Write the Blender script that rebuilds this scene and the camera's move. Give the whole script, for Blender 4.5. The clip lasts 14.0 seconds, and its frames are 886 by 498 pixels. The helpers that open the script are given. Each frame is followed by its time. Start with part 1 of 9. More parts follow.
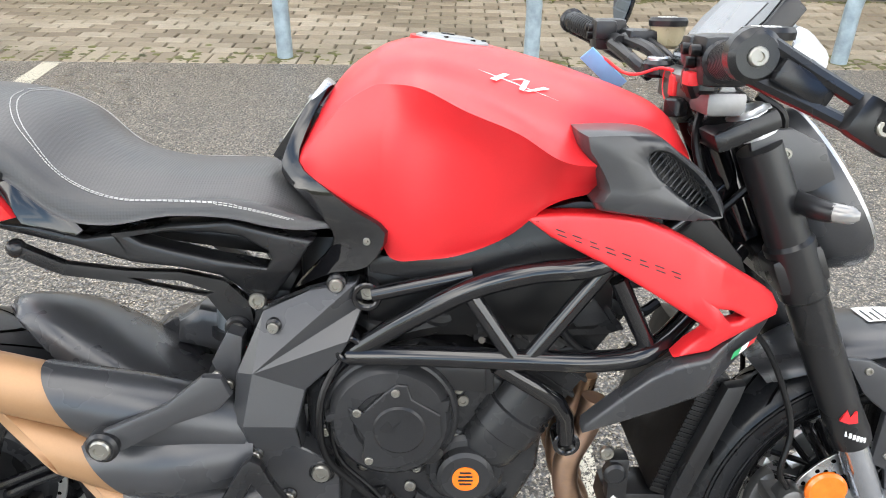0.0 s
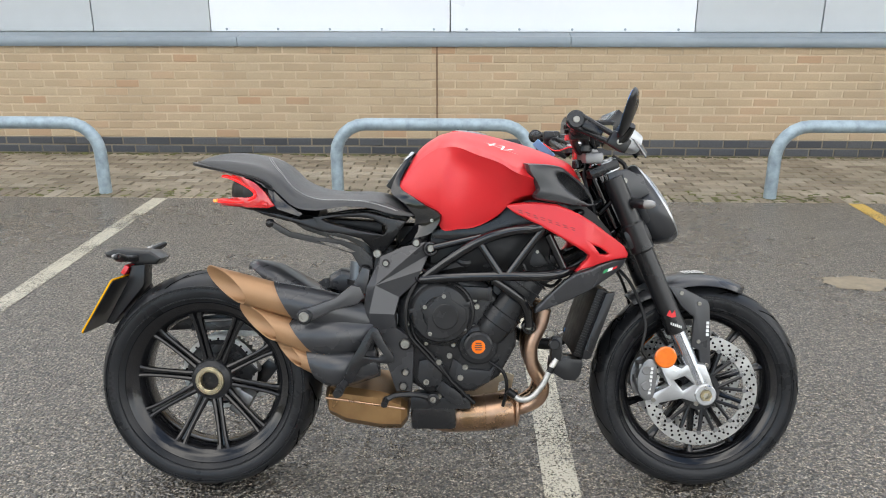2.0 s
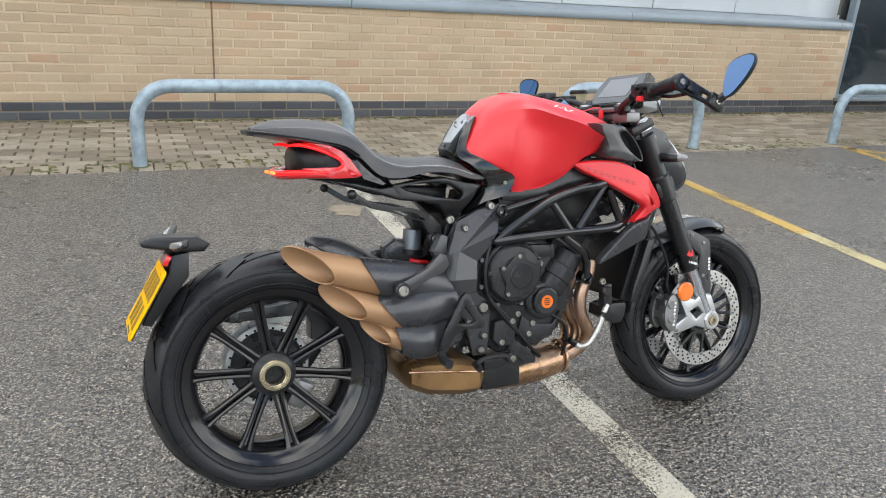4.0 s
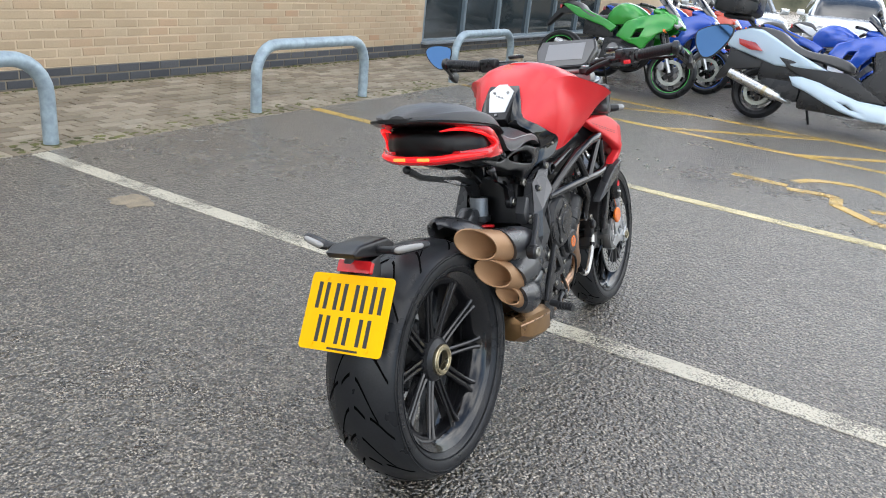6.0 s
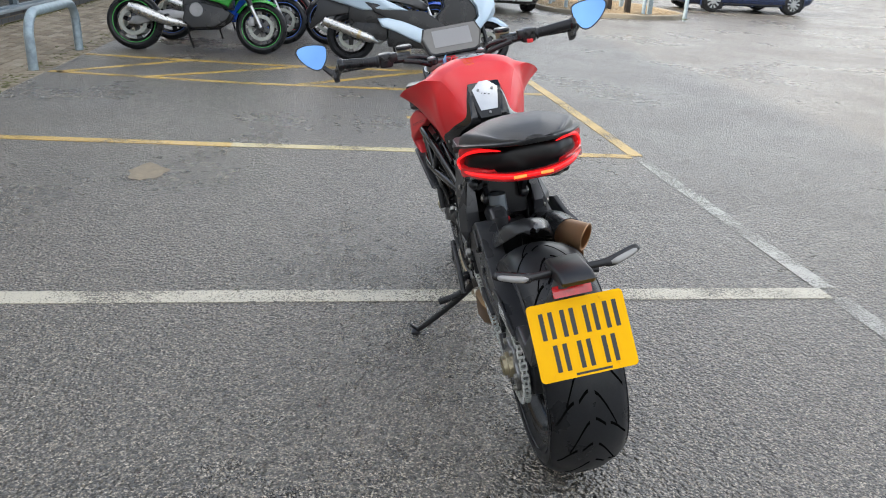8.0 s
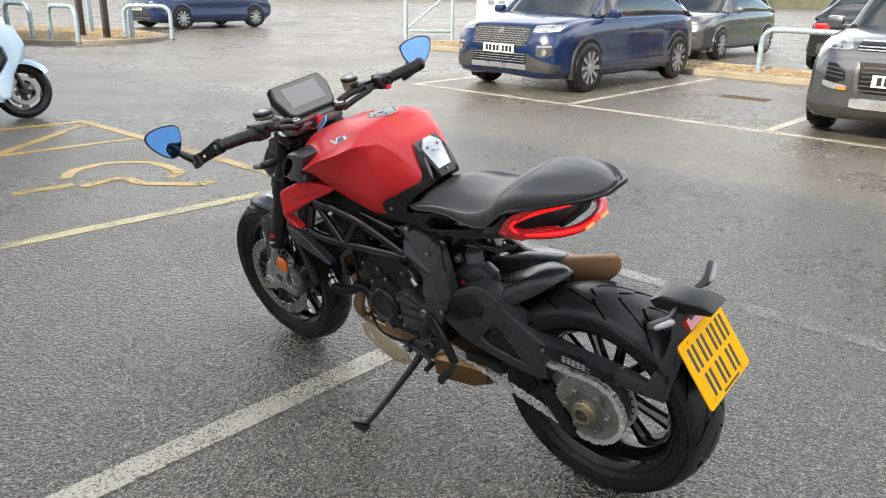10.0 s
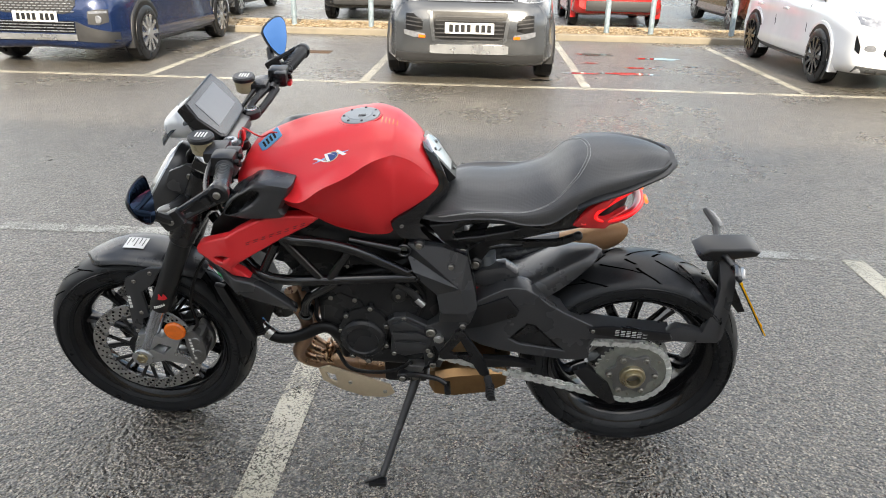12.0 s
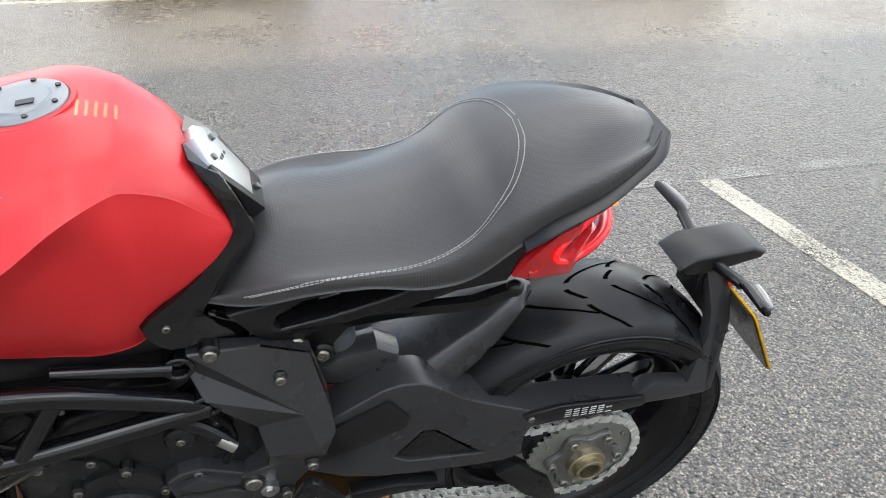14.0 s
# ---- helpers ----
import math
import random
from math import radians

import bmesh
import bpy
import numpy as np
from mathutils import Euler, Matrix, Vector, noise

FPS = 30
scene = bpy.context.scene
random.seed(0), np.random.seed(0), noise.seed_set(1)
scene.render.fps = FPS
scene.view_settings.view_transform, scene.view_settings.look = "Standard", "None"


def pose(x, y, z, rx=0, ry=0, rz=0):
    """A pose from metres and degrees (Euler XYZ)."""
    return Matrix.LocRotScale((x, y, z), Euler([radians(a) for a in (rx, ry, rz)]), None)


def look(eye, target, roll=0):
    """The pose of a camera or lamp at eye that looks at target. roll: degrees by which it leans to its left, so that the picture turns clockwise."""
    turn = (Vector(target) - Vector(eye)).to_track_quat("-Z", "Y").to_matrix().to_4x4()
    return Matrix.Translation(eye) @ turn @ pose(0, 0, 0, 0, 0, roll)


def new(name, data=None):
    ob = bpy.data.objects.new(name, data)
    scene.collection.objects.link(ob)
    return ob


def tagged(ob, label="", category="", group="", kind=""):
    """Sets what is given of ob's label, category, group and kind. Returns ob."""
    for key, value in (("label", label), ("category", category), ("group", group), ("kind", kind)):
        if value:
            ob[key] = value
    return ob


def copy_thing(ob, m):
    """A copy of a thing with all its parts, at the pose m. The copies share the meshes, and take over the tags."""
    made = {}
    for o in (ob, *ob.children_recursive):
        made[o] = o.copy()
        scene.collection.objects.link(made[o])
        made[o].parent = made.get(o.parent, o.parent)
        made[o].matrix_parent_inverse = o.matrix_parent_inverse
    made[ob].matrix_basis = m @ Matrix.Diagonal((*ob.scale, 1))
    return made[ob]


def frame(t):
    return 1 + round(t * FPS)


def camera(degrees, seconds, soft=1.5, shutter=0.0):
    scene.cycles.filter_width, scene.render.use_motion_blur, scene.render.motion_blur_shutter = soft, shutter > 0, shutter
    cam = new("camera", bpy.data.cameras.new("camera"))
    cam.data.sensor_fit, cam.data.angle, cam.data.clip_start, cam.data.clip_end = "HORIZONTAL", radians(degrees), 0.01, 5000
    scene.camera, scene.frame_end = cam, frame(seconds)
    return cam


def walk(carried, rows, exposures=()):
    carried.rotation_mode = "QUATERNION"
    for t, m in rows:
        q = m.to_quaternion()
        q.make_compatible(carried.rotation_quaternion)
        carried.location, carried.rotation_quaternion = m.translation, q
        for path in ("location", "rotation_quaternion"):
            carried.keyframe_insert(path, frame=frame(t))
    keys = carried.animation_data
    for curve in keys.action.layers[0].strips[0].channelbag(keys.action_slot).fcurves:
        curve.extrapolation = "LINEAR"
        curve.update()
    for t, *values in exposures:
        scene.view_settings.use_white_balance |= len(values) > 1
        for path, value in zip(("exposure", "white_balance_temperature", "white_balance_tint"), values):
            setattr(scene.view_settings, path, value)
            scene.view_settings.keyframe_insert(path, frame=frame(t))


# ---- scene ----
cam = camera(60.7, 14.0, 1.0)
PATH = [
    (0, (0.756, -0.781, 1.271), (0.733, 0.941, 0.254), 0.4),
    (0.5, (0.754, -1.085, 1.309), (0.658, 0.729, 0.472), -0.4),
    (1, (0.711, -1.431, 1.336), (0.633, 0.436, 0.621), -0.4),
    (1.5, (0.756, -1.727, 1.346), (0.67, 0.167, 0.708), -0.4),
    (2, (0.746, -1.93, 1.353), (0.682, -0.028, 0.736), 0.0),
    (2.5, (0.572, -1.992, 1.343), (0.674, -0.093, 0.723), 1.1),
    (3, (0.338, -1.949, 1.324), (0.641, -0.075, 0.695), 2.2),
    (3.5, (0.041, -1.83, 1.332), (0.573, -0.019, 0.671), 3.2),
    (3.7, (-0.093, -1.792, 1.325), (0.527, -0.012, 0.653), 3.4),
    (5.8, (-1.447, -0.969, 1.306), (0.122, 0.053, 0.603), 6.1),
    (6, (-1.521, -0.822, 1.287), (0.112, 0.089, 0.577), 6.0),
    (6.5, (-1.694, -0.485, 1.307), (0.059, 0.148, 0.581), 5.9),
    (7, (-1.82, -0.112, 1.335), (0.006, 0.246, 0.601), 5.6),
    (7.5, (-1.81, 0.279, 1.343), (0.043, 0.328, 0.591), 4.2),
    (8, (-1.753, 0.659, 1.337), (0.081, 0.374, 0.592), 3.5),
    (8.5, (-1.656, 1.01, 1.359), (0.109, 0.413, 0.632), 3.2),
    (9, (-1.413, 1.312, 1.369), (0.233, 0.414, 0.673), 3.1),
    (9.2, (-1.326, 1.404, 1.348), (0.269, 0.403, 0.675), 2.7),
    (11.3, (0.015, 2.14, 1.401), (0.452, 0.327, 0.68), 1.4),
    (11.5, (0.148, 2.118, 1.393), (0.478, 0.281, 0.673), 1.4),
    (12, (0.441, 2.054, 1.39), (0.544, 0.199, 0.65), 1.2),
    (12.5, (0.646, 1.977, 1.386), (0.548, 0.146, 0.588), 1.3),
    (13, (0.682, 1.732, 1.329), (0.4, -0.048, 0.461), 1.5),
    (13.5, (0.634, 1.41, 1.283), (0.197, -0.313, 0.367), 1.5),
    (14, (0.535, 1.084, 1.25), (0.05, -0.611, 0.306), 1.1),
]
LIGHT = [(0, 2.22, 6950, 10), (0.5, 2.0, 6950, 10), (1.2, 1.75, 6950, 10), (2.0, 1.54, 6950, 10), (3.5, 1.60, 6850, 10), (6.0, 1.61, 6600, 10), (7.3, 1.30, 6550, 10), (8.5, 1.25, 6600, 10), (11.5, 1.28, 6950, 10), (12.5, 1.50, 6850, 10), (14.0, 1.64, 6750, 10)]
walk(cam, [(t, look(eye, target, roll)) for t, eye, target, roll in PATH], LIGHT)

# world: broken cloud over blue sky, low sun behind the building
SUN_EL, SUN_AZ = radians(26.5), radians(-8.0)
world = bpy.data.worlds.new("sky")
scene.world = world
world.use_nodes = True
wn, wl = world.node_tree.nodes, world.node_tree.links
wn.clear()
w_out, w_bg = wn.new("ShaderNodeOutputWorld"), wn.new("ShaderNodeBackground")
w_sky = wn.new("ShaderNodeTexSky")
w_sky.sky_type, w_sky.sun_disc = "NISHITA", False
w_sky.sun_elevation, w_sky.sun_rotation = SUN_EL, SUN_AZ
w_co, w_noise, w_ramp, w_mix = (wn.new("ShaderNodeTexCoord"), wn.new("ShaderNodeTexNoise"),
                                wn.new("ShaderNodeValToRGB"), wn.new("ShaderNodeMix"))
w_noise.inputs["Scale"].default_value, w_noise.inputs["Detail"].default_value = 2.2, 6.0
w_ramp.color_ramp.elements[0].position, w_ramp.color_ramp.elements[1].position = 0.44, 0.62
w_mix.data_type = "RGBA"
w_mix.inputs["B"].default_value = (11.0, 11.1, 11.3, 1)
wl.new(w_co.outputs["Generated"], w_noise.inputs["Vector"])
wl.new(w_noise.outputs["Fac"], w_ramp.inputs["Fac"])
wl.new(w_ramp.outputs["Color"], w_mix.inputs["Factor"])
wl.new(w_sky.outputs["Color"], w_mix.inputs["A"])
wl.new(w_mix.outputs["Result"], w_bg.inputs["Color"])
w_bg.inputs["Strength"].default_value = 0.12
wl.new(w_bg.outputs["Background"], w_out.inputs["Surface"])

sun = new("sun", bpy.data.lights.new("sun", "SUN"))
sun.data.energy, sun.data.angle, sun.data.color = 3.0, radians(1.0), (1.0, 0.90, 0.74)
sun.matrix_world = look((math.sin(SUN_AZ) * math.cos(SUN_EL) * 60, math.cos(SUN_AZ) * math.cos(SUN_EL) * 60,
                         math.sin(SUN_EL) * 60), (0, 0, 0))


# ---- materials ----
def nodes_of(name):
    m = bpy.data.materials.new(name)
    m.use_nodes = True
    t = m.node_tree
    return m, t.nodes, t.links, t.nodes["Principled BSDF"]


def noise_of(n, l, co, scale, detail=4.0, rough=0.55):
    x = n.new("ShaderNodeTexNoise")
    x.inputs["Scale"].default_value, x.inputs["Detail"].default_value, x.inputs["Roughness"].default_value = scale, detail, rough
    l.new(co, x.inputs["Vector"])
    return x.outputs["Fac"]


def ramp_of(n, l, fac, stops):
    r = n.new("ShaderNodeValToRGB")
    e = r.color_ramp.elements
    while len(e) < len(stops):
        e.new(0.5)
    for k, (p, c) in zip(e, stops):
        k.position, k.color = p, (*c, 1) if len(c) == 3 else c
    l.new(fac, r.inputs["Fac"])
    return r.outputs["Color"]


def grey(v):
    return (v, v, v)


def range_of(n, l, fac, lo, hi, a=0.3, b=0.7):
    r = n.new("ShaderNodeMapRange")
    for k, v in (("From Min", a), ("From Max", b), ("To Min", lo), ("To Max", hi)):
        r.inputs[k].default_value = v
    l.new(fac, r.inputs["Value"])
    return r.outputs["Result"]


def mix_of(n, l, fac, a, b, blend="MIX"):
    x = n.new("ShaderNodeMix")
    x.data_type, x.blend_type = "RGBA", blend
    for key, v in (("Factor", fac), ("A", a), ("B", b)):
        if isinstance(v, (int, float)):
            x.inputs[key].default_value = v
        elif isinstance(v, tuple):
            x.inputs[key].default_value = (*v, 1)
        else:
            l.new(v, x.inputs[key])
    return x.outputs["Result"]


def bump_of(n, l, p, height, strength, distance):
    b = n.new("ShaderNodeBump")
    b.inputs["Strength"].default_value, b.inputs["Distance"].default_value = strength, distance
    l.new(height, b.inputs["Height"])
    l.new(b.outputs["Normal"], p.inputs["Normal"])
    return b


def mat(name, col, rough=0.5, metal=0.0, var=0.12, big=5.0, fine=120.0, bump=0.06, depth=0.002, rvar=0.08,
        coat=0.0, spec=0.5, col2=None):
    """A painted, cast or moulded surface: slow stain, fine grain and uneven gloss."""
    m, n, l, p = nodes_of(name)
    co = n.new("ShaderNodeTexCoord").outputs["Object"]
    a, b = noise_of(n, l, co, big), noise_of(n, l, co, fine, 3.0)
    dark = tuple(c * (1 - var) for c in col)
    lite = tuple(min(1, c * (1 + var)) for c in (col2 or col))
    c1 = mix_of(n, l, range_of(n, l, a, 0, 1), dark, lite)
    c2 = mix_of(n, l, range_of(n, l, b, 0, 0.5 * var + 0.02), c1, tuple(min(1, c * 1.6 + 0.01) for c in col))
    l.new(c2, p.inputs["Base Color"])
    l.new(range_of(n, l, a, max(0.02, rough - rvar), min(1, rough + rvar)), p.inputs["Roughness"])
    p.inputs["Metallic"].default_value = metal
    p.inputs["Coat Weight"].default_value = coat
    p.inputs["Coat Roughness"].default_value = 0.08
    p.inputs["Specular IOR Level"].default_value = spec
    if bump:
        bump_of(n, l, p, b, bump, depth)
    return m


def asphalt_mat():
    m, n, l, p = nodes_of("wet_asphalt")
    co = n.new("ShaderNodeTexCoord").outputs["Object"]
    v = n.new("ShaderNodeTexVoronoi")
    v.inputs["Scale"].default_value = 225.0
    l.new(co, v.inputs["Vector"])
    stone = ramp_of(n, l, v.outputs["Color"], [(0.0, (0.007, 0.0068, 0.006)), (0.38, (0.048, 0.042, 0.0345)), (0.56, (0.150, 0.131, 0.106)),
                                               (0.72, (0.31, 0.270, 0.214)), (1.0, (0.60, 0.527, 0.420))])
    big, mid = noise_of(n, l, co, 0.55, 5.0), noise_of(n, l, co, 9.0, 6.0)
    c = mix_of(n, l, range_of(n, l, big, 0.0, 0.14), stone, (0.15, 0.14, 0.125))
    c = mix_of(n, l, range_of(n, l, mid, 0.0, 0.10, 0.5, 0.75), c, (0.05, 0.048, 0.044))
    # dark binder in the pits between the stones
    v3 = n.new("ShaderNodeTexVoronoi")
    v3.inputs["Scale"].default_value = 125.0
    l.new(co, v3.inputs["Vector"])
    pit = range_of(n, l, v3.outputs["Distance"], 0.0, 0.80, 0.45, 0.72)
    c = mix_of(n, l, pit, c, (0.008, 0.008, 0.0075))
    l.new(c, p.inputs["Base Color"])
    wet = n.new("ShaderNodeMath")
    wet.operation = "MULTIPLY_ADD"
    l.new(range_of(n, l, big, 0.0, 0.20, 0.35, 0.65), wet.inputs[0])
    wet.inputs[1].default_value = 1.0
    l.new(range_of(n, l, mid, 0.20, 0.27, 0.35, 0.65), wet.inputs[2])
    l.new(wet.outputs["Value"], p.inputs["Roughness"])
    p.inputs["Specular IOR Level"].default_value = 0.9
    v2 = n.new("ShaderNodeTexVoronoi")
    v2.feature, v2.inputs["Scale"].default_value = "SMOOTH_F1", 105.0
    l.new(co, v2.inputs["Vector"])
    lift = n.new("ShaderNodeMath")
    lift.operation = "MULTIPLY_ADD"
    l.new(v2.outputs["Distance"], lift.inputs[0])
    lift.inputs[1].default_value = -1.0
    l.new(range_of(n, l, noise_of(n, l, co, 45.0, 2.0), 0, 0.7), lift.inputs[2])
    bump_of(n, l, p, lift.outputs["Value"], 1.0, 0.0115)
    return m


def line_mat(name, col, wear, hole=(0.10, 0.096, 0.09)):
    """Thermoplastic road paint, worn through to the stones."""
    m, n, l, p = nodes_of(name)
    co = n.new("ShaderNodeTexCoord").outputs["Object"]
    big, fine = noise_of(n, l, co, 3.0, 5.0), noise_of(n, l, co, 150.0, 4.0, 0.7)
    s = n.new("ShaderNodeMath")
    s.operation = "MULTIPLY_ADD"
    l.new(big, s.inputs[0])
    s.inputs[1].default_value = 0.55
    l.new(fine, s.inputs[2])
    f = range_of(n, l, s.outputs["Value"], 0, 1, wear, wear + 0.10)
    c = mix_of(n, l, range_of(n, l, big, 0, 1), tuple(k * 0.8 for k in col), col)
    c = mix_of(n, l, f, c, hole)
    l.new(c, p.inputs["Base Color"])
    l.new(range_of(n, l, f, 1.0, 0.0, 0.0, 1.0), p.inputs["Alpha"])
    p.inputs["Roughness"].default_value = 0.38
    bump_of(n, l, p, fine, 0.35, 0.004)
    return m


def piece_mat(name, stops, rough=0.8, bump=0.35, stain=(0.2, 0.19, 0.14), amount=0.25):
    """Bricks and blocks: a colour of its own for each piece, over grain and stains."""
    m, n, l, p = nodes_of(name)
    co = n.new("ShaderNodeTexCoord").outputs["Object"]
    info, isl = n.new("ShaderNodeObjectInfo"), n.new("ShaderNodeNewGeometry")
    r = n.new("ShaderNodeMath")
    r.operation = "ADD"
    l.new(info.outputs["Random"], r.inputs[0])
    l.new(isl.outputs["Random Per Island"], r.inputs[1])
    fr = n.new("ShaderNodeMath")
    fr.operation = "FRACT"
    l.new(r.outputs["Value"], fr.inputs[0])
    base = ramp_of(n, l, fr.outputs["Value"], stops)
    geo = n.new("ShaderNodeNewGeometry").outputs["Position"]
    a, b = noise_of(n, l, geo, 1.3, 5.0), noise_of(n, l, geo, 70.0, 4.0, 0.65)
    c = mix_of(n, l, range_of(n, l, a, 0.0, amount, 0.4, 0.75), base, stain)
    c = mix_of(n, l, range_of(n, l, b, 0.0, 0.35), c, tuple(k * 0.7 for k in stops[0][1]))
    l.new(c, p.inputs["Base Color"])
    p.inputs["Roughness"].default_value = rough
    bump_of(n, l, p, b, bump, 0.004)
    return m


def emit_mat(name, col, strength):
    m, n, l, p = nodes_of(name)
    p.inputs["Base Color"].default_value = (*col, 1)
    p.inputs["Emission Color"].default_value = (*col, 1)
    p.inputs["Emission Strength"].default_value = strength
    p.inputs["Roughness"].default_value = 0.2
    return m


def glass_mat(name, col, rough=0.02, alpha=1.0):
    m, n, l, p = nodes_of(name)
    p.inputs["Base Color"].default_value = (*col, 1)
    p.inputs["Roughness"].default_value = rough
    p.inputs["Transmission Weight"].default_value = alpha
    p.inputs["IOR"].default_value = 1.45
    return m


def dark_glass(name, col=(0.012, 0.014, 0.016)):
    return mat(name, col, 0.04, 0.0, 0.3, 2.0, 40.0, 0.0, rvar=0.02, coat=0.6)


M = {}
M["asphalt"] = asphalt_mat()
M["white_line"] = line_mat("worn_white_paint", (0.55, 0.51, 0.405), 0.785)
M["faint_line"] = line_mat("faint_white_paint", (0.49, 0.48, 0.43), 0.728)
M["ghost_line"] = line_mat("almost_gone_white_paint", (0.47, 0.46, 0.42), 0.685)
M["yellow_line"] = line_mat("worn_yellow_paint", (0.58, 0.37, 0.075), 0.80)
M["pale_line"] = line_mat("overpainted_line", (0.57, 0.48, 0.24), 0.80)
M["brick"] = piece_mat("buff_brick", [(0.0, (0.41, 0.305, 0.195)), (0.35, (0.445, 0.336, 0.216)), (0.75, (0.475, 0.367, 0.242)),
                                      (0.94, (0.45, 0.315, 0.20)), (1.0, (0.41, 0.25, 0.148))], 0.85)
M["plinth"] = piece_mat("blue_engineering_brick", [(0.0, (0.035, 0.038, 0.046)), (0.6, (0.055, 0.06, 0.07)), (1.0, (0.085, 0.088, 0.095))],
                        0.5, 0.2, (0.12, 0.12, 0.11), 0.2)
M["mortar"] = mat("lime_mortar", (0.455, 0.355, 0.245), 0.95, var=0.2, big=1.5, fine=90, bump=0.4, depth=0.003)
M["joint"] = mat("dark_mortar", (0.17, 0.145, 0.11), 0.95, var=0.3, big=2.0, fine=90, bump=0.4, depth=0.003)
M["paver"] = piece_mat("weathered_block_paver", [(0.0, (0.17, 0.135, 0.095)), (0.4, (0.25, 0.205, 0.145)), (0.75, (0.31, 0.26, 0.19)),
                                                 (1.0, (0.37, 0.32, 0.245))], 0.70, 0.5, (0.07, 0.065, 0.035), 0.45)
M["paver_bed"] = mat("mossy_joint_sand", (0.042, 0.044, 0.018), 0.95, var=0.5, big=2.5, fine=60, bump=0.6, depth=0.006, col2=(0.09, 0.075, 0.05))
M["galv"] = mat("weathered_galvanised_steel", (0.25, 0.315, 0.355), 0.44, 0.30, 0.20, 18.0, 60.0, 0.06, rvar=0.14, col2=(0.30, 0.37, 0.41))
M["clad"] = mat("silver_grey_cladding", (0.53, 0.56, 0.58), 0.35, 0.1, 0.04, 0.7, 8.0, 0.02, coat=0.2)
M["board"] = mat("white_sign_board", (0.82, 0.85, 0.89), 0.3, 0.0, 0.03, 0.7, 8.0, 0.01, coat=0.3)
M["sill"] = mat("blue_grey_flashing", (0.20, 0.235, 0.26), 0.4, 0.2, 0.12, 1.2, 20.0, 0.02)
M["winframe"] = mat("grey_window_frame", (0.15, 0.19, 0.22), 0.4, 0.1, 0.05)
M["winglass"] = dark_glass("dark_window_glass", (0.02, 0.028, 0.032))
M["gravel"] = piece_mat("pea_gravel", [(0.0, (0.20, 0.14, 0.075)), (0.5, (0.35, 0.26, 0.15)), (1.0, (0.52, 0.43, 0.30))], 0.8, 0.4)
M["kerb"] = mat("concrete_kerb", (0.24, 0.21, 0.16), 0.85, var=0.25, big=2.0, fine=70, bump=0.4, depth=0.004)
M["moss"] = mat("moss_and_dirt", (0.06, 0.06, 0.02), 0.95, var=0.5, big=7, fine=90, bump=0.8, depth=0.008, col2=(0.10, 0.10, 0.03))
M["patch"] = mat("tan_grit_patch", (0.22, 0.18, 0.125), 0.8, var=0.3, big=20, fine=120, bump=0.5, depth=0.004)


# ---- mesh helpers ----
def finish(name, bm, material, parent=None, label="", angle=32.0, place=None):
    """The bmesh as one object; smooth but for edges sharper than angle."""
    bmesh.ops.recalc_face_normals(bm, faces=bm.faces)
    lim = radians(angle)
    for f in bm.faces:
        f.smooth = True
    for e in bm.edges:
        e.smooth = len(e.link_faces) == 2 and e.calc_face_angle(0.0) < lim
    me = bpy.data.meshes.new(name)
    bm.to_mesh(me)
    bm.free()
    me.materials.append(material)
    ob = new(name, me)
    if place is not None:
        ob.matrix_world = place
    if parent is not None:
        ob.parent = parent
    if label:
        ob["label"] = label
    return ob


def part(name, bm, material, parent, label="", angle=32.0):
    return finish(name, bm, material, parent, label, angle)


def pieces(name, bm, material, parent, label=""):
    """Each loose piece of the bmesh as a part of its own (screws, bosses, bars)."""
    left = set(bm.verts)
    out = []
    while left:
        grow, isle = [left.pop()], []
        while grow:
            v = grow.pop()
            isle.append(v)
            for e in v.link_edges:
                w = e.other_vert(v)
                if w in left:
                    left.remove(w)
                    grow.append(w)
        one = bmesh.new()
        got = {v: one.verts.new(v.co) for v in isle}
        for f in {f for v in isle for f in v.link_faces}:
            one.faces.new([got[v] for v in f.verts])
        out.append(one)
    out.sort(key=lambda o: tuple(round(c, 4) for c in sum((v.co for v in o.verts), Vector()) / len(o.verts)))
    bm.free()
    return [finish(name, o, material, parent, label) for o in out]


def thing(name, label, category, group="", kind="", place=None):
    ob = new(name)
    ob.empty_display_size = 0.1
    if place is not None:
        ob.matrix_basis = place
    return tagged(ob, label, category, group, kind)


def solid(name, bm, material, label, category, group="", kind="", angle=32.0, place=None):
    return tagged(finish(name, bm, material, None, "", angle, place), label, category, group, kind)


def box(bm, size, at=(0, 0, 0), bev=0.0, turn=None, seg=2):
    made = bmesh.ops.create_cube(bm, size=1.0)["verts"]
    bmesh.ops.scale(bm, vec=size, verts=made)
    if bev:
        es = list({e for v in made for e in v.link_edges})
        made = [v for v in bmesh.ops.bevel(bm, geom=es, offset=bev, segments=seg, profile=0.6, affect="EDGES")["verts"]]
        made = list({w for v in made for f in v.link_faces for w in f.verts})
    m = Matrix.Translation(at) @ (turn.to_4x4() if turn is not None else Matrix())
    bmesh.ops.transform(bm, matrix=m, verts=made)
    return bm


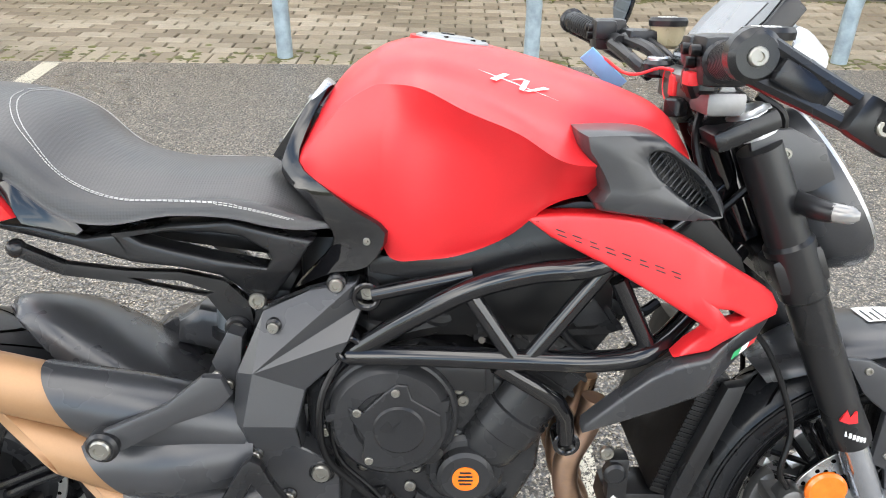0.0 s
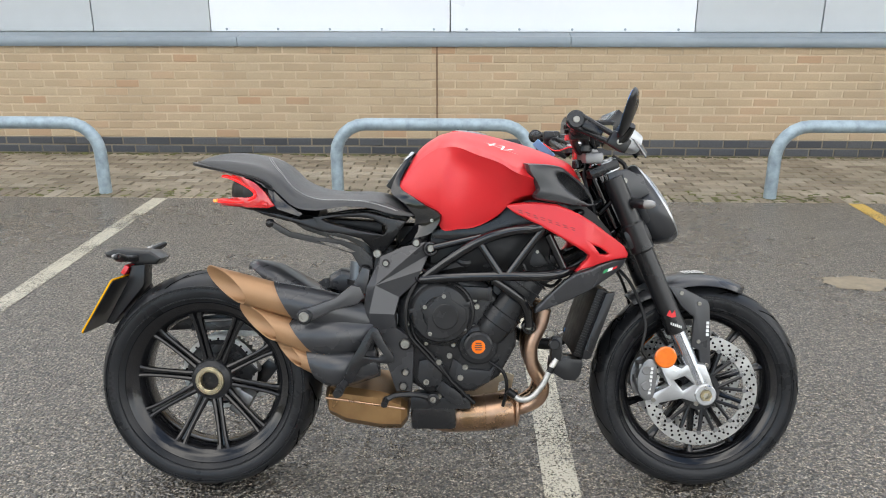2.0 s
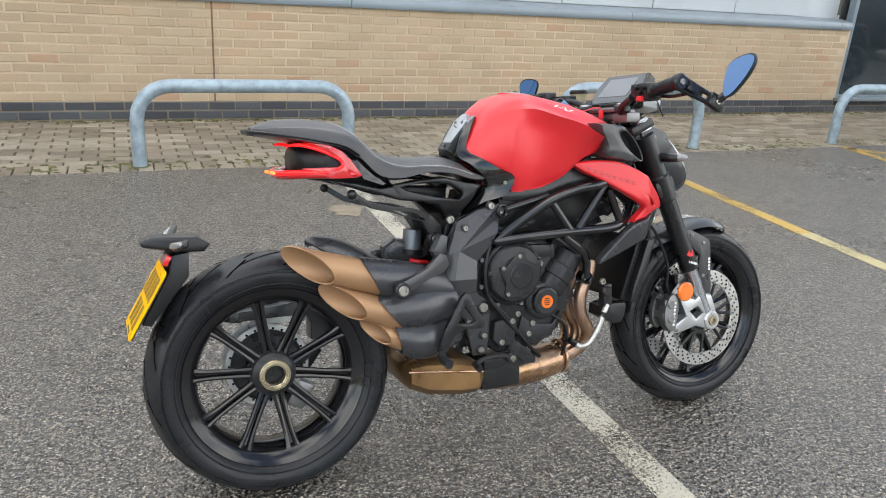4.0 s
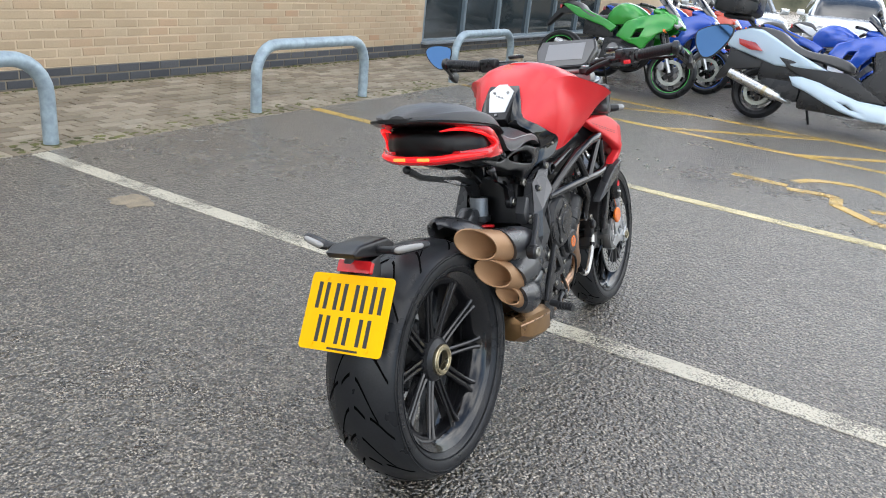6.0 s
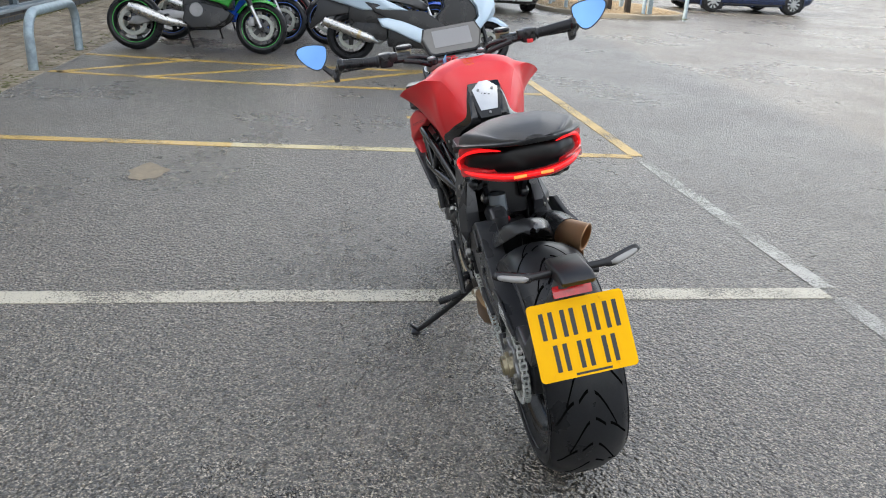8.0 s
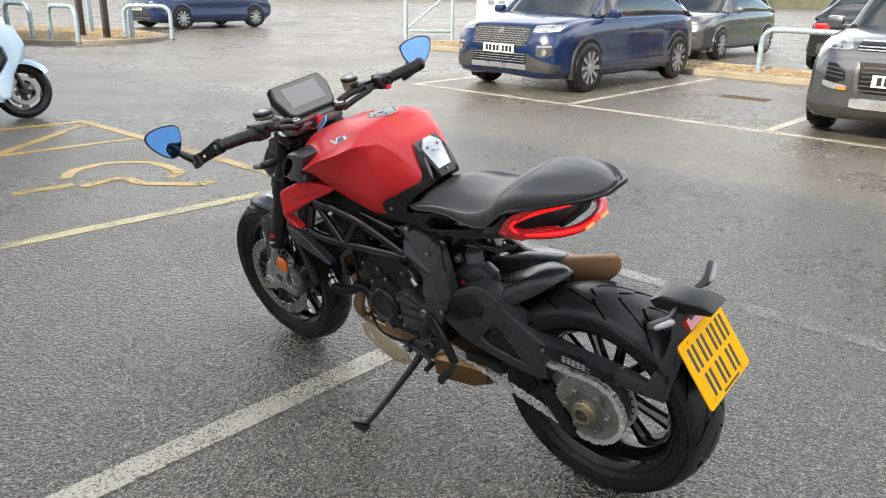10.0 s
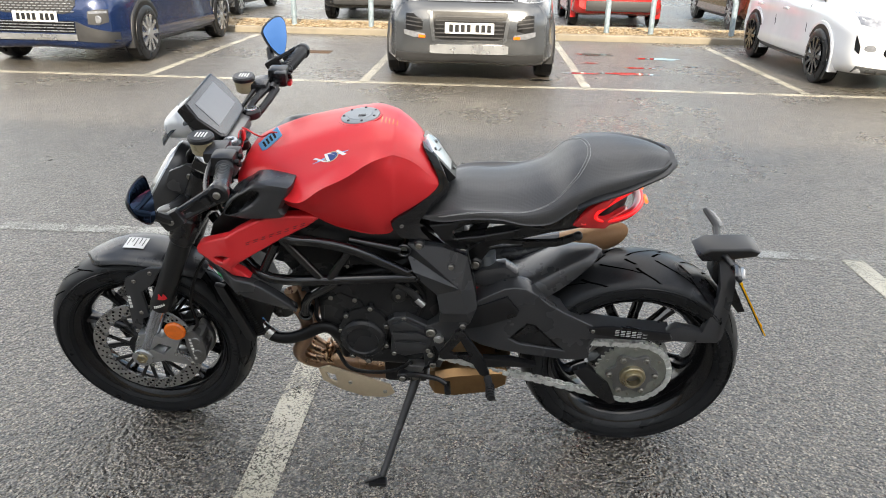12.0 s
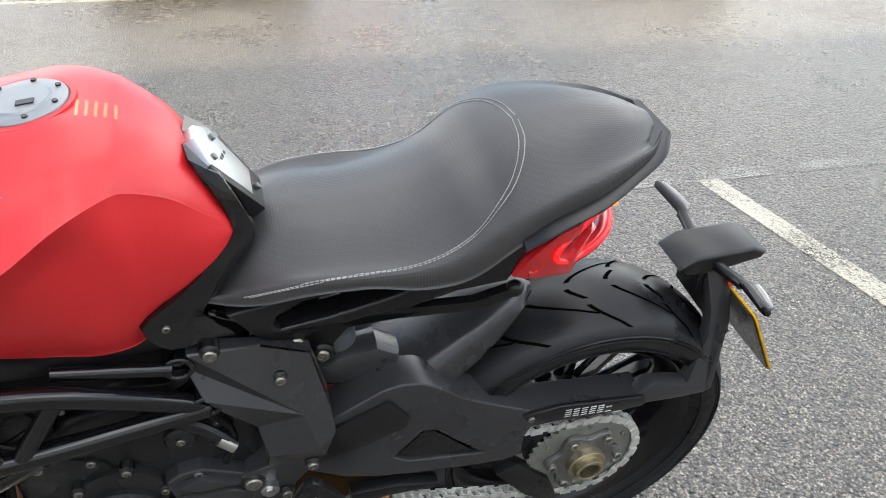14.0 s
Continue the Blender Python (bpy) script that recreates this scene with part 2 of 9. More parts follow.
def spline(pts, steps, closed=False):
    """Catmull-Rom through the points."""
    P = [Vector(p) for p in pts]
    n = len(P)
    out = []
    for i in range(n if closed else n - 1):
        a, b = P[i], P[(i + 1) % n]
        p0 = P[(i - 1) % n] if closed or i else a * 2 - b
        p3 = P[(i + 2) % n] if closed or i + 2 < n else b * 2 - a
        for k in range(steps):
            t = k / steps
            out.append(0.5 * ((2 * a) + (b - p0) * t + (2 * p0 - 5 * a + 4 * b - p3) * t * t + (3 * a - p0 - 3 * b + p3) * t ** 3))
    if not closed:
        out.append(P[-1])
    return out


def rings_to(bm, rings, caps=True, loop=False):
    vs = [[bm.verts.new(p) for p in r] for r in rings]
    n = len(vs[0])
    for a, b in zip(vs, vs[1:] + (vs[:1] if loop else [])):
        for i in range(n):
            bm.faces.new((a[i], a[(i + 1) % n], b[(i + 1) % n], b[i]))
    if caps and not loop:
        for r in (vs[0], vs[-1]):
            bm.faces.new(r)
    return bm


def tube(bm, pts, r, n=12, smooth=0, loop=False, flat=1.0):
    """A round bar along the points; r may be a list; smooth: steps of a spline between them."""
    k = len(pts)
    rs = list(r) if isinstance(r, (list, tuple)) else [r] * k
    if smooth:
        P = spline(pts, smooth, loop)
        Q = spline([(q, 0, 0) for q in rs], smooth, loop)
        rs = [max(1e-4, q.x) for q in Q]
    else:
        P = [Vector(p) for p in pts]
    m = len(P)
    up = None
    rings = []
    for i in range(m):
        if loop:
            d = P[(i + 1) % m] - P[i - 1]
        else:
            d = P[min(i + 1, m - 1)] - P[max(i - 1, 0)]
        d.normalize()
        if up is None:
            up = d.orthogonal().normalized()
        up = (up - d * up.dot(d)).normalized()
        side = d.cross(up)
        rings.append([P[i] + rs[i] * (math.cos(a) * up + flat * math.sin(a) * side)
                      for a in (2 * math.pi * j / n for j in range(n))])
    return rings_to(bm, rings, True, loop)


def lathe(bm, prof, n=32, at=(0, 0, 0), axis="y", turn=None):
    """(radius, along) pairs, turned round the axis; radius 0 closes it."""
    q = {"y": Matrix(((1, 0, 0), (0, 0, 1), (0, 1, 0))), "z": Matrix.Identity(3), "x": Matrix(((0, 0, 1), (1, 0, 0), (0, 1, 0)))}[axis]
    if turn is not None:
        q = turn @ q
    at = Vector(at)
    rows = []
    for r, a in prof:
        if r <= 1e-6:
            rows.append([bm.verts.new(at + q @ Vector((0, 0, a)))])
        else:
            rows.append([bm.verts.new(at + q @ Vector((r * math.cos(t), r * math.sin(t), a)))
                         for t in (2 * math.pi * j / n for j in range(n))])
    for a, b in zip(rows, rows[1:]):
        for i in range(n):
            j = (i + 1) % n
            if len(a) == 1 and len(b) == 1:
                continue
            if len(a) == 1:
                bm.faces.new((a[0], b[j], b[i]))
            elif len(b) == 1:
                bm.faces.new((a[i], a[j], b[0]))
            else:
                bm.faces.new((a[i], a[j], b[j], b[i]))
    return bm


def disc(bm, r, y0, y1, at=(0, 0, 0), n=24, bev=0.0, axis="y", turn=None):
    b = min(bev, r * 0.5, abs(y1 - y0) * 0.5)
    s = 1 if y1 > y0 else -1
    prof = [(0, y0), (r - b, y0), (r, y0 + s * b), (r, y1 - s * b), (r - b, y1), (0, y1)] if b else [(0, y0), (r, y0), (r, y1), (0, y1)]
    return lathe(bm, prof, n, at, axis, turn)


def ring(bm, r0, r1, y0, y1, at=(0, 0, 0), n=32, bev=0.0, axis="y", turn=None):
    b = bev
    prof = [(r0, y0 + b), (r0 + b, y0), (r1 - b, y0), (r1, y0 + b), (r1, y1 - b), (r1 - b, y1), (r0 + b, y1), (r0, y1 - b), (r0, y0 + b)] if b else \
        [(r0, y0), (r1, y0), (r1, y1), (r0, y1), (r0, y0)]
    lathe(bm, prof, n, at, axis, turn)
    bmesh.ops.remove_doubles(bm, verts=bm.verts, dist=1e-5)
    return bm


def prism(bm, outline, y0, y1, bev=0.0, holes=(), smooth=0, bow=None, seg=2, side=1, cuts=()):
    """An (x, z) outline given thickness from y0 to y1; bow(x, z) shifts it sideways."""
    if smooth:
        outline = [(p.x, p.y) for p in spline([(a, b, 0) for a, b in outline], smooth, True)]
    tmp = bmesh.new()
    loops = [outline, *holes]
    es = []
    for lp in loops:
        vs = [tmp.verts.new((x, y0, z)) for x, z in lp]
        es += [tmp.edges.new((vs[i], vs[(i + 1) % len(vs)])) for i in range(len(vs))]
    if holes:
        bmesh.ops.triangle_fill(tmp, use_beauty=True, use_dissolve=False, edges=es)
    else:
        tmp.faces.new(tmp.verts)
    fs = list(tmp.faces)
    ext = bmesh.ops.extrude_face_region(tmp, geom=fs)
    up = [g for g in ext["geom"] if isinstance(g, bmesh.types.BMVert)]
    bmesh.ops.translate(tmp, vec=(0, y1 - y0, 0), verts=up)
    bmesh.ops.recalc_face_normals(tmp, faces=tmp.faces)
    if bev:
        edges = [e for e in tmp.edges if len(e.link_faces) == 2 and e.calc_face_angle(0) > 0.9
                 and abs(e.verts[0].co.y - e.verts[1].co.y) < 1e-6]
        bmesh.ops.bevel(tmp, geom=edges, offset=bev, segments=seg, profile=0.6, affect="EDGES", clamp_overlap=True)
    for co, no in cuts:
        bmesh.ops.bisect_plane(tmp, geom=tmp.verts[:] + tmp.edges[:] + tmp.faces[:], plane_co=co, plane_no=no, dist=1e-5)
    if bow:
        for v in tmp.verts:
            v.co.y += side * bow(v.co.x, v.co.z)
    me = bpy.data.meshes.new("tmp")
    tmp.to_mesh(me)
    tmp.free()
    bm.from_mesh(me)
    bpy.data.meshes.remove(me)
    return bm


def skin(bm, stations, nu=4, nv=3, mirror=True, caps=True, closed=True):
    """Sections along the body, each a row of points; smooth both ways. mirror: half sections, from the top middle down,
    doubled over to -y."""
    rows = [spline(s, nv) for s in stations] if not (closed and not mirror) else [spline(s, nv, True) for s in stations]
    k = len(rows[0])
    cols = [spline([r[i] for r in rows], nu) for i in range(k)]
    out = []
    for j in range(len(cols[0])):
        half = [cols[i][j] for i in range(k)]
        if mirror:
            half = half + [Vector((p.x, -p.y, p.z)) for p in reversed(half) if abs(p.y) > 1e-4]
        out.append(half)
    return rings_to(bm, out, caps)


def bolt(bm, x, y, z, r=0.008, side=-1, depth=0.006, socket=True):
    """A socket screw head that looks out to the given side."""
    y1 = y + side * depth
    prof = [(0, y), (r, y), (r, y1 - side * r * 0.2), (r * 0.85, y1)]
    prof += [(r * 0.5, y1), (r * 0.45, y1 - side * depth * 0.5), (0, y1 - side * depth * 0.5)] if socket else [(0, y1)]
    return lathe(bm, prof, 12, (x, 0, z))


def strip(bm, x0, y0, x1, y1, w, z=0.003):
    """A painted line of width w from one ground point to another."""
    d = Vector((x1 - x0, y1 - y0, 0))
    s = Vector((-d.y, d.x, 0)).normalized() * w / 2
    a, b = Vector((x0, y0, z)), Vector((x1, y1, z))
    lo = [bm.verts.new(p - Vector((0, 0, z + 0.004))) for p in (a - s, b - s, b + s, a + s)]
    up = [bm.verts.new(p) for p in (a - s, b - s, b + s, a + s)]
    bm.faces.new(up)
    for i in range(4):
        bm.faces.new((lo[i], lo[(i + 1) % 4], up[(i + 1) % 4], up[i]))
    return bm


# ---- the setting ----
WALL_Y, EDGE_Y = 5.10, 3.39
g = bmesh.new()
for xa, xb in ((-900, -40), (-40, 40), (40, 900)):
    for ya, yb in ((-900, -40), (-40, EDGE_Y), (EDGE_Y, 900)):
        if (xa, ya) == (-40, EDGE_Y):
            continue
        g.faces.new([g.verts.new(p) for p in ((xa, ya, 0), (xb, ya, 0), (xb, yb, 0), (xa, yb, 0))])
g.faces.new([g.verts.new(p) for p in ((-40, EDGE_Y, -0.03), (40, EDGE_Y, -0.03), (40, 900, -0.03), (-40, 900, -0.03))])
solid("ground", g, M["asphalt"], "wet dark grey asphalt car park surface", "ground", kind="structure")


def road_line(name, runs, w, material, label):
    b = bmesh.new()
    for i, (x0, y0, x1, y1) in enumerate(runs):
        strip(b, x0, y0, x1, y1, w, 0.0028 + 0.0006 * i)
    return solid(name, b, material, label, "road marking", kind="structure")


road_line("bay_line_1", [(-1.50, 3.37, -1.375, -1.50)], 0.105, M["white_line"], "worn white painted parking bay line on wet asphalt")
road_line("bay_line_2", [(1.03, 3.37, 1.03, -1.50)], 0.105, M["white_line"], "worn white painted parking bay line under the motorcycle")
road_line("bay_line_3", [(3.50, 3.37, 3.40, 1.35)], 0.10, M["yellow_line"], "bright yellow painted parking bay line")
road_line("bay_line_4", [(3.40, 1.35, 3.33, -1.05)], 0.10, M["pale_line"], "faded cream overpainted parking bay line")
road_line("bay_line_5", [(3.33, -1.05, 3.31, -1.45), (3.33, -1.50, 5.2, -1.48), (5.2, -1.48, 6.86, -1.44)], 0.10, M["yellow_line"],
          "worn yellow painted bay end line")
road_line("bay_line_6", [(1.08, -1.53, 3.28, -1.50)], 0.10, M["faint_line"], "faint worn white line across the bay end")
road_line("bay_line_15", [(-9, -1.54, 0.98, -1.53)], 0.10, M["ghost_line"], "nearly worn off white line across the bay ends")
hb = [(6.05, 3.37, 5.74, 1.45), (5.74, 1.45, 5.66, -1.40), (7.22, 3.37, 6.92, 1.45), (6.92, 1.45, 6.80, -1.40)]
hd = [(6.02, 3.30, 7.08, 2.20), (5.92, 2.45, 6.90, 0.98), (5.72, 1.05, 6.80, -0.30), (5.67, -0.20, 6.60, -1.35)]
road_line("hatched_area", hb, 0.085, M["yellow_line"], "yellow border lines of a hatched strip")
road_line("hatching", hd, 0.085, M["yellow_line"], "yellow diagonal hatching lines on asphalt")
far_x = [6.85, 4.26, 1.82, -0.62, -2.97, -5.45, -7.9]
for i, x in enumerate(far_x):
    road_line("bay_line_%d" % (i + 7), [(x, -6.30, x + 0.02, -10.7)], 0.10, M["white_line"], "white painted line of a far parking bay")
road_line("bay_line_14", [(6.9, -6.27, -12.0, -6.30)], 0.09, M["white_line"], "thin white line along the far parking bays")

b = bmesh.new()
for lay_z, run in ((0.003, [(4.60, -.35), (4.76, -.44), (4.85, -.56), (4.89, -.76), (4.83, -.91), (4.67, -1.04), (4.51, -1.06), (4.33, -1.05), (4.20, -1.00), (4.16, -.88)]),
                   (0.0035, [(4.43, .07), (4.41, -.32)]),
                   (0.004, [(4.31, -.33), (4.37, -.58), (4.34, -.66), (4.12, -.67), (3.83, -.94), (3.85, -1.07)])):
    for (x0, y0), (x1, y1) in zip(run, run[1:]):
        strip(b, x0, y0, x1, y1, 0.085, lay_z)
solid("wheelchair_symbol", b, M["yellow_line"], "worn yellow wheelchair symbol painted on the asphalt", "road marking", kind="structure")

for px, py, sx, sy in ((2.73, 1.75, 0.25, 0.17), (0.85, 2.32, 0.15, 0.20), (-2.1, 2.2, 0.12, 0.12)):
    b = bmesh.new()
    ang = [2 * math.pi * k / 26 for k in range(26)]
    rim = [b.verts.new((px + sx * (0.6 + 0.3 * noise.noise((math.cos(a) * 2, math.sin(a) * 2, px))) * math.cos(a),
                        py + sy * (0.6 + 0.3 * noise.noise((math.cos(a) * 2, math.sin(a) * 2, py + 5))) * math.sin(a), 0.0022)) for a in ang]
    b.faces.new(rim)
    solid("grit_patch", b, M["patch"], "small tan patch of washed grit on asphalt", "stain", kind="stuff")

# paving bed and the strip of moss at the wall's foot
b = bmesh.new()
box(b, (60, WALL_Y - EDGE_Y + 0.2, 0.05), (5, (WALL_Y + EDGE_Y) / 2 + 0.1, -0.038))
pavement = solid("pavement", b, M["paver_bed"], "block paved strip with mossy joints along the wall", "pavement", kind="structure")
b = bmesh.new()
rng = random.Random(4)
for k in range(2400):
    x = rng.uniform(-6.5, 14)
    y = WALL_Y - abs(rng.gauss(0, 0.05)) - 0.005 if rng.random() < 0.45 else EDGE_Y + 0.02 + abs(rng.gauss(0, 0.13))
    s = rng.uniform(0.006, 0.022)
    bmesh.ops.create_icosphere(b, subdivisions=1, radius=s, matrix=Matrix.Translation((x, y, 0.0)) @ Matrix.Diagonal((1.6, 1.2, 0.5, 1)))
solid("moss", b, M["moss"], "clumps of green-brown moss along wall and paving edge", "moss", kind="stuff")

# the building
wall = thing("wall_north", "buff brick wall with dark plinth and pale cladding above", "wall", kind="structure")
b = bmesh.new()
WIN_X0, WIN_X1 = 7.85, 14.9
box(b, (WIN_X0 + 22.0, 0.3, 1.02), ((WIN_X0 - 22.0) / 2, WALL_Y + 0.1535, 0.49))
box(b, (WIN_X1 - WIN_X0, 0.3, 0.17), ((WIN_X0 + WIN_X1) / 2, WALL_Y + 0.1535, 0.066))
box(b, (9, 0.3, 1.02), (WIN_X1 + 4.5, WALL_Y + 0.1535, 0.49))
part("brick_core", b, M["mortar"], wall, "pale mortar between the bricks")
b = bmesh.new()
box(b, (WIN_X1 + 14.0, 0.06, 0.160), ((WIN_X1 - 14.0) / 2, WALL_Y + 0.0300, 0.077))
part("plinth_core", b, M["joint"], wall, "dark mortar between the plinth bricks")
b = bmesh.new()
box(b, (46, 0.12, 3.15), (0.9, WALL_Y + 0.30, 1.45 + 1.575))
box(b, (WIN_X0 + 22.0, 0.10, 0.5), ((WIN_X0 - 22.0) / 2, WALL_Y + 0.30, 1.3))
box(b, (46, 9.0, 0.2), (0.9, WALL_Y + 4.7, 4.5))
part("upper_wall", b, M["clad"], wall, "plain grey upper wall and flat roof")
b = bmesh.new()
prof = [(5.075, 0.985), (5.07, 1.0), (5.07, 1.045), (5.085, 1.07), (5.27, 1.105), (5.27, 0.985)]
xs = [-22, -10.4, -7.4, -4.4, -1.35 - 0.0, 1.65, 4.65, 7.65, WIN_X0 - 0.02]
for xa, xb in zip(xs, xs[1:]):
    r = [[(x, y, z) for y, z in prof] for x in (xa + 0.003, xb - 0.003)]
    rings_to(b, r)
part("sill", b, M["sill"], wall, "blue-grey metal flashing sill")
joints = [-21, -10.75, -9.6, -8.45, -7.3, -6.15, -5.0, -3.87, -2.75, -1.645]
panels = [(a, c, "clad") for a, c in zip(joints, joints[1:])] + [(-1.645, 0.57, "board"), (0.57, 2.79, "board")]
right = [2.79 + 1.13 * k for k in range(5)]
panels += [(a, c, "clad") for a, c in zip(right, right[1:])]
for a, c, k in panels:
    b = bmesh.new()
    d = 0.012 if k == "board" else 0.0
    box(b, (c - a - 0.012, 0.03, 2.6), ((a + c) / 2, WALL_Y + 0.20 - d, 1.09 + 1.32), 0.004)
    part("cladding_panel", b, M[k], wall, "white sign board" if k == "board" else "")
    if k == "board":
        b = bmesh.new()
        for q in range(5):
            bolt(b, a + 0.15 + q * (c - a - 0.3) / 4, WALL_Y + 0.175, 1.13, 0.012, -1, 0.004, False)
        pieces("rivet", b, M["galv"], wall)
b = bmesh.new()
box(b, (0.014, 0.008, 0.84), (0.455, WALL_Y - 0.001, 0.57))
part("movement_joint", b, mat("brown_sealant", (0.16, 0.10, 0.06), 0.8), wall, "brown sealant joint")

win = thing("window_1", "grey framed shop window near the ground", "window", kind="structure")
b = bmesh.new()
for z in (0.18, 1.95):
    box(b, (WIN_X1 - WIN_X0, 0.09, 0.06), ((WIN_X0 + WIN_X1) / 2, WALL_Y + 0.06, z), 0.004)
n_bay = 6
for k in range(n_bay + 1):
    x = WIN_X0 + 0.03 + k * (WIN_X1 - WIN_X0 - 0.06) / n_bay
    box(b, (0.06, 0.092, 1.77), (x, WALL_Y + 0.06, 1.07), 0.004)
part("window_frame", b, M["winframe"], win)
b = bmesh.new()
box(b, (WIN_X1 - WIN_X0 + 0.05, 0.16, 0.035), ((WIN_X0 + WIN_X1) / 2, WALL_Y + 0.0, 0.165), 0.004)
part("window_sill", b, M["sill"], win)
for k in range(n_bay):
    w = (WIN_X1 - WIN_X0 - 0.06) / n_bay
    b = bmesh.new()
    box(b, (w - 0.05, 0.012, 1.72), (WIN_X0 + 0.03 + (k + 0.5) * w, WALL_Y + 0.075, 1.07))
    part("pane", b, M["winglass"], win)
# dark sheet behind the panes; the dimness of the room is its colour
b = bmesh.new()
box(b, (WIN_X1 - WIN_X0, 0.02, 1.9), ((WIN_X0 + WIN_X1) / 2, WALL_Y + 0.2, 1.05))
part("blind", b, mat("dim_room", (0.05, 0.055, 0.06), 0.9), win)


def hoop(width, height, r, label, place, corner=0.22):
    b = bmesh.new()
    h, w = height - r, width / 2
    c = corner
    p = [(-w, 0, -0.05), (-w, 0, 0.12)]
    p += [(-w + c - c * math.cos(a), 0, h - c + c * math.sin(a)) for a in (radians(q) for q in range(0, 91, 15))]
    p += [(w - c + c * math.sin(a), 0, h - c + c * math.cos(a)) for a in (radians(q) for q in range(0, 91, 15))]
    p += [(w, 0, 0.12), (w, 0, -0.05)]
    tube(b, p, r, 18)
    ob = thing("hoop_barrier", label, "barrier", "hoop barriers", place=place)
    part("rail", b, M["galv"], ob)
    for sx in (-w, w):
        b = bmesh.new()
        lathe(b, [(r + 0.0, 0.006), (r + 0.012, 0.004), (r + 0.03, -0.002), (r + 0.03, -0.01)], 18, (sx, 0, 0), "z")
        part("footing", b, M["moss"], ob, "dirt gathered round the post")
    return ob


first = hoop(1.41, 0.572, 0.045, "galvanised steel hoop barrier set in the block paving", pose(0.49, 3.51, 0))
for x in (-5.8, -2.67, 3.65, 6.75):
    copy_thing(first, pose(x, 3.51, 0))

# far planting strip and the island of gravel
def gravel_bed(name, cx, cy, lx, ly, seed, count):
    bed = thing(name, "raised bed of tan pea gravel with concrete kerb", "gravel bed", kind="structure")
    r = min(lx, ly) / 2 * 0.95
    def rim(off, z):
        out = []
        for sx, sy, q in ((1, 1, 0), (-1, 1, 90), (-1, -1, 180), (1, -1, 270)):
            for k in range(7):
                a = radians(q + 15 * k)
                out.append((cx + sx * (lx / 2 - r) + (r - off) * math.cos(a), cy + sy * (ly / 2 - r) + (r - off) * math.sin(a), z))
        return out
    b = bmesh.new()
    rings_to(b, [rim(0, -0.02), rim(0, 0.085), rim(0.015, 0.10), rim(0.11, 0.10), rim(0.12, 0.05)], False)
    part("kerb", b, M["kerb"], bed)
    b = bmesh.new()
    b.faces.new([b.verts.new(p) for p in rim(0.11, 0.07)])
    part("gravel_base", b, M["gravel"], bed)
    rg = random.Random(seed)
    vs, fs = [], []
    for k in range(count):
        x, y = cx + rg.uniform(-1, 1) * (lx / 2 - 0.12), cy + rg.uniform(-1, 1) * (ly / 2 - 0.12)
        if lx - abs(x - cx) * 2 < r and ((abs(x - cx) - lx / 2 + r) ** 2 + (y - cy) ** 2) > (r - 0.14) ** 2 and abs(x - cx) > lx / 2 - r:
            continue
        s, o, z = rg.uniform(0.014, 0.030), len(vs), 0.075 + rg.uniform(0, 0.02)
        a = rg.uniform(0, 6.3)
        for q in range(4):
            vs.append((x + s * math.cos(a + q * 1.571), y + s * rg.uniform(0.6, 1) * math.sin(a + q * 1.571), z))
        vs += [(x, y, z + s * 0.6), (x, y, z - s * 0.5)]
        for q in range(4):
            fs += [(o + q, o + (q + 1) % 4, o + 4), (o + (q + 1) % 4, o + q, o + 5)]
    me = bpy.data.meshes.new("gravel")
    me.from_pydata(vs, [], fs)
    me.materials.append(M["gravel"])
    ob = new("gravel", me)
    ob.parent = bed
    tagged(ob, kind="stuff")
    return bed


gravel_bed("planting_strip", 0.6, -11.75, 23.0, 1.6, 8, 9000)
gravel_bed("gravel_island", 18.4, -6.15, 5.6, 3.7, 9, 3500)
far_hoop = hoop(1.35, 0.75, 0.045, "pale galvanised hoop barrier in the gravel strip", pose(3.2, -11.5, 0.08), 0.2)
for x in (-0.85, -2.95, -5.1, 7.4, -7.3):
    copy_thing(far_hoop, pose(x, -11.5, 0.08))
isle_hoop = hoop(1.05, 0.75, 0.045, "pale galvanised hoop barrier on the gravel island", pose(17.6, -4.88, 0.08, 0, 0, 6), 0.2)
copy_thing(isle_hoop, pose(15.9, -5.12, 0.08, 0, 0, 6))
copy_thing(isle_hoop, pose(15.75, -6.9, 0.08, 0, 0, 40))


def post(name, x, y, w, h, material, label):
    b = bmesh.new()
    box(b, (w, w, h), (x, y, 0.07 + h / 2), 0.008)
    return solid(name, b, material, label, "post", "posts on the island")


timber = mat("dark_stained_timber", (0.035, 0.028, 0.022), 0.8, var=0.3, big=20, fine=90, bump=0.3, depth=0.003)
for x, y in ((17.3, -6.1), (16.4, -6.25)):
    post("timber_post", x, y, 0.12, 1.1, timber, "dark stained square timber post in gravel")
for x, y in ((16.25, -6.75), (19.2, -5.2), (18.6, -6.9)):
    post("steel_post", x, y, 0.10, 1.3, M["galv"], "galvanised square steel post in gravel")
b = bmesh.new()
box(b, (0.62, 0.30, 0.012), (2.97, -8.68, 0.0), 0.003)
dr = solid("drain_cover", b, mat("rusty_iron", (0.11, 0.065, 0.035), 0.75, 0.3, 0.3, 15, 90, 0.4), "rusty brown iron drain cover in asphalt", "drain", kind="structure")
for k in range(9):
    b = bmesh.new()
    box(b, (0.022, 0.24, 0.008), (2.72 + 0.0625 * k, -8.68, 0.0075), 0.002)
    part("slat", b, bpy.data.materials["rusty_iron"], dr)
b = bmesh.new()
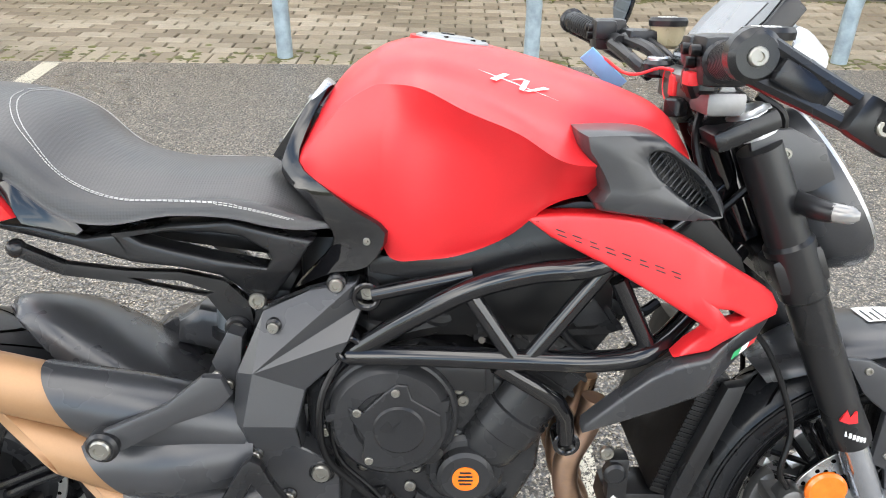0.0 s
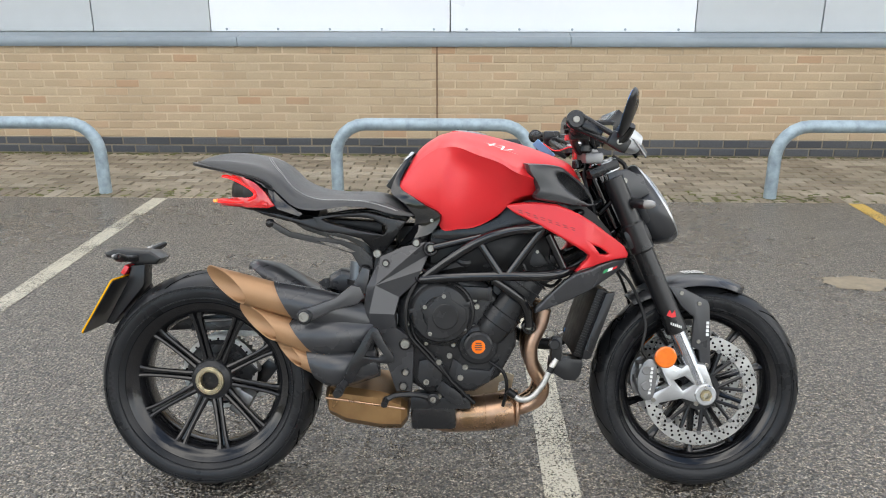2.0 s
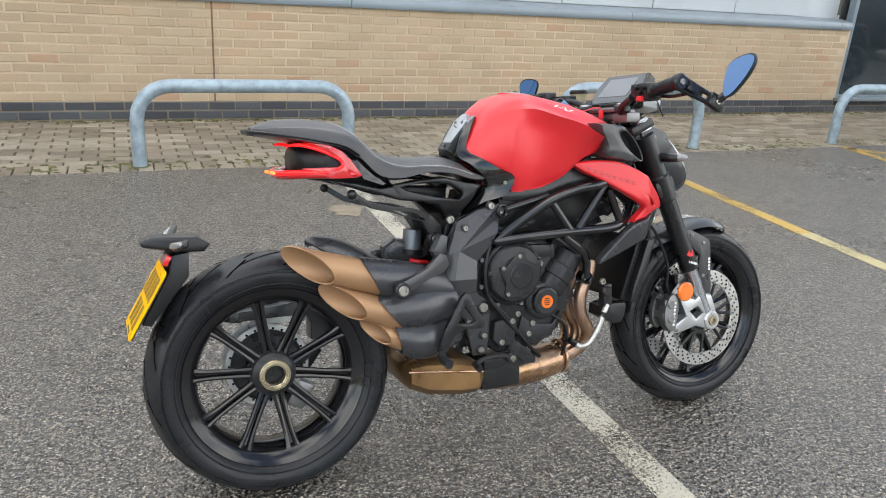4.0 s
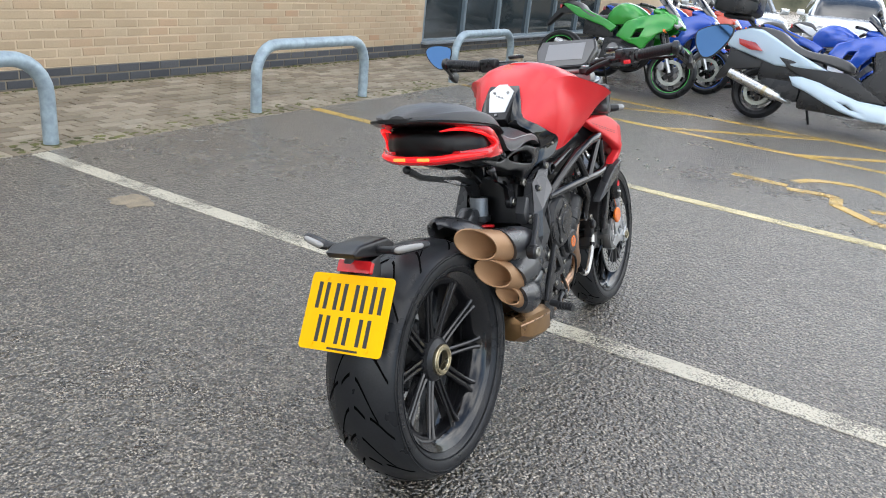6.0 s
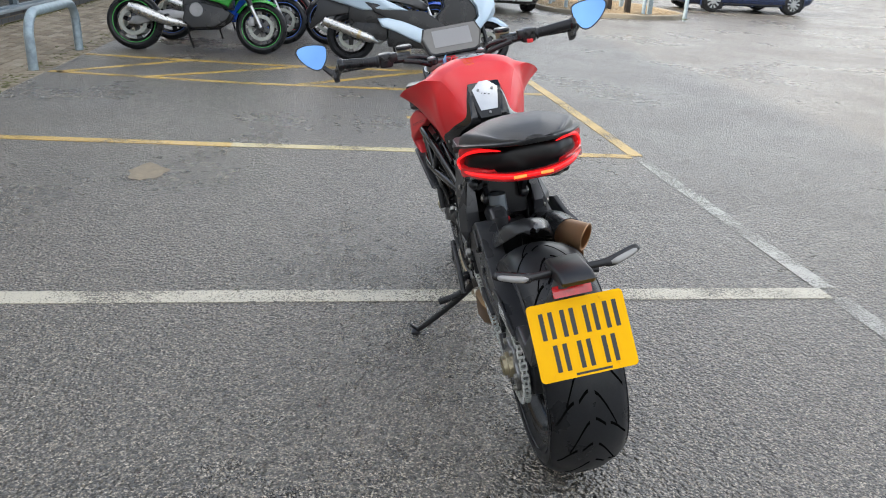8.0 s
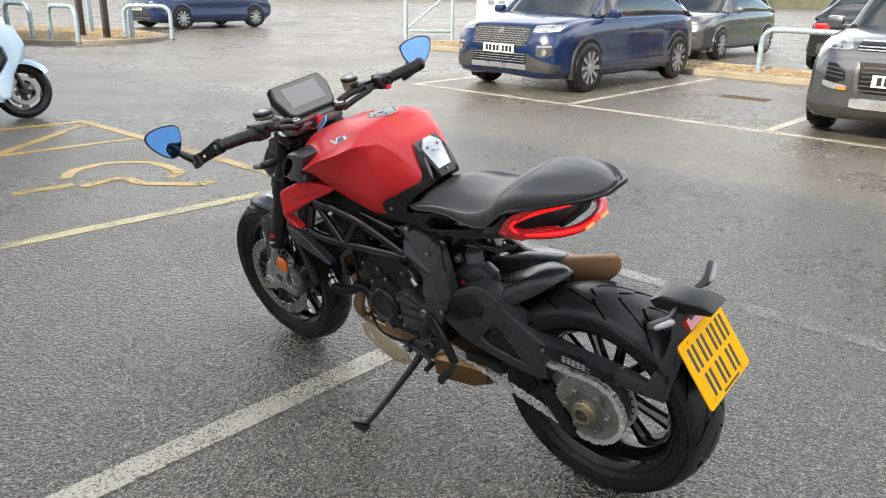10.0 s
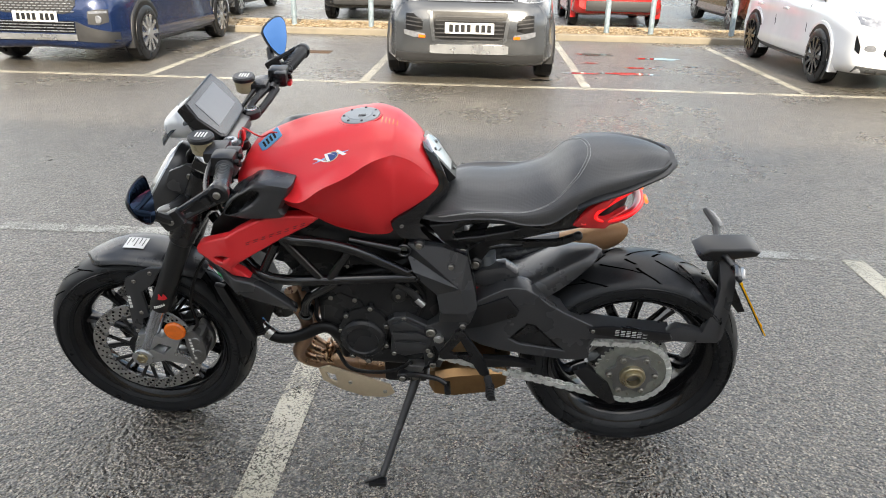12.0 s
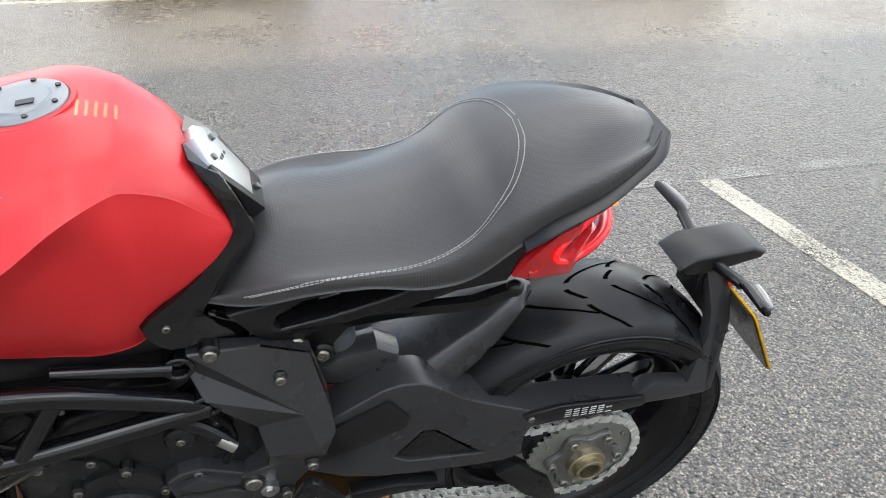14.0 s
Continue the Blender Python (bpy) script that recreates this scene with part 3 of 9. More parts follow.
for cx, cy, sx, sy in ((-1.25, -7.42, 0.42, 0.15), (-0.65, -7.36, 0.30, 0.10), (-1.5, -7.95, 0.26, 0.09), (-0.1, -6.75, 0.20, 0.09), (-1.9, -8.9, 0.40, 0.16),
                       (-1.05, -9.2, 0.34, 0.16), (-2.3, -7.6, 0.14, 0.06), (-2.2, -8.2, 0.16, 0.05), (-0.9, -8.3, 0.12, 0.05)):
    rim = []
    for k in range(80):
        a = 2 * math.pi * k / 80
        r = 0.72 + 0.30 * noise.noise((math.cos(a) * 1.6, math.sin(a) * 1.6, cx * 3)) + 0.26 * noise.noise((math.cos(a) * 5, math.sin(a) * 5, cy * 3)) + 0.10 * noise.noise((math.cos(a) * 12, math.sin(a) * 12, cx))
        rim.append(b.verts.new((cx + sx * r * math.cos(a), cy + sy * r * math.sin(a), 0.004)))
    b.faces.new(rim)
solid("puddle", b, mat("standing_water", (0.02, 0.02, 0.02), 0.03, bump=0.0, rvar=0.01), "shallow puddles of rain water on asphalt", "puddle", kind="stuff")
# gate frame and sign beyond the strip
gate = thing("barrier_gate", "galvanised steel gate frame with a diagonal brace", "gate")
for nm, pts, r in (("post", [(13.4, -12.7, 0), (13.4, -12.7, 1.6)], 0.06), ("post", [(12.6, -13.6, 0), (12.6, -13.6, 1.6)], 0.05), ("rail", [(13.4, -12.7, 0.22), (12.6, -13.6, 0.22)], 0.035),
                   ("rail", [(13.4, -12.7, 1.3), (12.6, -13.6, 1.3)], 0.035), ("brace", [(13.4, -12.7, 0.25), (12.6, -13.6, 1.25)], 0.03)):
    b = bmesh.new()
    tube(b, pts, r, 8)
    part(nm, b, M["galv"], gate)
sign = thing("sign_board", "white sign board on two posts with grey lettering bars", "sign")
b = bmesh.new()
box(b, (2.2, 0.05, 1.2), (11.5, -14.6, 1.15), 0.01)
part("panel", b, M["board"], sign)
for x in (10.7, 12.3):
    b = bmesh.new()
    tube(b, [(x, -14.66, 0), (x, -14.66, 1.8)], 0.04, 10)
    part("post", b, M["galv"], sign)
b = bmesh.new()
for k in range(5):
    box(b, (0.22, 0.006, 0.12), (10.75 + 0.34 * k, -14.572, 0.95))
pieces("lettering_bar", b, M["winframe"], sign)

# added ring, mostly out of view, that blocks low sky and grazing glare
b = bmesh.new()
ringv = []
for k in range(220):
    a = 2 * math.pi * k / 220
    h = 6.0 + 3.0 * noise.noise((math.cos(a) * 7, math.sin(a) * 7, 2.0)) + 1.6 * noise.noise((math.cos(a) * 31, math.sin(a) * 31, 5.0))
    ringv.append([b.verts.new((80 * math.cos(a), 80 * math.sin(a), -0.2)), b.verts.new((82 * math.cos(a), 82 * math.sin(a), h))])
for p, q in zip(ringv, ringv[1:] + ringv[:1]):
    b.faces.new((p[0], q[0], q[1], p[1]))
solid("backdrop", b, mat("backdrop_green", (0.05, 0.06, 0.035), 0.95, var=0.6, big=0.4, fine=3.0, bump=0.0, col2=(0.09, 0.085, 0.06)), "dull green ring added far off to block the low sky", "trees", kind="structure")


# ---- the red motorcycle ----
from mathutils.bvhtree import BVHTree
M["red"] = mat("satin_red_paint", (0.66, 0.020, 0.026), 0.36, 0.0, 0.05, 3.0, 400.0, 0.02, 0.0006, 0.04, spec=0.6)
M["satin"] = mat("satin_black_plastic", (0.010, 0.0102, 0.0113), 0.30, 0.0, 0.2, 6.0, 500.0, 0.08, 0.0006, 0.08, spec=0.45)
M["matt"] = mat("matt_grey_black_paint", (0.034, 0.035, 0.038), 0.29, 0.0, 0.14, 6.0, 400.0, 0.05, 0.0006, 0.06, spec=0.60)
M["gloss"] = mat("gloss_black_paint", (0.006, 0.006, 0.007), 0.07, 0.0, 0.2, 5.0, 200.0, 0.0, rvar=0.03, coat=0.3)
M["cast"] = mat("black_cast_alloy", (0.020, 0.0203, 0.0215), 0.28, 0.0, 0.25, 9.0, 350.0, 0.18, 0.001, 0.1, spec=0.28)
M["rubber"] = mat("tyre_rubber", (0.013, 0.0138, 0.0155), 0.34, 0.0, 0.35, 9.0, 200.0, 0.12, 0.001, 0.14, spec=0.28)
# near-black without gloss: the shade inside grooves and holes, put into colour
M["recess_shade"] = mat("tread_groove", (0.002, 0.002, 0.002), 0.95, bump=0.0, spec=0.0)
M["rim"] = mat("black_wheel_paint", (0.007, 0.007, 0.008), 0.14, 0.0, 0.2, 5.0, 200.0, 0.0, coat=0.2, spec=0.4)
M["alloy"] = mat("bare_aluminium", (0.50, 0.51, 0.52), 0.32, 0.9, 0.12, 12.0, 250.0, 0.05, 0.0008, 0.1)
M["grey_alloy"] = mat("grey_anodised_alloy", (0.22, 0.22, 0.22), 0.4, 0.85, 0.2, 14.0, 250.0, 0.06, 0.0008, 0.1)
M["steel"] = mat("brushed_steel", (0.50, 0.50, 0.49), 0.3, 0.95, 0.15, 25.0, 300.0, 0.05, 0.0006, 0.1)
# rear disc steel, its colour brightened to offset the shade behind the spokes
M["lit_disc"] = mat("lit_disc_steel", (0.60, 0.60, 0.58), 0.40, 0.45, 0.15, 25.0, 300.0, 0.05, 0.0006, 0.1)
M["chain"] = mat("zinc_steel_chain", (0.62, 0.63, 0.60), 0.36, 0.4, 0.25, 60.0, 300.0, 0.05, 0.0006, 0.12)
M["sprocket"] = mat("grey_sprocket_steel", (0.27, 0.28, 0.25), 0.42, 0.5, 0.2, 30.0, 200.0, 0.05, 0.0006, 0.1)
M["bolt"] = mat("zinc_plated_bolt", (0.30, 0.29, 0.26), 0.34, 0.9, 0.15, 40.0, 200.0, 0.0)
M["bronze"] = mat("matt_bronze_coating", (0.36, 0.205, 0.105), 0.45, 0.35, 0.12, 5.0, 300.0, 0.05, 0.0006, 0.06)
M["heat"] = mat("heat_tinted_steel", (0.42, 0.25, 0.12), 0.30, 0.9, 0.4, 9.0, 120.0, 0.06, 0.001, 0.1, col2=(0.34, 0.23, 0.18))
M["gold"] = mat("champagne_anodised_nut", (0.46, 0.40, 0.27), 0.33, 0.9, 0.1)
M["thread"] = mat("grey_thread", (0.40, 0.40, 0.39), 0.7, bump=0.0)
M["orange"] = mat("amber_reflector", (0.80, 0.16, 0.01), 0.18, 0.0, 0.15, 40.0, 260.0, 0.25, 0.001, coat=0.6)
M["redlens"] = mat("red_lens", (0.52, 0.014, 0.018), 0.12, 0.0, 0.2, 30.0, 150.0, 0.05, coat=0.8)
M["glow"] = emit_mat("lit_tail_lamp", (0.80, 0.010, 0.012), 0.42)
M["spark"] = emit_mat("bright_led", (1.0, 0.11, 0.02), 1.3)
M["clear"] = mat("clear_lens", (0.24, 0.235, 0.225), 0.12, 0.1, 0.1, 20.0, 120.0, 0.03, coat=0.8)
M["yellow"] = mat("number_plate_yellow", (0.84, 0.43, 0.0), 0.5, 0.0, 0.04, 6.0, 100.0, 0.0, spec=0.12)
M["ink"] = mat("black_lettering", (0.012, 0.012, 0.012), 0.4, bump=0.0)
M["white"] = mat("white_print", (0.72, 0.72, 0.70), 0.5, bump=0.0)
# the blue of the reflected sky is put into the mirror's colour
M["mirror"] = mat("mirror_glass", (0.11, 0.23, 0.46), 0.015, 1.0, 0.02, 3.0, 10.0, 0.0, rvar=0.005)
M["screen"] = dark_glass("display_glass", (0.03, 0.033, 0.036))
M["lcd"] = mat("grey_display", (0.14, 0.15, 0.16), 0.12, 0.0, 0.05, bump=0.0, coat=0.5)
M["blue"] = mat("blue_plastic", (0.05, 0.25, 0.62), 0.4)
M["navy"] = mat("navy_print", (0.012, 0.045, 0.19), 0.35, bump=0.0)
M["sky_blue"] = mat("light_blue_print", (0.15, 0.42, 0.70), 0.4, bump=0.0)
M["green"] = mat("green_print", (0.02, 0.28, 0.10), 0.4, bump=0.0)
M["fluid"] = mat("translucent_reservoir", (0.32, 0.27, 0.17), 0.3, 0.0, 0.15, 20.0)
M["capgrey"] = mat("satin_grey_cap", (0.30, 0.32, 0.33), 0.45, 0.6, 0.1, 20.0, 200.0, 0.04, 0.0006)
M["hose"] = mat("black_rubber_hose", (0.004, 0.004, 0.0045), 0.36, spec=0.3)
M["fin"] = mat("radiator_core", (0.006, 0.006, 0.0065), 0.45, 0.4, 0.2, 30.0)


def seat_mat():
    """Fine dimpled vinyl."""
    m, n, l, p = nodes_of("dimpled_black_vinyl")
    co = n.new("ShaderNodeTexCoord").outputs["Object"]
    v = n.new("ShaderNodeTexVoronoi")
    v.inputs["Scale"].default_value, v.inputs["Randomness"].default_value = 260.0, 0.0
    l.new(co, v.inputs["Vector"])
    big = noise_of(n, l, co, 6.0)
    l.new(mix_of(n, l, range_of(n, l, big, 0, 1), (0.046, 0.0455, 0.046), (0.060, 0.0595, 0.060)), p.inputs["Base Color"])
    l.new(range_of(n, l, big, 0.34, 0.44), p.inputs["Roughness"])
    p.inputs["Specular IOR Level"].default_value = 0.45
    bump_of(n, l, p, v.outputs["Distance"], 0.2, 0.002)
    return m


M["seat"] = seat_mat()

BIKE = pose(0.010, -0.012, 0, 0, 0, 1.27) @ pose(0, 0, 0, -12.0, 0, 0)
bike = thing("motorcycle", "satin red and black naked sports motorcycle leaning on its side stand", "motorcycle", place=BIKE)
RW, FW = Vector((0.0, 0.0, 0.316)), Vector((1.402, 0.0, 0.300))


def tree_of(ob):
    return BVHTree.FromPolygons([v.co.copy() for v in ob.data.vertices], [tuple(f.vertices) for f in ob.data.polygons])


def snap(tree, p, lift):
    """The point of the surface nearest to p, lifted off it."""
    at, nrm, _, _ = tree.find_nearest(p)
    return at + nrm * lift


def put_at(bm, at, ang=0.0):
    bmesh.ops.transform(bm, matrix=Matrix.Translation(at) @ Matrix.Rotation(ang, 4, "Y"), verts=bm.verts)
    return bm


def tyre(at, R, half, bead, parent, grooves, crown):
    b = bmesh.new()
    prof = [(bead, -half * 0.72), (bead + 0.012, -half * 0.86), (R * 0.80, -half * 0.97), (R * 0.865, -half), (R * 0.905, -half * 0.95),
            (R * 0.945, -half * 0.76), (R * 0.975, -half * 0.50), (R * 0.994, -half * 0.24), (R, 0)]
    prof = prof + [(r, -y) for r, y in reversed(prof[:-1])]
    lathe(b, prof, 96, at)
    t = part("tyre", b, M["rubber"], parent, "worn black rubber sports tyre", 50)

    def surf(y, lift=0.0006):
        pr = prof
        for (r0, y0), (r1, y1) in zip(pr, pr[1:]):
            if y0 <= y <= y1 and y1 > y0:
                return r0 + (r1 - r0) * (y - y0) / (y1 - y0) + lift
        return R

    # tread grooves as flat strips on the rubber, their inner shade painted black
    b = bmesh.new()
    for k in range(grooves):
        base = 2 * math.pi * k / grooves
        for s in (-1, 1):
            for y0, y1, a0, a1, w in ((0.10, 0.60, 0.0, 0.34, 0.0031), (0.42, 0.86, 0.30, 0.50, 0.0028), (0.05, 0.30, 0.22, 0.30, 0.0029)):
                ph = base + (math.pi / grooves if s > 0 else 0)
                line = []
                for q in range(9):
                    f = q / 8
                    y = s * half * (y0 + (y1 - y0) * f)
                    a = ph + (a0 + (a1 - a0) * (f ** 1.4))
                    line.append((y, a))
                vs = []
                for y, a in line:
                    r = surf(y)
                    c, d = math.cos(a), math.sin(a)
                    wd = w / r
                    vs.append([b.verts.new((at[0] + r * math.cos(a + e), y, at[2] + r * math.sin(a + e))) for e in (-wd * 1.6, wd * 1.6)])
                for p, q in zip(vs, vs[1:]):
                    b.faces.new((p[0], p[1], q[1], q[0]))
    part("tread_groove", b, M["recess_shade"], t)
    b = bmesh.new()
    for s in (-1, 1):
        for a0 in (3.0, 0.4):
            for q in range(7):
                a = a0 + q * 0.055
                r0, r1 = R * 0.815, R * 0.86
                vs = [(r0, a), (r1, a), (r1, a + 0.030), (r0, a + 0.030)]
                b.faces.new([b.verts.new((at[0] + r * math.cos(e), s * (half * 0.975 + (r - r0) * 0.12 + 0.0006), at[2] + r * math.sin(e))) for r, e in vs])
    pieces("sidewall_mark", b, M["cast"], t, "raised marks on the sidewall")
    for s in (-1, 1):
        for k, y in ((0.785, 0.955), (0.872, 1.0), (0.89, 0.985)):
            b = bmesh.new()
            lathe(b, [(R * k - 0.0018, s * half * y - s * 0.001), (R * k - 0.001, s * half * y + s * 0.0016), (R * k + 0.001, s * half * y + s * 0.0016), (R * k + 0.0018, s * half * y - s * 0.001)], 96, at)
            part("sidewall_rib", b, M["rubber"], t)
    return t


def drilled_disc(name, at, y, r0, r1, parent, label, holes=30, rows=3, metal="steel"):
    b = bmesh.new()
    ring(b, r0, r1, y - 0.0025, y + 0.0025, at, 64, 0.0006)
    d = part(name, b, M[metal], parent, label)
    # drilled holes as flat discs on the steel, their shade painted black
    b = bmesh.new()
    for k in range(holes):
        for j in range(rows):
            a = 2 * math.pi * (k + 0.33 * j) / holes
            r = r0 + (r1 - r0) * (0.25 + 0.5 * j / max(1, rows - 1))
            for s in (-1, 1):
                disc(b, 0.0036, y + s * 0.0025, y + s * 0.0029, (at[0] + r * math.cos(a), 0, at[2] + r * math.sin(a)), 8)
    part("drilling", b, M["recess_shade"], d)
    return d


# rear wheel: ten grooved spokes, bare right side
b = bmesh.new()
lathe(b, [(0.232, -0.082), (0.236, -0.078), (0.232, -0.072), (0.216, -0.066), (0.206, -0.045), (0.20, 0.0), (0.206, 0.045), (0.216, 0.066),
          (0.232, 0.072), (0.236, 0.078), (0.232, 0.082), (0.222, 0.076), (0.210, 0.06), (0.196, 0.04), (0.190, 0.0), (0.192, -0.04),
          (0.206, -0.068), (0.222, -0.076), (0.232, -0.082)], 80, RW)
rear = part("rear_wheel", b, M["rim"], bike, "gloss black ten-spoke rear wheel", 40)
tyre(RW, 0.316, 0.100, 0.228, rear, 13, 0)
for k in range(10):
    b = bmesh.new()
    for w in (-1, 1):
        tube(b, [(.045, -.026, w * .0100), (.075, -.030, w * .0085), (.12, -.038, w * .0080), (.165, -.047, w * .0085), (.190, -.052, w * .0105), (.203, -.054, w * .0125)], [.0090, .0075, .0062, .0060, .0068, .0085], 8, 2)
    rings_to(b, [[(x, y, z) for y, z in ((y0, -h), (y0, h), (y1, h), (y1, -h))] for x, y0, y1, h in ((.04, -.024, .0, .008), (.12, -.033, -.012, .006), (.198, -.048, -.022, .009))])
    put_at(b, RW, radians(36 * k + 8))
    part("spoke", b, M["rim"], rear)
b = bmesh.new()
lathe(b, [(0.036, -0.052), (0.048, -0.048), (0.056, -0.042), (0.062, -0.025), (0.064, 0.0), (0.06, 0.05), (0.0, 0.05), (0.0, -0.03), (0.034, -0.03), (0.036, -0.052)], 40, RW)
part("hub", b, M["cast"], rear)
b = bmesh.new()
ring(b, 0.026, 0.041, -0.060, -0.038, RW, 40, 0.002)
ring(b, 0.030, 0.036, -0.063, -0.058, RW, 40, 0.001)
part("hub_nut", b, M["gold"], rear, "champagne anodised hub nut")
drilled_disc("brake_disc", RW, 0.048, 0.068, 0.112, rear, "drilled steel rear brake disc", 26, 3, "lit_disc")

# sprocket and carrier on the left
b = bmesh.new()
teeth = 41
outl = []
for k in range(teeth * 2):
    r = 0.106 if k % 2 else 0.098
    for e in (-0.25, 0.25):
        a = 2 * math.pi * (k + e) / (teeth * 2)
        outl.append((RW.x + r * math.cos(a), RW.z + r * math.sin(a)))
prism(b, outl, 0.128, 0.134)
spr = part("sprocket", b, M["sprocket"], rear, "zinc grey rear chain sprocket")
b = bmesh.new()
outl = []
for k in range(72):
    a = 2 * math.pi * k / 72
    outl.append((RW.x + (0.066 + 0.009 * math.cos(6 * a)) * math.cos(a), RW.z + (0.066 + 0.009 * math.cos(6 * a)) * math.sin(a)))
prism(b, outl, 0.134, 0.146, 0.004)
part("carrier", b, M["grey_alloy"], spr, "six-lobed grey alloy sprocket carrier")
b = bmesh.new()
ring(b, 0.022, 0.036, 0.140, 0.160, RW, 30, 0.002)
ring(b, 0.020, 0.027, 0.15, 0.172, RW, 30, 0.001)
part("hub_nut", b, M["gold"], spr)
b = bmesh.new()
for k in range(6):
    a = radians(60 * k)
    bolt(b, RW.x + 0.064 * math.cos(a), 0.146, RW.z + 0.064 * math.sin(a), 0.0085, 1, 0.008)
    a = radians(60 * k + 30)
    bolt(b, RW.x + 0.084 * math.cos(a), 0.134, RW.z + 0.084 * math.sin(a), 0.0045, 1, 0.004)
pieces("bolt", b, M["bolt"], spr)

# chain: links round the sprocket and along both runs
path = []
ps = Vector((0.545, 0.0, 0.385))
rs, rf = 0.105, 0.035
top0, bot0 = Vector((0.02, 0, RW.z + rs)), Vector((0.0, 0, RW.z - rs))
for k in range(24):
    f = k / 24
    p = Vector((ps.x, 0, ps.z + rf)).lerp(top0, f)
    if p.x < 0.14:
        path.append(p)
for k in range(27):
    a = radians(80 + 200 * k / 26)
    path.append(Vector((RW.x + rs * math.cos(a), 0, RW.z + rs * math.sin(a))))
for k in range(1, 25):
    path.append(Vector((0.02, 0, RW.z - rs)).lerp(Vector((ps.x, 0, ps.z - rf)), k / 24))
full = []
step = 0.0159
last = path[0]
full.append(last.copy())
for p in path[1:]:
    while (p - last).length >= step:
        last = last + (p - last).normalized() * step
        full.append(last.copy())
b = bmesh.new()
for i, (p, q) in enumerate(zip(full, full[1:])):
    d = q - p
    ang = math.atan2(d.z, d.x)
    c = (p + q) / 2
    for y in ((0.1225, 0.1400) if i % 2 else (0.1258, 0.1368)):
        box(b, (0.0215, 0.0022, 0.0150), (c.x, y, c.z), 0.0, Matrix.Rotation(-ang, 3, "Y"))
    lathe(b, [(0, 0.1225), (0.0042, 0.1225), (0.0042, 0.1395), (0, 0.1395)], 8, (p.x, 0, p.z))
part("chain", b, M["chain"], bike, "zinc grey drive chain")

# front wheel
b = bmesh.new()
lathe(b, [(0.226, -0.050), (0.229, -0.047), (0.224, -0.040), (0.208, -0.03), (0.203, 0.0), (0.208, 0.03), (0.224, 0.040), (0.229, 0.047),
          (0.226, 0.050), (0.214, 0.044), (0.198, 0.028), (0.194, 0.0), (0.198, -0.028), (0.214, -0.044), (0.226, -0.050)], 80, FW)
front = part("front_wheel", b, M["rim"], bike, "gloss black front wheel", 40)
tyre(FW, 0.302, 0.060, 0.222, front, 14, 0)
for k in range(10):
    b = bmesh.new()
    rings_to(b, [[(x, h * math.cos(a), w * math.sin(a)) for a in (2 * math.pi * q / 10 for q in range(10))] for x, h, w in
                 ((0.03, 0.034, 0.014), (0.07, 0.024, 0.0095), (0.12, 0.019, 0.0080), (0.17, 0.019, 0.0085), (0.192, 0.024, 0.011), (0.203, 0.030, 0.016))])
    put_at(b, FW, radians(36 * k + 20))
    part("spoke", b, M["rim"], front)
b = bmesh.new()
disc(b, 0.042, -0.065, 0.065, FW, 32, 0.006)
part("hub", b, M["cast"], front)
for s in (-1, 1):
    d = drilled_disc("brake_disc", FW, s * 0.068, 0.122, 0.160, front, "drilled floating steel front brake disc", 34, 3)
    b = bmesh.new()
    for k in range(8):
        a = radians(45 * k + 10)
        for e in (-0.17, 0.17):
            p0 = (FW.x + 0.05 * math.cos(a), s * 0.066, FW.z + 0.05 * math.sin(a))
            p1 = (FW.x + 0.122 * math.cos(a + e), s * 0.068, FW.z + 0.122 * math.sin(a + e))
            tube(b, [p0, p1], 0.0055, 6)
    ring(b, 0.04, 0.056, s * 0.066 - 0.004, s * 0.066 + 0.004, FW, 32, 0.001)
    pieces("disc_carrier", b, M["satin"], d, "black spider carrier")
    b = bmesh.new()
    for k in range(16):
        a = radians(22.5 * k)
        disc(b, 0.0065, s * 0.064, s * 0.0735, (FW.x + 0.123 * math.cos(a), 0, FW.z + 0.123 * math.sin(a)), 10, 0.001)
    pieces("bobbin", b, M["grey_alloy"], d)

# forks, axle clamps and calipers
def fork_x(z):
    return 1.402 + (0.30 - z) * 0.449


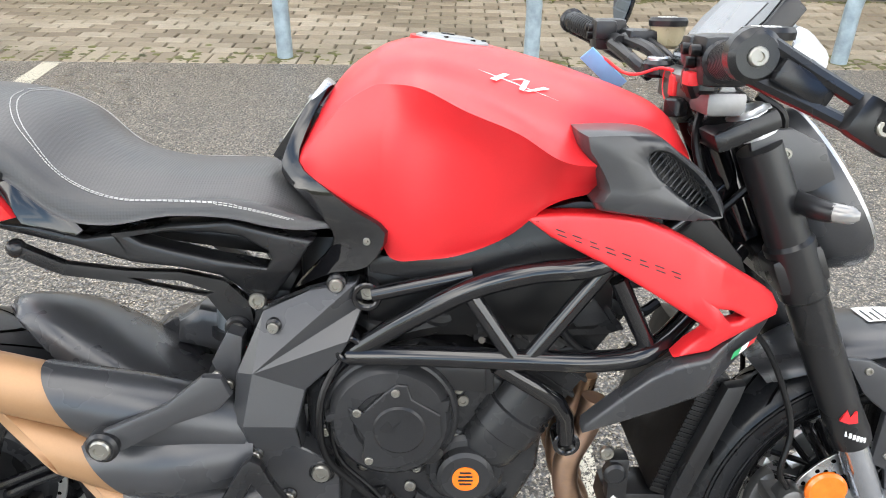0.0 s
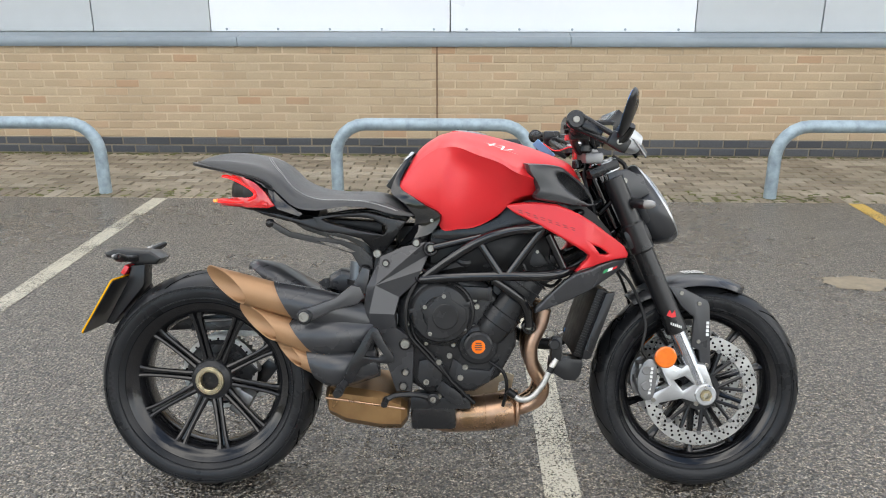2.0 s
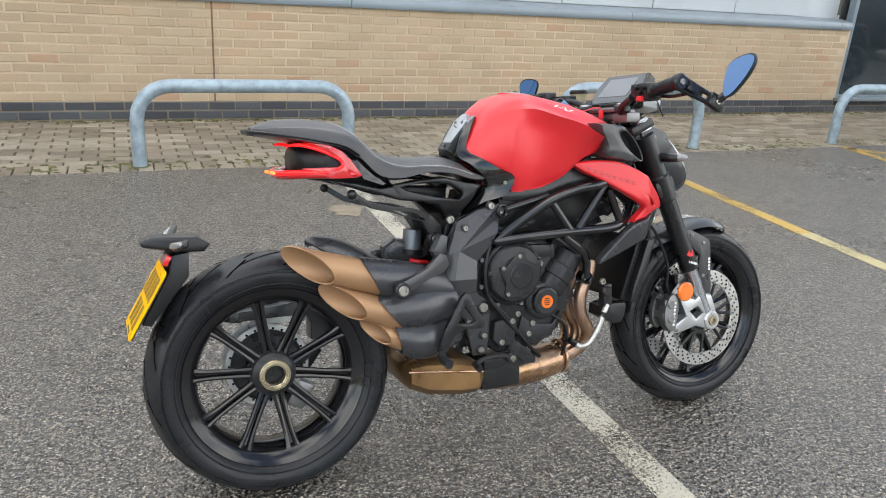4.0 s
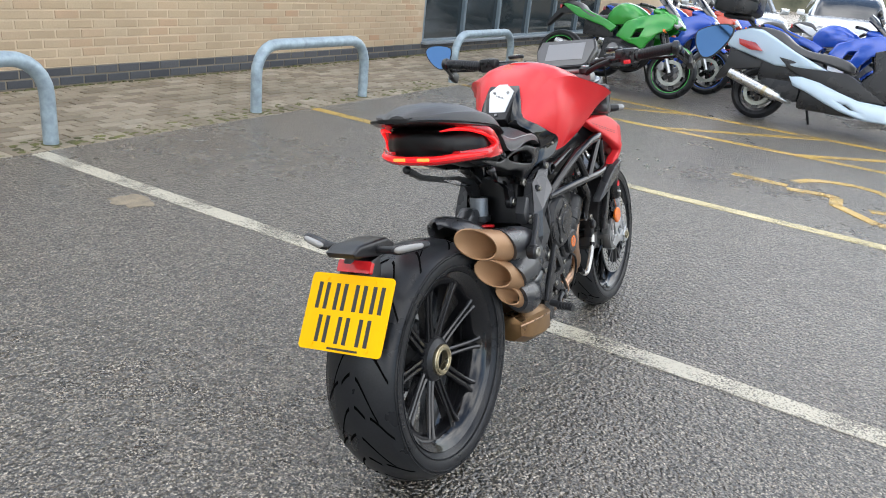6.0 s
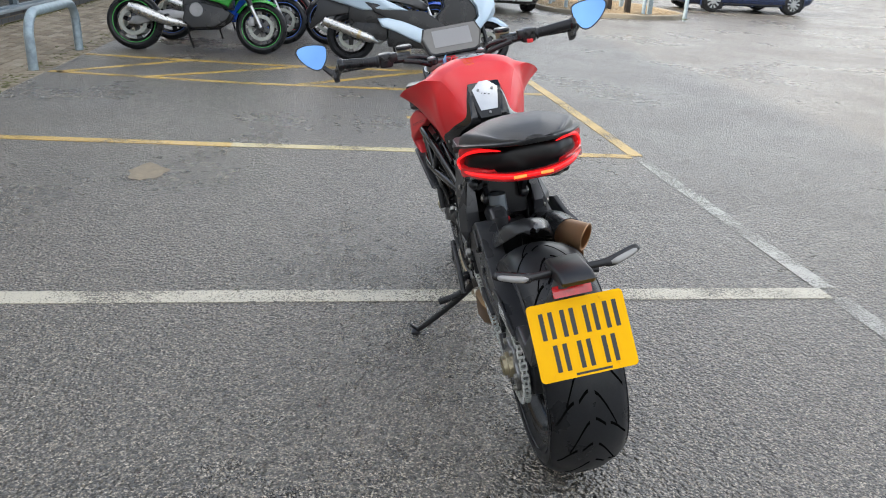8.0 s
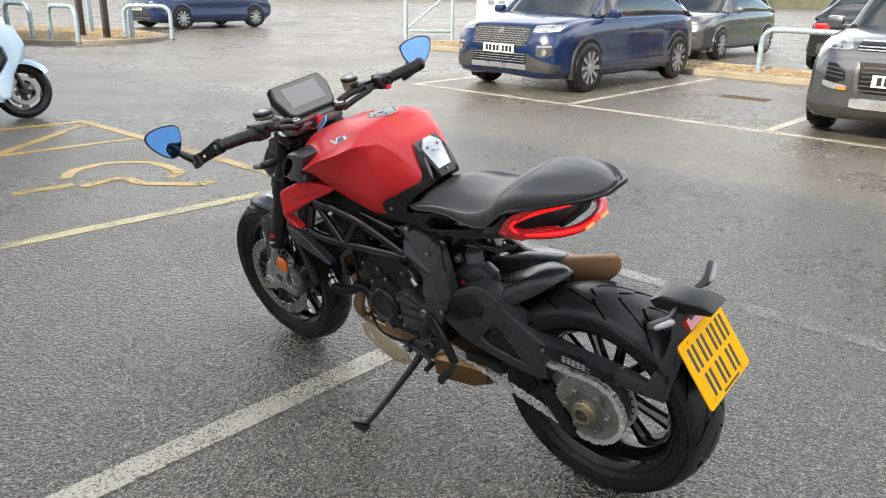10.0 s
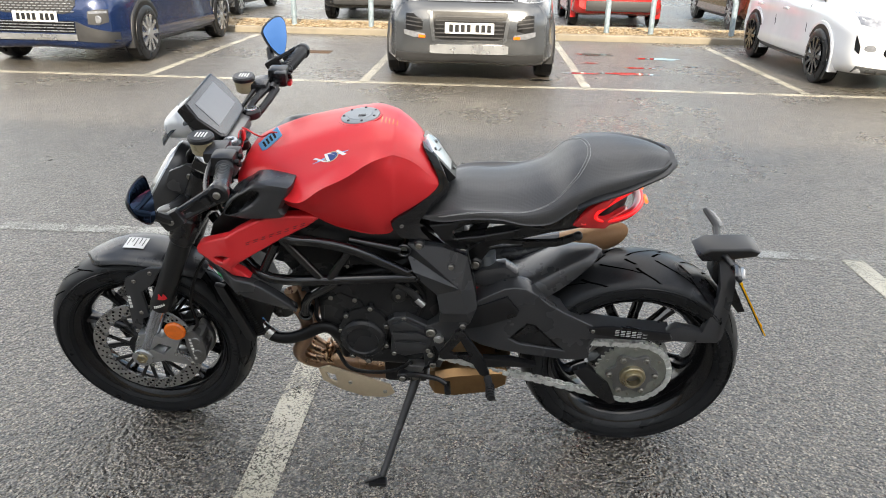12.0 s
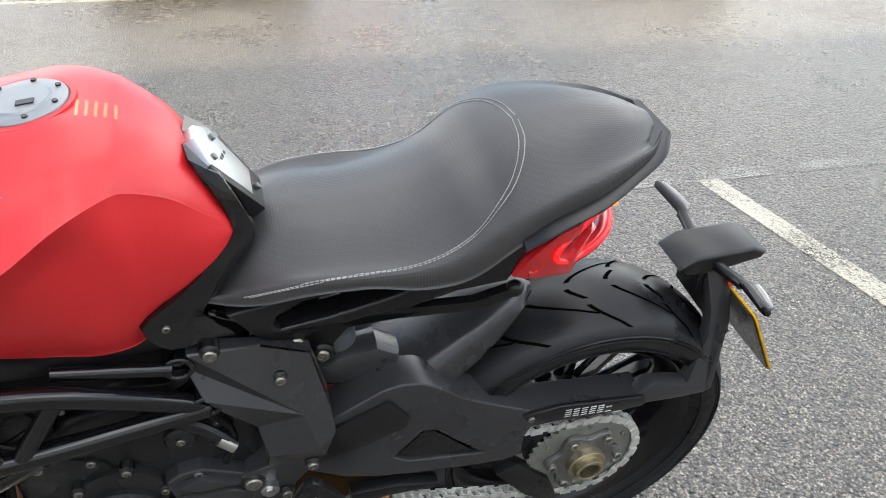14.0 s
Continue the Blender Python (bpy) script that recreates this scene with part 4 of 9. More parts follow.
for s in (-1, 1):
    Y = s * 0.093
    ax = lambda z: (fork_x(z), Y, z)
    b = bmesh.new()
    tube(b, [ax(0.476), ax(0.478), ax(0.49), ax(0.53), ax(0.70), ax(0.705), ax(0.775), ax(0.78), ax(0.90)],
         [0.026, 0.029, 0.030, 0.0275, 0.0285, 0.033, 0.033, 0.0285, 0.0285], 24)
    fk = part("fork_leg", b, M["satin"], bike, "black upside-down fork leg")
    b = bmesh.new()
    tube(b, [ax(0.33), ax(0.48)], 0.0215, 24)
    part("stanchion", b, mat("polished_stanchion", (0.48, 0.50, 0.54), 0.16, 0.9, 0.05, bump=0.0) if s < 0 else bpy.data.materials["polished_stanchion"], fk, "polished lower fork tube")
    b = bmesh.new()
    for q in range(6):
        box(b, (0.0036, 0.002, 0.0075), (fork_x(0.503) - 0.012 + q * 0.0052, Y + s * (0.0295 - 0.0004 * abs(q - 3) ** 2), 0.503 - 0.0018 * q))
    pieces("fork_print", b, M["white"], fk, "white bars of print")
    b = bmesh.new()
    prism(b, [(fork_x(.53) - .014, .525), (fork_x(.53) - .006, .542), (fork_x(.53), .530), (fork_x(.53) + .008, .540), (fork_x(.53) + .012, .522), (fork_x(.53), .520)],
          Y + s * 0.026, Y + s * 0.0292)
    part("fork_emblem", b, M["red"], fk, "small red emblem shape")
    # alloy foot
    b = bmesh.new()
    prism(b, [(1.425, 0.318), (1.42, 0.283), (1.39, 0.272), (1.34, 0.288), (1.262, 0.272), (1.236, 0.280), (1.25, 0.300), (1.30, 0.325),
              (1.275, 0.378), (1.295, 0.392), (1.335, 0.375), (1.355, 0.392), (1.40, 0.385), (1.415, 0.35)],
          Y - 0.018, Y + 0.018, 0.006, holes=[[(1.315, 0.340), (1.345, 0.352), (1.37, 0.33), (1.34, 0.312)]])
    ring(b, 0.014, 0.030, Y - 0.024, Y + 0.024, FW, 28, 0.003)
    part("axle_clamp", b, M["alloy"], fk, "cast aluminium fork foot")
    b = bmesh.new()
    ring(b, 0.009, 0.0165, Y + s * 0.016, Y + s * 0.029, FW, 6, 0.001)
    part("axle", b, M["gold"], fk)
    b = bmesh.new()
    for x, z in ((1.378, 0.30), (1.377, 0.275), (1.258, 0.285)):
        bolt(b, x, Y + s * 0.016, z, 0.0065, s, 0.007)
    pieces("bolt", b, M["bolt"], fk)
    # caliper
    b = bmesh.new()
    prism(b, [(1.232, 0.285), (1.215, 0.31), (1.213, 0.35), (1.228, 0.39), (1.245, 0.402), (1.262, 0.395), (1.268, 0.36), (1.262, 0.31), (1.256, 0.285)],
          s * 0.078, s * 0.112, 0.006, smooth=3)
    prism(b, [(1.225, 0.285), (1.207, 0.31), (1.205, 0.35), (1.220, 0.388), (1.24, 0.395), (1.25, 0.35), (1.247, 0.30)], s * 0.038, s * 0.060, 0.006, smooth=3)
    box(b, (0.03, 0.05, 0.02), (1.225, s * 0.08, 0.335), 0.003)
    box(b, (0.03, 0.05, 0.02), (1.232, s * 0.08, 0.375), 0.003)
    cal = part("caliper", b, M["grey_alloy"], fk, "grey four-piston radial brake caliper")
    b = bmesh.new()
    for q in range(7):
        box(b, (0.007, 0.002, 0.0075), (1.246 + 0.001 * q, s * 0.1125, 0.305 + q * 0.0115))
    pieces("caliper_print", b, M["white"], cal, "pale bars of print along the caliper")
    b = bmesh.new()
    for q in range(2):
        disc(b, 0.013, s * 0.11, s * 0.116, (1.236, 0, 0.325 + 0.045 * q), 16, 0.002)
    pieces("piston_cap", b, M["grey_alloy"], cal)
    b = bmesh.new()
    disc(b, 0.0305, Y + s * 0.018, Y + s * 0.030, (1.287, 0, 0.408), 36, 0.004)
    rf2 = part("reflector", b, M["orange"], fk, "round amber side reflector")
    b = bmesh.new()
    tube(b, [(1.24, s * 0.10, 0.40), (1.225, s * 0.10, 0.43), (1.235, s * 0.09, 0.50), (1.20, s * 0.07, 0.60), (1.15, s * 0.05, 0.66), (1.10, s * 0.05, 0.72)], 0.0045, 8, 5)
    part("brake_hose", b, M["hose"], fk)
    # mudguard stay
    b = bmesh.new()
    prism(b, [(1.300, 0.600), (1.335, 0.598), (1.372, 0.580), (1.409, 0.560), (1.415, 0.545), (1.424, 0.370), (1.412, 0.352), (1.398, 0.362), (1.388, 0.42),
              (1.366, 0.43), (1.372, 0.515), (1.352, 0.530), (1.335, 0.545)], s * 0.072, s * 0.084, 0.004)
    stay = part("mudguard_stay", b, M["matt"], bike, "black mudguard stay")
    b = bmesh.new()
    for x, z in ((1.335, 0.582), (1.385, 0.553), (1.386, 0.445), (1.411, 0.378)):
        bolt(b, x, s * 0.084, z, 0.006, s, 0.004)
    pieces("bolt", b, M["bolt"], stay)
    b = bmesh.new()
    for q in range(4):
        box(b, (0.008, 0.001, 0.008), (1.4105, s * 0.0845, 0.465 + q * 0.011))
    pieces("stay_print", b, M["white"], stay, "white bars of print")

# mudguard
st = []
for a, w, dz in ((128, 0.045, 0.004), (118, 0.066, 0.0), (105, 0.074, 0.0), (92, 0.076, 0.0), (80, 0.070, -0.002), (70, 0.052, -0.006), (65, 0.018, -0.008)):
    R = 0.329 + dz
    def P(y, drop, a=a, R=R):
        r = R - drop
        return (FW.x + r * math.cos(radians(a)), y, FW.z + r * math.sin(radians(a)))
    st.append([P(0, 0), P(w * 0.5, 0.003), P(w * 0.85, 0.012), P(w, 0.026), P(w - 0.004, 0.027), P(w * 0.83, 0.016), P(w * 0.45, 0.007), P(0, 0.004)])
b = bmesh.new()
skin(b, st, 4, 2)
mg = part("front_mudguard", b, M["matt"], bike, "matt grey-black front mudguard", 40)
b = bmesh.new()
for i in range(4):
    a0, a1 = radians(97 - 2.5 * i), radians(97 - 2.5 * (i + 1))
    rim = [(FW.x + 0.3305 * math.cos(a), y, FW.z + 0.3305 * math.sin(a)) for a, y in ((a0, -0.018), (a0, 0.034), (a1, 0.034), (a1, -0.018))]
    b.faces.new([b.verts.new(v) for v in rim])
bmesh.ops.remove_doubles(b, verts=b.verts, dist=1e-5)
pl = part("paper_label", b, M["white"], mg, "small white paper label")
b = bmesh.new()
for i in range(5):
    a = radians(95.6 - 1.8 * i)
    w = (0.036, 0.028, 0.040, 0.022, 0.034)[i]
    box(b, (0.0022, w, 0.0005), (FW.x + 0.3312 * math.cos(a), w / 2 - 0.014, FW.z + 0.3312 * math.sin(a)), 0, Matrix.Rotation(math.pi / 2 - a, 3, "Y"))
pieces("label_print", b, M["ink"], pl, "dark bars of writing")

# yokes and steering head
b = bmesh.new()
box(b, (0.07, 0.235, 0.055), (fork_x(0.745), 0, 0.742), 0.012, Matrix.Rotation(radians(-24), 3, "Y"))
part("lower_yoke", b, M["satin"], bike)
b = bmesh.new()
box(b, (0.085, 0.25, 0.028), (1.105, 0, 0.925), 0.010, Matrix.Rotation(radians(-24), 3, "Y"))
ky = part("top_yoke", b, M["satin"], bike)
b = bmesh.new()
tube(b, [(1.085, 0, 0.93), (1.165, 0, 0.76)], 0.032, 20)
part("steering_head", b, M["gloss"], bike)
for s in (-1, 1):
    b = bmesh.new()
    t = Matrix.Rotation(radians(-24), 3, "Y")
    lathe(b, [(0.0, 0.012), (0.012, 0.012), (0.013, 0.016), (0.020, 0.016), (0.023, 0.012), (0.028, 0.010), (0.030, 0.0), (0.030, -0.02), (0, -0.02)], 12, (fork_x(0.935), s * 0.093, 0.935), "z", t)
    part("fork_cap", b, M["alloy"], ky, "machined alloy fork cap")
b = bmesh.new()
lathe(b, [(0, 0.02), (0.01, 0.02), (0.016, 0.016), (0.022, 0.006), (0.022, -0.01), (0, -0.01)], 16, (1.093, 0, 0.945), "z", Matrix.Rotation(radians(-24), 3, "Y"))
part("stem_nut", b, M["alloy"], ky)

# handlebars
b = bmesh.new()
tube(b, [(1.075, -0.10, 0.962), (1.075, 0.10, 0.962)], 0.020, 16, 0, False, 0.7)
box(b, (0.05, 0.07, 0.03), (1.08, 0.075, 0.955), 0.008)
box(b, (0.05, 0.07, 0.03), (1.08, -0.075, 0.955), 0.008)
box(b, (0.045, 0.16, 0.012), (1.068, 0, 0.981), 0.004, Matrix.Rotation(radians(-12), 3, "Y"))
hb_part = part("handlebar", b, M["grey_alloy"], bike, "grey alloy bar clamp bridge")
for s in (-1, 1):
    b = bmesh.new()
    # forged arm with a slot: two rails that meet at both ends
    rails = ([(1.062, 0.095, 0.982), (1.045, 0.13, 1.004), (1.022, 0.20, 1.016)], [(1.04, 0.10, 0.970), (1.02, 0.14, 0.99), (1.004, 0.20, 1.008)])
    for r in rails:
        tube(b, [(x, s * y, z) for x, y, z in r], 0.010, 10, 4)
    disc(b, 0.025, 0.968, 0.992, (1.05, s * 0.095, 0), 20, 0.005, "z")
    tube(b, [(1.014, s * 0.185, 1.010), (1.006, s * 0.29, 1.018)], 0.012, 12)
    part("bar_arm", b, M["satin"], hb_part, "forged black handlebar arm with a slot")
    b = bmesh.new()
    ring(b, 0.008, 0.017, 0.990, 0.997, (1.05, s * 0.095, 0), 20, 0.002, "z")
    part("clamp_bolt", b, M["alloy"], hb_part)
    g0, g1 = Vector((1.003, s * 0.290, 1.020)), Vector((0.976, s * 0.415, 1.036))
    b = bmesh.new()
    tube(b, [g0, g0.lerp(g1, .04), g0.lerp(g1, .08), g0.lerp(g1, .5), g0.lerp(g1, .93), g1], [0.021, 0.021, 0.0168, 0.0172, 0.018, 0.0175], 20)
    gp = part("grip", b, M["rubber"], hb_part, "ribbed black rubber grip")
    b = bmesh.new()
    for q in range(11):
        f = 0.14 + 0.07 * q
        tube(b, [g0.lerp(g1, f), g0.lerp(g1, f + 0.03)], 0.0182, 18)
    pieces("grip_rib", b, M["rubber"], gp)
    b = bmesh.new()
    box(b, (0.052, 0.05, 0.05), (1.010, s * 0.262, 1.020), 0.010)
    box(b, (0.035, 0.03, 0.03), (0.998, s * 0.235, 1.028), 0.007)
    sw = part("switch_box", b, M["satin"], hb_part, "black switch cluster")
    b = bmesh.new()
    for q in range(3):
        disc(b, 0.006, 0.974, 0.984, (0, s * (0.248 + 0.014 * q), 1.030 - 0.012 * (q % 2)), 12, 0.001, "x")
    pieces("button", b, M["hose"], sw)
    if s < 0:
        b = bmesh.new()
        box(b, (0.012, 0.022, 0.014), (0.982, s * 0.262, 1.002), 0.003)
        part("kill_switch", b, M["red"], sw, "red kill switch")
    # lever with guard end
    b = bmesh.new()
    tube(b, [(1.035, s * 0.205, 1.022), (1.045, s * 0.26, 1.012), (1.035, s * 0.33, 1.006), (1.012, s * 0.40, 1.008), (1.014, s * 0.425, 1.010)],
         [0.008, 0.007, 0.006, 0.0055, 0.0075], 10, 4)
    part("lever", b, M["satin"], hb_part, "black alloy lever")
    b = bmesh.new()
    box(b, (0.045, 0.075, 0.026), (1.045, s * 0.205, 1.018), 0.008)
    tube(b, [(1.045, s * 0.19, 1.02), (1.06, s * 0.16, 1.01), (1.08, s * 0.10, 0.985), (1.12, s * 0.06, 0.93)], 0.006, 8, 4)
    mc = part("master_cylinder", b, M["satin"], hb_part)
    rx, rz = (1.085, 1.002)
    b = bmesh.new()
    lathe(b, [(0, 0.0), (0.017, 0.0), (0.024, 0.006), (0.027, 0.035), (0, 0.035)], 20, (rx, s * 0.185, rz), "z")
    part("reservoir", b, M["fluid"], mc, "translucent fluid reservoir")
    b = bmesh.new()
    lathe(b, [(0, 0.034), (0.029, 0.034), (0.030, 0.042), (0.027, 0.047), (0, 0.047)], 20, (rx, s * 0.185, rz), "z")
    part("reservoir_lid", b, M["satin"], mc, "black reservoir lid")
    b = bmesh.new()
    for q in range(4):
        box(b, (0.003, 0.026 - 0.004 * (q % 2), 0.001), (rx - 0.012 + 0.007 * q, s * 0.185, rz + 0.0475))
    pieces("lid_print", b, M["white"], mc)
    # bar-end mirror
    b = bmesh.new()
    disc(b, 0.022, g1.y - s * 0.004, g1.y + s * 0.018, (g1.x, 0, g1.z), 20, 0.005)
    e = Vector((g1.x, g1.y + s * 0.008, g1.z))
    f = Vector((1.070, s * 0.446, 0.985))
    for dz in (0.017, -0.017):
        tube(b, [e + Vector((0, 0, dz)), (e + f) / 2 + Vector((0, 0, dz * 0.75)), f + Vector((0, 0, dz * 0.6))], 0.0065, 8)
    box(b, (0.05, 0.016, 0.02), e.lerp(f, 0.4), 0.004, Matrix.Rotation(math.atan2(-(f.z - e.z), f.x - e.x), 3, "Y"))
    box(b, (0.05, 0.022, 0.036), f, 0.008, Matrix.Rotation(radians(30), 3, "Y"))
    tube(b, [f, (1.082, s * 0.465, 1.000), (1.090, s * 0.485, 1.020)], [0.012, 0.011, 0.009], 8, 3)
    marm = part("mirror_arm", b, M["satin"], hb_part, "black bar-end mirror arm")
    b = bmesh.new()
    bolt(b, e.x, e.y + s * 0.010, e.z, 0.008, s, 0.004)
    bolt(b, f.x, f.y + s * 0.011, f.z, 0.007, s, 0.004)
    pieces("bolt", b, M["bolt"], marm)
    leaf = [(-0.055, 0.012), (-0.052, 0.034), (-0.02, 0.046), (0.03, 0.050), (0.062, 0.040), (0.066, 0.018), (0.045, -0.018), (0.01, -0.048), (-0.02, -0.05), (-0.045, -0.02)]
    q = Matrix.Translation((1.088 if s > 0 else 1.072, s * 0.512, 1.062 if s > 0 else 1.046)) @ Matrix.Rotation(radians(6 if s > 0 else -17), 4, "Z") @ Matrix.Rotation(radians(-80 if s > 0 else -70), 4, "Y") @ Matrix.Scale(0.93 if s > 0 else 1.08, 4)
    # outline in the leaf's own plane: across the bike, and up
    out = [(p.x, p.y) for p in spline([(x, z, 0) for x, z in leaf], 4, True)]
    for nm, sc, d0, d1, mt, lb in (("mirror_shell", 1.0, -0.014, 0.0, "satin", "black mirror shell"), ("mirror_glass", 0.92, 0.0005, 0.002, "mirror", "blue-tinted mirror glass")):
        b = bmesh.new()
        rs_ = []
        lv = ((0.55, d0), (0.9, d0 * 0.55), (1.0, d0 * 0.1), (1.0, d1)) if nm == "mirror_shell" else ((1.0, d0), (1.0, d1))
        for k, dd in lv:
            rs_.append([q @ Vector((y * k * sc, s * x * k * sc, dd)) for x, y in out])
        rings_to(b, rs_)
        part(nm, b, M[mt], marm, lb, 50)

# instrument panel
q = Matrix.Translation((1.108, 0.0, 1.040)) @ Matrix.Rotation(radians(-48), 4, "Y") @ Matrix.Scale(1.14, 4)
def slab(outline, d0, d1, name, material, parent, label=""):
    b = bmesh.new()
    prism(b, outline, d0, d1, 0.003 if abs(d1 - d0) > 0.01 else 0.0)
    bmesh.ops.transform(b, matrix=q @ Matrix(((0, 0, 1, 0), (1, 0, 0, 0), (0, 1, 0, 0), (0, 0, 0, 1))).to_4x4(), verts=b.verts)
    return part(name, b, material, parent, label)


hexa = [(-0.100, 0.012), (-0.088, 0.050), (0.088, 0.050), (0.100, 0.012), (0.084, -0.046), (0.07, -0.056), (-0.07, -0.056), (-0.084, -0.046)]
dash = slab(hexa, -0.022, 0.004, "dashboard", M["satin"], bike, "rectangular colour display in a black surround")
slab([(x * 0.94, z * 0.92) for x, z in hexa], 0.0045, 0.0055, "display_glass", M["screen"], dash)
slab([(-0.062, -0.030), (-0.062, 0.034), (0.062, 0.034), (0.062, -0.030)], 0.0058, 0.0064, "display", M["lcd"], dash, "grey lit display")
b = bmesh.new()
skin(b, [[(1.165, 0, 1.071), (1.160, 0.07, 1.066), (1.145, 0.10, 1.036), (1.130, 0.098, 1.006), (1.140, 0.08, 0.986), (1.145, 0, 0.981)],
         [(1.195, 0, 1.071), (1.192, 0.065, 1.066), (1.180, 0.092, 1.036), (1.175, 0.09, 1.001), (1.175, 0.07, 0.981), (1.175, 0, 0.976)],
         [(1.230, 0, 1.036), (1.230, 0.05, 1.031), (1.225, 0.07, 1.011), (1.220, 0.068, 0.986), (1.215, 0.05, 0.971), (1.210, 0, 0.966)]], 3, 2)
for v in b.verts:
    v.co = Vector((1.165 + (v.co.x - 1.165) * 0.9, v.co.y * 0.86, 1.018 + (v.co.z - 1.035) * 0.74))
part("instrument_cowl", b, mat("silver_white_paint", (0.50, 0.51, 0.52), 0.3, 0.2, 0.05, coat=0.3), dash, "silver-white cowl behind the display")
b = bmesh.new()
skin(b, [[(1.14, 0, 1.075), (1.13, 0.05, 1.07), (1.11, 0.09, 1.045), (1.108, 0.088, 1.04), (1.127, 0.048, 1.063), (1.137, 0, 1.069)],
         [(1.20, 0, 1.04), (1.195, 0.045, 1.035), (1.185, 0.075, 1.015), (1.183, 0.073, 1.01), (1.192, 0.043, 1.029), (1.197, 0, 1.034)],
         [(1.24, 0, 0.975), (1.238, 0.04, 0.972), (1.232, 0.06, 0.96), (1.23, 0.058, 0.955), (1.235, 0.038, 0.966), (1.237, 0, 0.969)]], 3, 2)
part("fly_screen", b, M["screen"], dash, "small dark fly screen")

# headlamp
nrm, tan = Vector((0.855, 0, 0.519)), Vector((-0.519, 0, 0.855))
hc = Vector((1.262, 0, 0.827))
def oval(d, k, kz=1.0, dz=0.0):
    out = []
    for i in range(32):
        a = 2 * math.pi * i / 32
        w = 0.092 * (1 - 0.18 * math.sin(a))
        out.append(hc + nrm * d + tan * (dz + 0.124 * k * kz * math.sin(a)) + Vector((0, w * k * math.cos(a), 0)))
    return out


b = bmesh.new()
rings_to(b, [oval(-0.085, 0.40), oval(-0.072, 0.66), oval(-0.045, 0.88), oval(-0.012, 1.0), oval(0.004, 1.0), oval(0.012, 0.975)])
hl = part("headlamp", b, M["matt"], bike, "oval headlamp in a matt black shell", 50)
b = bmesh.new()
rings_to(b, [oval(0.008, 0.975), oval(0.015, 0.965), oval(0.018, 0.93), oval(0.014, 0.915)])
part("headlamp_rim", b, M["alloy"], hl, "polished headlamp rim", 50)
b = bmesh.new()
rings_to(b, [oval(0.014, 0.93), oval(0.026, 0.75), oval(0.034, 0.45), oval(0.036, 0.1)])
part("headlamp_glass", b, M["clear"], hl, "clear glossy headlamp lens", 60)
for s in (-1, 1):
    b = bmesh.new()
    prism(b, [(1.115, 0.92), (1.17, 0.925), (1.215, 0.905), (1.235, 0.86), (1.21, 0.845), (1.17, 0.835), (1.135, 0.85)], s * 0.085, s * 0.098, 0.005)
    lb = part("headlamp_bracket", b, M["matt"], hl)
    b = bmesh.new()
    bolt(b, 1.165, s * 0.098, 0.893, 0.008, s, 0.004)
    pieces("bolt", b, M["bolt"], lb)
    b = bmesh.new()
    tube(b, [(1.185, s * 0.10, 0.835), (1.195, s * 0.135, 0.832), (1.21, s * 0.155, 0.832)], [0.013, 0.014, 0.012], 12, 2)
    ind = part("indicator", b, M["satin"], hl)
    b = bmesh.new()
    tube(b, [(1.208, s * 0.152, 0.832), (1.224, s * 0.165, 0.832), (1.232, s * 0.17, 0.832)], [0.0125, 0.011, 0.005], 12, 2)
    part("indicator_lens", b, M["clear"], ind, "clear indicator lens")

# fuel tank
TANK = [
    (0.546, [(0, .886), (.020, .886), (.040, .884), (.056, .882), (.062, .879), (.066, .876), (.067, .872), (.067, .868), (.066, .864), (.05, .862), (0, .855)]),
    (0.576, [(0, .942), (.030, .939), (.056, .930), (.072, .919), (.080, .910), (.090, .890), (.094, .874), (.095, .860), (.094, .852), (.08, .848), (0, .84)]),
    (0.610, [(0, .986), (.038, .983), (.070, .973), (.090, .959), (.098, .950), (.110, .912), (.114, .880), (.113, .850), (.108, .832), (.09, .828), (0, .81)]),
    (0.648, [(0, 1.012), (.046, 1.010), (.084, 1.000), (.106, .985), (.116, .975), (.130, .930), (.134, .880), (.129, .840), (.120, .812), (.10, .806), (0, .78)]),
    (0.668, [(0, 1.021), (.050, 1.019), (.092, 1.008), (.116, .991), (.128, .980), (.143, .930), (.144, .875), (.134, .815), (.114, .765), (.10, .758), (0, .75)]),
    (0.710, [(0, 1.029), (.056, 1.027), (.106, 1.013), (.136, .994), (.170, .980), (.154, .936), (.153, .880), (.149, .822), (.131, .768), (.115, .761), (0, .75)]),
    (0.760, [(0, 1.024), (.060, 1.021), (.114, 1.004), (.152, .979), (.206, .960), (.180, .920), (.168, .880), (.153, .826), (.130, .775), (.115, .768), (0, .76)]),
    (0.815, [(0, 1.013), (.066, 1.009), (.118, .990), (.168, .954), (.229, .940), (.206, .906), (.186, .872), (.168, .840), (.150, .803), (.13, .797), (0, .78)]),
    (0.860, [(0, 1.001), (.070, .997), (.122, .976), (.180, .934), (.243, .914), (.213, .889), (.197, .873), (.185, .859), (.174, .846), (.155, .840), (0, .80)]),
    (0.910, [(0, .986), (.072, .982), (.122, .962), (.164, .923), (.205, .900), (.184, .880), (.178, .873), (.171, .866), (.164, .858), (.145, .853), (0, .82)]),
    (0.975, [(0, .963), (.066, .958), (.108, .940), (.132, .914), (.142, .896), (.140, .882), (.137, .874), (.133, .867), (.128, .861), (.12, .856), (0, .84)]),
    (1.022, [(0, .940), (.054, .936), (.088, .922), (.108, .902), (.114, .888), (.112, .878), (.109, .871), (.105, .866), (.099, .861), (.08, .857), (0, .845)]),
    (1.050, [(0, .903), (.034, .901), (.062, .895), (.080, .886), (.086, .879), (.086, .873), (.083, .868), (.079, .864), (.072, .860), (.05, .858), (0, .855)]),
]
